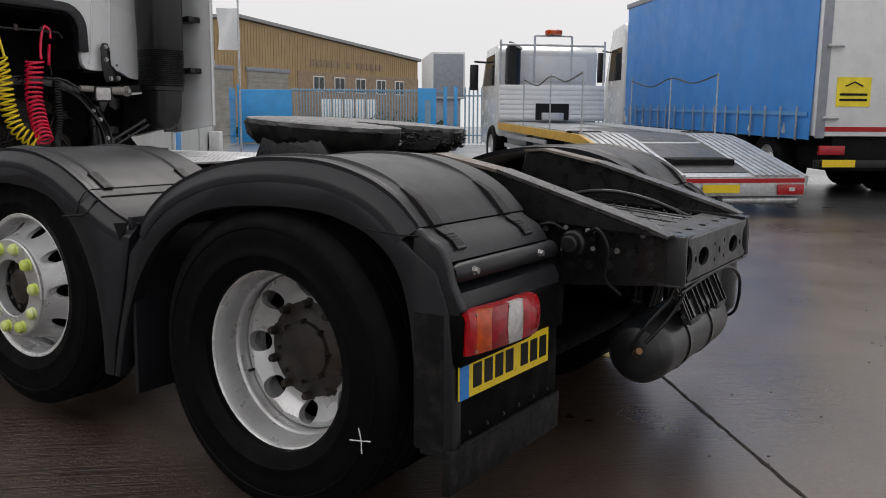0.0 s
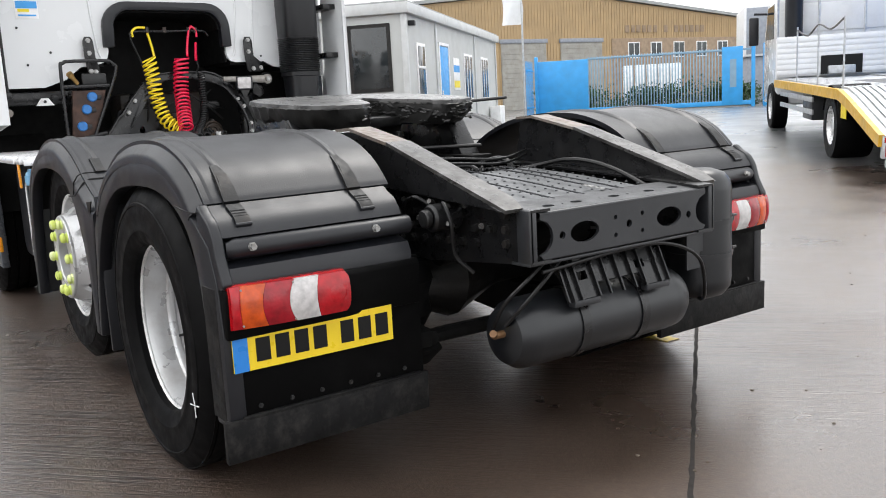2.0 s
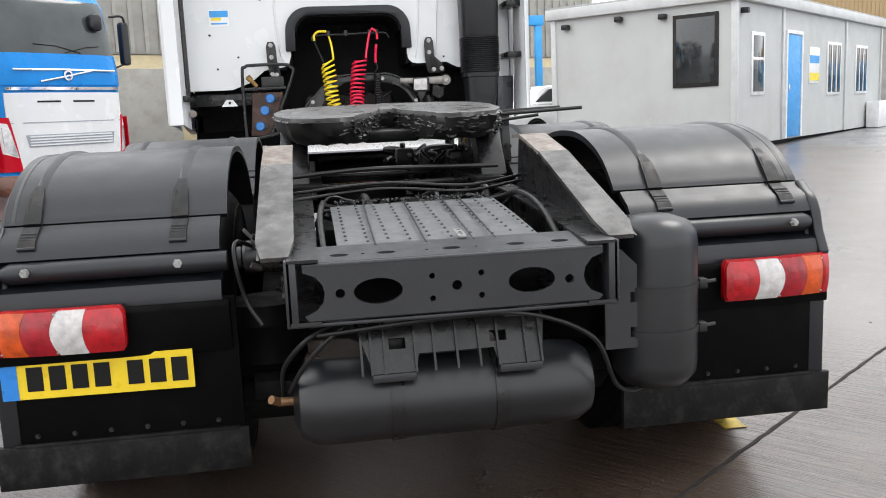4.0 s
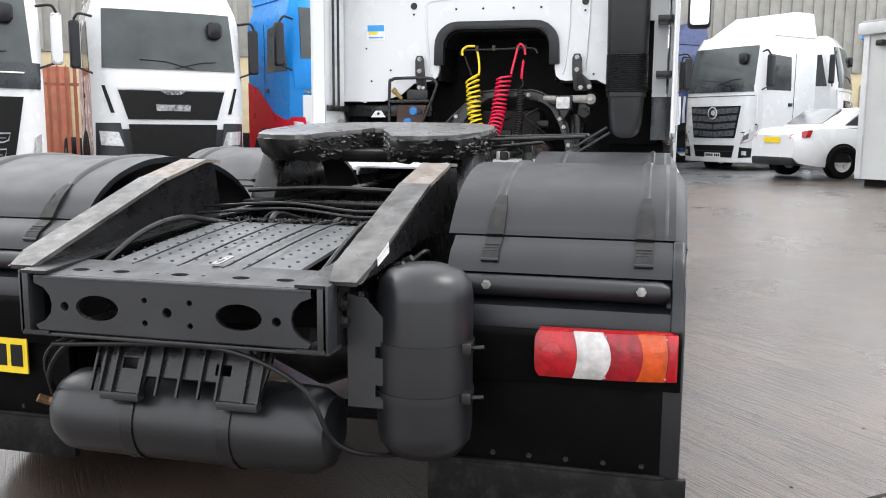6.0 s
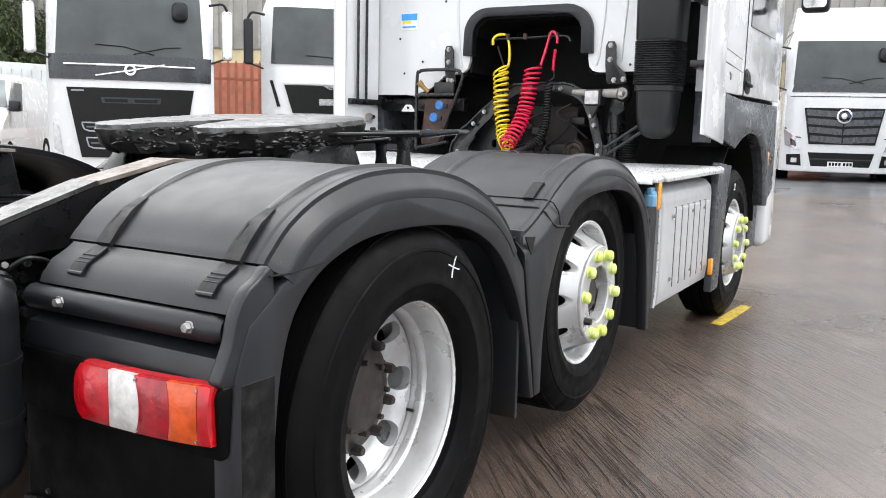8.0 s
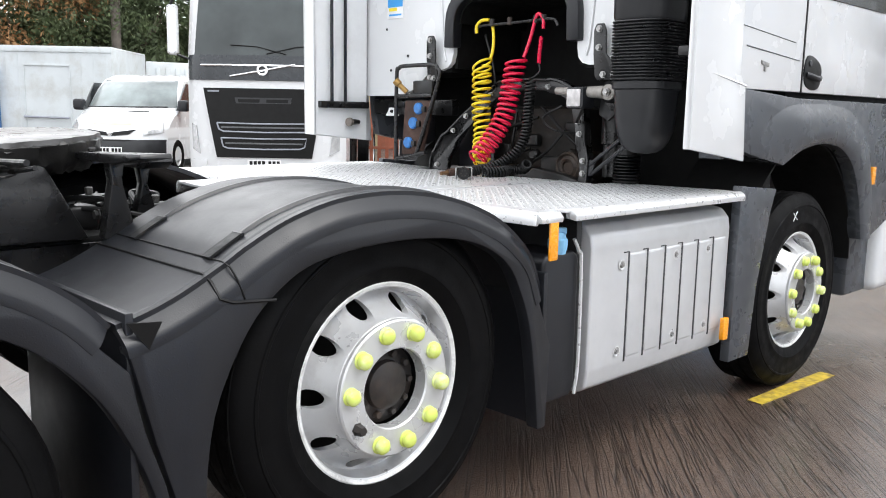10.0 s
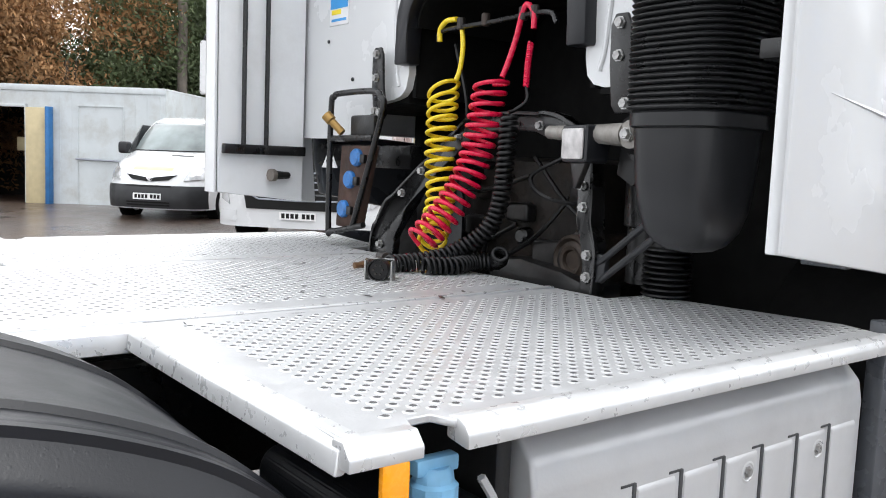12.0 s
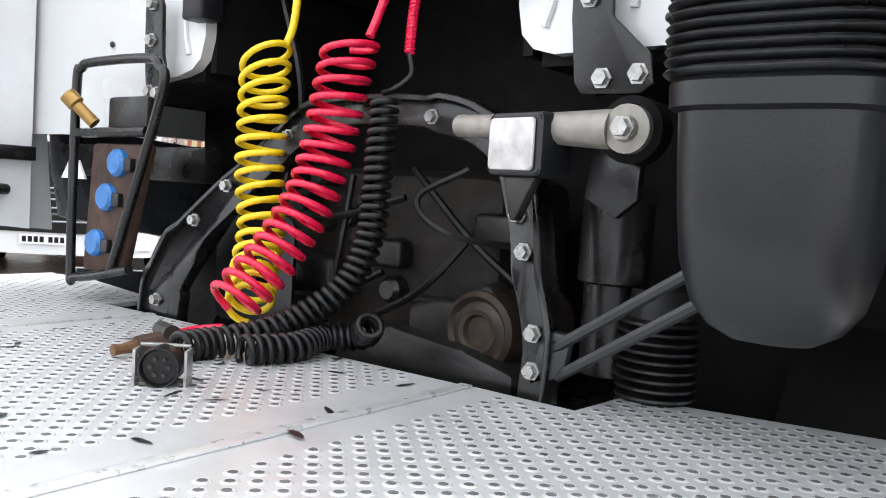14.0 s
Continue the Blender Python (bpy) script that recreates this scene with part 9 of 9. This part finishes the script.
def warehouse():
    a, b = Vector((-43.7, 63.2)), Vector((-48.3, 23.0))
    yaw = math.degrees(math.atan2((b - a).y, (b - a).x))
    v = thing("warehouse", pose(a.x, a.y, rise(a.x, a.y), 0, 0, yaw), "tan corrugated warehouse with low gable and grey shutters", "building")
    L, E, P = (b - a).length, 6.6, 8.55
    part("wall", prism([(0, -0.5), (0, E), (L / 2, P), (L, E), (L, -0.5)], "y", -25, 0, 0.01, 1), TAN_WALL, v, "tan clad wall")
    for k in range(150):
        x = L * (k + 0.5) / 150
        h = E + (P - E) * (1 - abs(x - L / 2) / (L / 2))
        part("cladding_rib", box(x - 0.06, x + 0.06, 0.0, 0.04, 0.0 if x > 14.6 else 5.05, h - 0.15), TAN_WALL, v)
    part("roof", prism([(-0.2, E + 0.02), (L / 2, P + 0.05), (L + 0.2, E + 0.02), (L + 0.2, E + 0.26), (L / 2, P + 0.3), (-0.2, E + 0.26)], "y", -25.2, 0.3, 0.01, 1), ROOF_GREY, v, "pale roof edge")
    part("brick_band", box(0.0, 14.55, 0.0, 0.08, -0.5, 5.05, 0.01), BRICK_WALL, v, "brown lower wall")
    for x, w in ((15.6, 3.95), (20.9, 4.0), (27.0, 4.0)):
        s = part("roller_door", box(x, x + w, 0.05, 0.14, -0.5, 4.95, 0.01), CLADDING, v, "grey roller door")
        part("door_head", box(x - 0.1, x + w + 0.1, 0.05, 0.22, 4.8, 5.1, 0.01), STRAP_GREY, s)
        for k in range(15):
            part("slat", box(x + 0.06, x + w - 0.06, 0.14, 0.165, -0.4 + 0.34 * k, -0.1 + 0.34 * k), CLADDING, s)
    for x in (2.0, 4.4, 6.95, 9.4, 11.75):
        w = part("window", box(x, x + 1.2, 0.08, 0.12, 3.5, 4.75, 0.01), FRAME_WHITE, v, "pale framed window")
        for q in (0.08, 0.64):
            part("pane", box(x + q, x + q + 0.48, 0.12, 0.13, 3.58, 4.67), SCREEN, w)
    for k, w in enumerate((0.5, 0.42, 0.5, 0.45, 0.5, 0.42, 0.0, 0.45, 0.0, 0.5, 0.45, 0.42, 0.5, 0.45, 0.5)):
        if w:
            x = 12.8 - 0.575 * k
            part("sign_bar", box(x, x + w * 0.8, 0.04, 0.1, 5.5, 6.05), BRICK_WALL, v, "plain raised sign bar")
    return v


warehouse()


def leaf_mass(name, label, boxes, count, size, material, seed, parent=None):
    """Many small leaves in clumps; one mesh."""
    rnd = random.Random(seed)
    verts, faces = [], []
    clumps = []
    for (x0, x1, y0, y1, z0, z1), n in boxes:
        clumps += [(rnd.uniform(x0, x1), rnd.uniform(y0, y1), rnd.uniform(z0, z1), rnd.uniform(0.35, 0.9)) for _ in range(n)]
    for _ in range(count):
        cx, cy, cz, r = rnd.choice(clumps)
        d = Vector((rnd.gauss(0, 1), rnd.gauss(0, 1), rnd.gauss(0, 1))).normalized() * r * rnd.random() ** 0.4
        p = Vector((cx, cy, cz)) + d
        u = Vector((rnd.gauss(0, 1), rnd.gauss(0, 1), rnd.gauss(0, 1))).normalized()
        w = u.orthogonal().normalized()
        s = size * rnd.uniform(0.6, 1.5)
        b = len(verts)
        verts += [p - u * s, p + w * s * 0.5, p + u * s, p - w * s * 0.5]
        faces.append((b, b + 1, b + 2, b + 3))
    me = bpy.data.meshes.new(name)
    me.from_pydata(verts, [], faces)
    me.materials.append(material)
    ob = new(name, me)
    if parent:
        ob.parent = parent
    return ob


def containers():
    a, b = Vector((-7.95, -15.68)), Vector((-2.67, -20.43))
    yaw = math.degrees(math.atan2((b - a).y, (b - a).x))
    z0 = 0.05
    v = thing("storage_container", pose(a.x, a.y, z0, 0, 0, yaw), "pale grey storage container with an open doorway", "container")
    L, H = (b - a).length, 2.55
    def wall(x0, x1, zz0, zz1):
        return box(x0, x1, -0.05, 0.0, zz0, zz1)
    d0, d1 = 3.05, 3.70
    part("wall", wall(0, d0, 0, H), CONTAINER, v, "pale steel wall")
    part("wall", wall(d1, L, 0, H), CONTAINER, v, "pale steel wall")
    part("wall", wall(d0, d1, 2.12, H), CONTAINER, v, "pale steel wall")
    part("roof", box(0, L, -2.4, 0.0, H, H + 0.05, 0.01), CONTAINER, v)
    part("back", box(0, L, -2.45, -2.4, 0, H), INTERIOR_DARK, v)
    part("floor", box(0, L, -2.4, -0.05, 0.0, 0.08), INTERIOR_DARK, v)
    for x in (0, L - 0.03):
        part("side", box(x, x + 0.03, -2.4, -0.05, 0, H), CONTAINER, v)
    for x in (d0 - 0.06, d1):
        part("door_jamb", box(x, x + 0.06, -0.06, 0.03, 0, 2.18, 0.006), CONTAINER, v)
    part("lintel", box(d0 - 0.06, d1 + 0.06, -0.06, 0.03, 2.12, 2.18, 0.006), CONTAINER, v)
    part("open_door", box(2.55, 3.0, 0.03, 0.08, 0.05, 2.12, 0.006), CREAM, v, "cream painted open door")
    part("door_stripe", box(2.50, 2.55, 0.03, 0.12, 0.05, 2.13, 0.004), DOOR_GREEN, v, "dark green door edge")
    part("open_door", box(2.42, 2.5, 0.03, 0.22, 0.05, 2.14, 0.006), DOOR_EDGE, v, "blue open door edge")
    part("shelf", box(d0 + 0.1, d1 - 0.05, -1.2, -0.7, 1.2, 1.5, 0.02), CREAM, v)
    part("door_panel", prism([(0.9, 0.1), (0.9, 2.2), (1.9, 2.2), (1.9, 0.1), (1.88, 0.1), (1.88, 2.18), (0.92, 2.18), (0.92, 0.1)], "y", 0.0, 0.02), CONTAINER, v)
    part("lock_bar", tube([(0.95, 0.05, 1.06), (1.92, 0.05, 1.08)], 0.025, 6), STRAP_GREY, v)
    part("lamp_arm", tube(bend([(5.0, 0.0, 2.45), (5.0, 0.2, 2.5), (4.85, 0.28, 2.3), (4.8, 0.28, 2.1)]), 0.02, 6), STRAP_GREY, v)
    part("trim", box(0, L, 0.0, 0.02, H - 0.08, H + 0.05, 0.004), CONTAINER, v)
    for k in range(9):
        x = 0.12 + 0.27 * k
        if not 0.8 < x < 1.95:
            part("seam", box(x, x + 0.012, 0.0, 0.006, 0.05, H - 0.1), CONTAINER, v)
    c2 = thing("storage_container", pose(-15.2, -16.9, z0, 0, 0, -8), "pale grey storage container standing further back", "container")
    part("wall", box(0, 6, -2.4, 0, 0, 2.45, 0.02), CONTAINER, c2, "pale steel wall")
    for x in range(24):
        part("corrugation", box(0.1 + 0.245 * x, 0.2 + 0.245 * x, 0.0, 0.03, 0.15, 2.3, 0.006), CONTAINER, c2)
    return v


containers()


def pole(x, y, h):
    v = thing("utility_pole", spot(x, y, 0), "tall dark timber utility pole", "pole")
    part("shaft", tube([(0, 0, -0.2), (0, 0, h / 2), (0, 0, h)], [0.13, 0.12, 0.10], 12), WOOD_POLE, v)
    part("cross_arm", box(-0.5, 0.5, -0.05, 0.05, h - 0.5, h - 0.38, 0.01), WOOD_POLE, v)


pole(-9.75, -19.5, 8.5)


def tree_belt():
    rnd = random.Random(21)
    k = 0
    for x, y, h, m in ((-4.5, -22, 6.0, LEAF_BROWN), (-7.5, -21.5, 5.6, LEAF_BROWN), (-10.5, -21.0, 5.4, LEAF_GREEN), (-13.5, -22.5, 6.2, LEAF_GREEN), (-7.0, -25.5, 7.4, LEAF_BROWN), (-3.0, -24, 7.0, LEAF_BROWN), (-11.5, -26, 7.0, LEAF_GREEN), (-1.0, -21, 5.5, LEAF_GREEN), (-17, -24, 6.5, LEAF_GREEN)):
        t = thing("tree", spot(x, y, 0), "autumn tree with thinning brown leaves" if m is LEAF_BROWN else "bushy green tree behind the containers", "tree", "trees behind the containers")
        bm = tube([(0, 0, -0.3), (0.1, 0.05, h * 0.3), (0.0, -0.1, h * 0.6)], [0.16, 0.12, 0.07], 9)
        for q in range(6):
            a = rnd.uniform(0, 6.3)
            z = h * rnd.uniform(0.25, 0.5)
            add(bm, tube([(0.05, 0, z), (math.cos(a) * 0.8, math.sin(a) * 0.8, z + 0.9), (math.cos(a) * 1.3, math.sin(a) * 1.3, z + 1.8)], [0.07, 0.045, 0.02], 6))
        part("trunk", bm, BARK, t)
        cr = leaf_mass("crown", "", [((-2.3, 2.3, -1.6, 1.6, h * 0.12, h * 0.95), 90)], 24000, 0.062, m, 100 + k, t)
        k += 1
    for x, y, yaw, n, m in ((-9.0, -20.6, -42, 7.5, LEAF_GREEN), (-16.0, -20.4, -8, 6.6, LEAF_GREEN)):
        h2 = leaf_mass("hedge", "", [((0, n, -0.9, 0.3, 0.4, 3.7), 150)], 45000, 0.06, m, 78)
        h2.matrix_basis = spot(x, y, yaw)
        tagged(h2, "dense overgrown green hedge behind the storage container", "hedge", kind="stuff")
    hg = leaf_mass("hedge", "", [((0, 9.5, -0.4, 0.4, 0.1, 0.75), 60)], 9000, 0.07, HEDGE_GREEN, 77)
    hg.matrix_basis = spot(-20.6, 31.8, 222)
    tagged(hg, "low clipped green hedge beyond the gate", "hedge", kind="stuff")


tree_belt()


def depot():
    """Old building behind the row of lorries."""
    a, b = Vector((-33, 12)), Vector((-14, -22))
    yaw = math.degrees(math.atan2((b - a).y, (b - a).x))
    v = thing("depot_building", pose(a.x, a.y, 0, 0, 0, yaw), "old tan and grey depot building with ribbed cladding", "building")
    L = (b - a).length
    part("wall", box(0, L, -10, 0, -0.5, 3.3, 0.02), CREAM, v, "cream rendered wall")
    part("upper_wall", box(0, L, -10, 0.05, 3.3, 7.5, 0.02), CLADDING, v, "grey clad upper wall")
    for k in range(90):
        x = L * (k + 0.5) / 90
        part("cladding_rib", box(x - 0.06, x + 0.06, 0.05, 0.10, 3.35, 7.4), CLADDING, v)
    part("roof", box(-0.3, L + 0.3, -10.3, 0.4, 7.5, 7.7, 0.02), ROOF_GREY, v)
    for k in range(9):
        x = 2 + 4.1 * k
        w = part("roller_door", box(x, x + 2.6, 0.0, 0.06, -0.5, 2.9, 0.01), SHUTTER_RED if k % 2 else CLADDING, v, "closed roller door")


depot()


def small_extras():
    # flag by the gate
    v = thing("flagpole", spot(-17.5, 15.6, 0), "pale banner flag on a thin pole", "flag")
    part("pole", tube([(0, 0, 0), (0, 0, 4.9)], 0.03, 8), GALV, v)
    bm = bmesh.new()
    rows = []
    for j in range(9):
        z = 3.05 + 0.152 * j
        rows.append([bm.verts.new((-0.6 * i / 6 * 0.75, -0.6 * i / 6 * 0.66 + 0.05 * math.sin(i + j * 0.6), z)) for i in range(7)])
    for r0, r1 in zip(rows, rows[1:]):
        for i in range(6):
            bm.faces.new((r0[i], r0[i + 1], r1[i + 1], r1[i]))
    got = bmesh.ops.extrude_face_region(bm, geom=bm.faces[:])
    bmesh.ops.translate(bm, vec=(0.01, 0.01, 0), verts=[g for g in got["geom"] if isinstance(g, bmesh.types.BMVert)])
    part("banner", bm, WHITE_DULL, v, "faded pale banner")
    # box trailer beyond the gate
    v = thing("box_body", spot(-21.6, 35.2, 130), "pale box body standing beyond the fence", "lorry")
    part("load_box", box(0, 5, -0.1, 1.65, 2.2, 4.55, 0.03), WHITE_DULL, v)
    part("stand", box(0.2, 4.8, 0.1, 1.5, 0, 2.2, 0.03), STRAP_GREY, v)
    part("frame", box(-0.03, 0, 0.0, 1.55, 2.3, 4.45, 0.01), STRAP_GREY, v)
    # stacked white crates beyond the gate
    for k in range(5):
        x, y = -23.9 - 0.40 * k, 30.4 - 0.36 * k
        v = thing("white_cabinet", spot(x, y, 222), "white upright cabinet beyond the gate", "cabinet", "cabinets beyond the gate")
        part("body", box(-0.23, 0.23, -0.2, 0.25, 0, 2.05, 0.02), FRAME_WHITE, v)
        part("door", box(-0.2, 0.2, 0.25, 0.27, 0.1, 1.98, 0.005), FRAME_WHITE, v)


small_extras()


# ground markings and joint
def strip(name, pts, w, z, material, label, cat):
    bm = bmesh.new()
    P = [Vector(p) for p in pts]
    rnd = random.Random(len(pts))
    rows = []
    for i, p in enumerate(P):
        d = (P[min(i + 1, len(P) - 1)] - P[max(0, i - 1)]).normalized()
        n_ = Vector((-d.y, d.x))
        ww = w * rnd.uniform(0.7, 1.25) / 2
        row = []
        for q in (-ww, ww):
            c = p + n_ * q
            row += [bm.verts.new((c.x, c.y, rise(c.x, c.y) + z)), bm.verts.new((c.x, c.y, rise(c.x, c.y) - 0.01))]
        rows.append(row)
    for a, b in zip(rows, rows[1:]):
        bm.faces.new((a[0], a[2], b[2], b[0]))
        bm.faces.new((a[0], b[0], b[1], a[1]))
        bm.faces.new((a[2], a[3], b[3], b[2]))
    tagged(finish(name, bm, material), label, cat, kind="structure")


rj = random.Random(4)
d0, d1 = Vector((4.0, -3.44)), Vector((-6.9, 10.6))
strip("expansion_joint", [tuple(d0.lerp(d1, k / 300) + Vector((rj.uniform(-.0028, .0028), rj.uniform(-.0028, .0028)))) for k in range(301)], 0.017, 0.002, BITUMEN, "dark bitumen joint across the concrete", "joint")
strip("painted_line", [(0.26, 1.20), (0.0, 1.205), (-0.45, 1.215)], 0.10, 0.004, LINE_YELLOW, "worn yellow painted line", "line")
strip("painted_line", [(-3.785, 1.215), (-4.15, 1.235), (-4.55, 1.26)], 0.09, 0.004, LINE_YELLOW, "worn yellow painted line", "line")


def ground_debris():
    rnd = random.Random(77)
    bm = bmesh.new()
    for k in range(170):
        x, y = rnd.uniform(-1.0, 6.0), rnd.uniform(1.5, 8.0)
        if k % 3 == 0:
            x, y = rnd.uniform(0.9, 3.5), rnd.uniform(-3.0, 2.5)
        r = rnd.uniform(0.003, 0.009)
        g = bmesh.new()
        bmesh.ops.create_icosphere(g, subdivisions=1, radius=r)
        for v in g.verts:
            v.co *= rnd.uniform(0.7, 1.25)
            v.co.z *= 0.5
        add(bm, g, pose(x, y, rise(x, y) + r * 0.2, 0, 0, rnd.uniform(0, 360)))
    ob = finish("ground_debris", bm, BARK, None, "", None)
    tagged(ob, "small dark stones and bark flecks on the wet concrete", "debris", kind="stuff")


ground_debris()
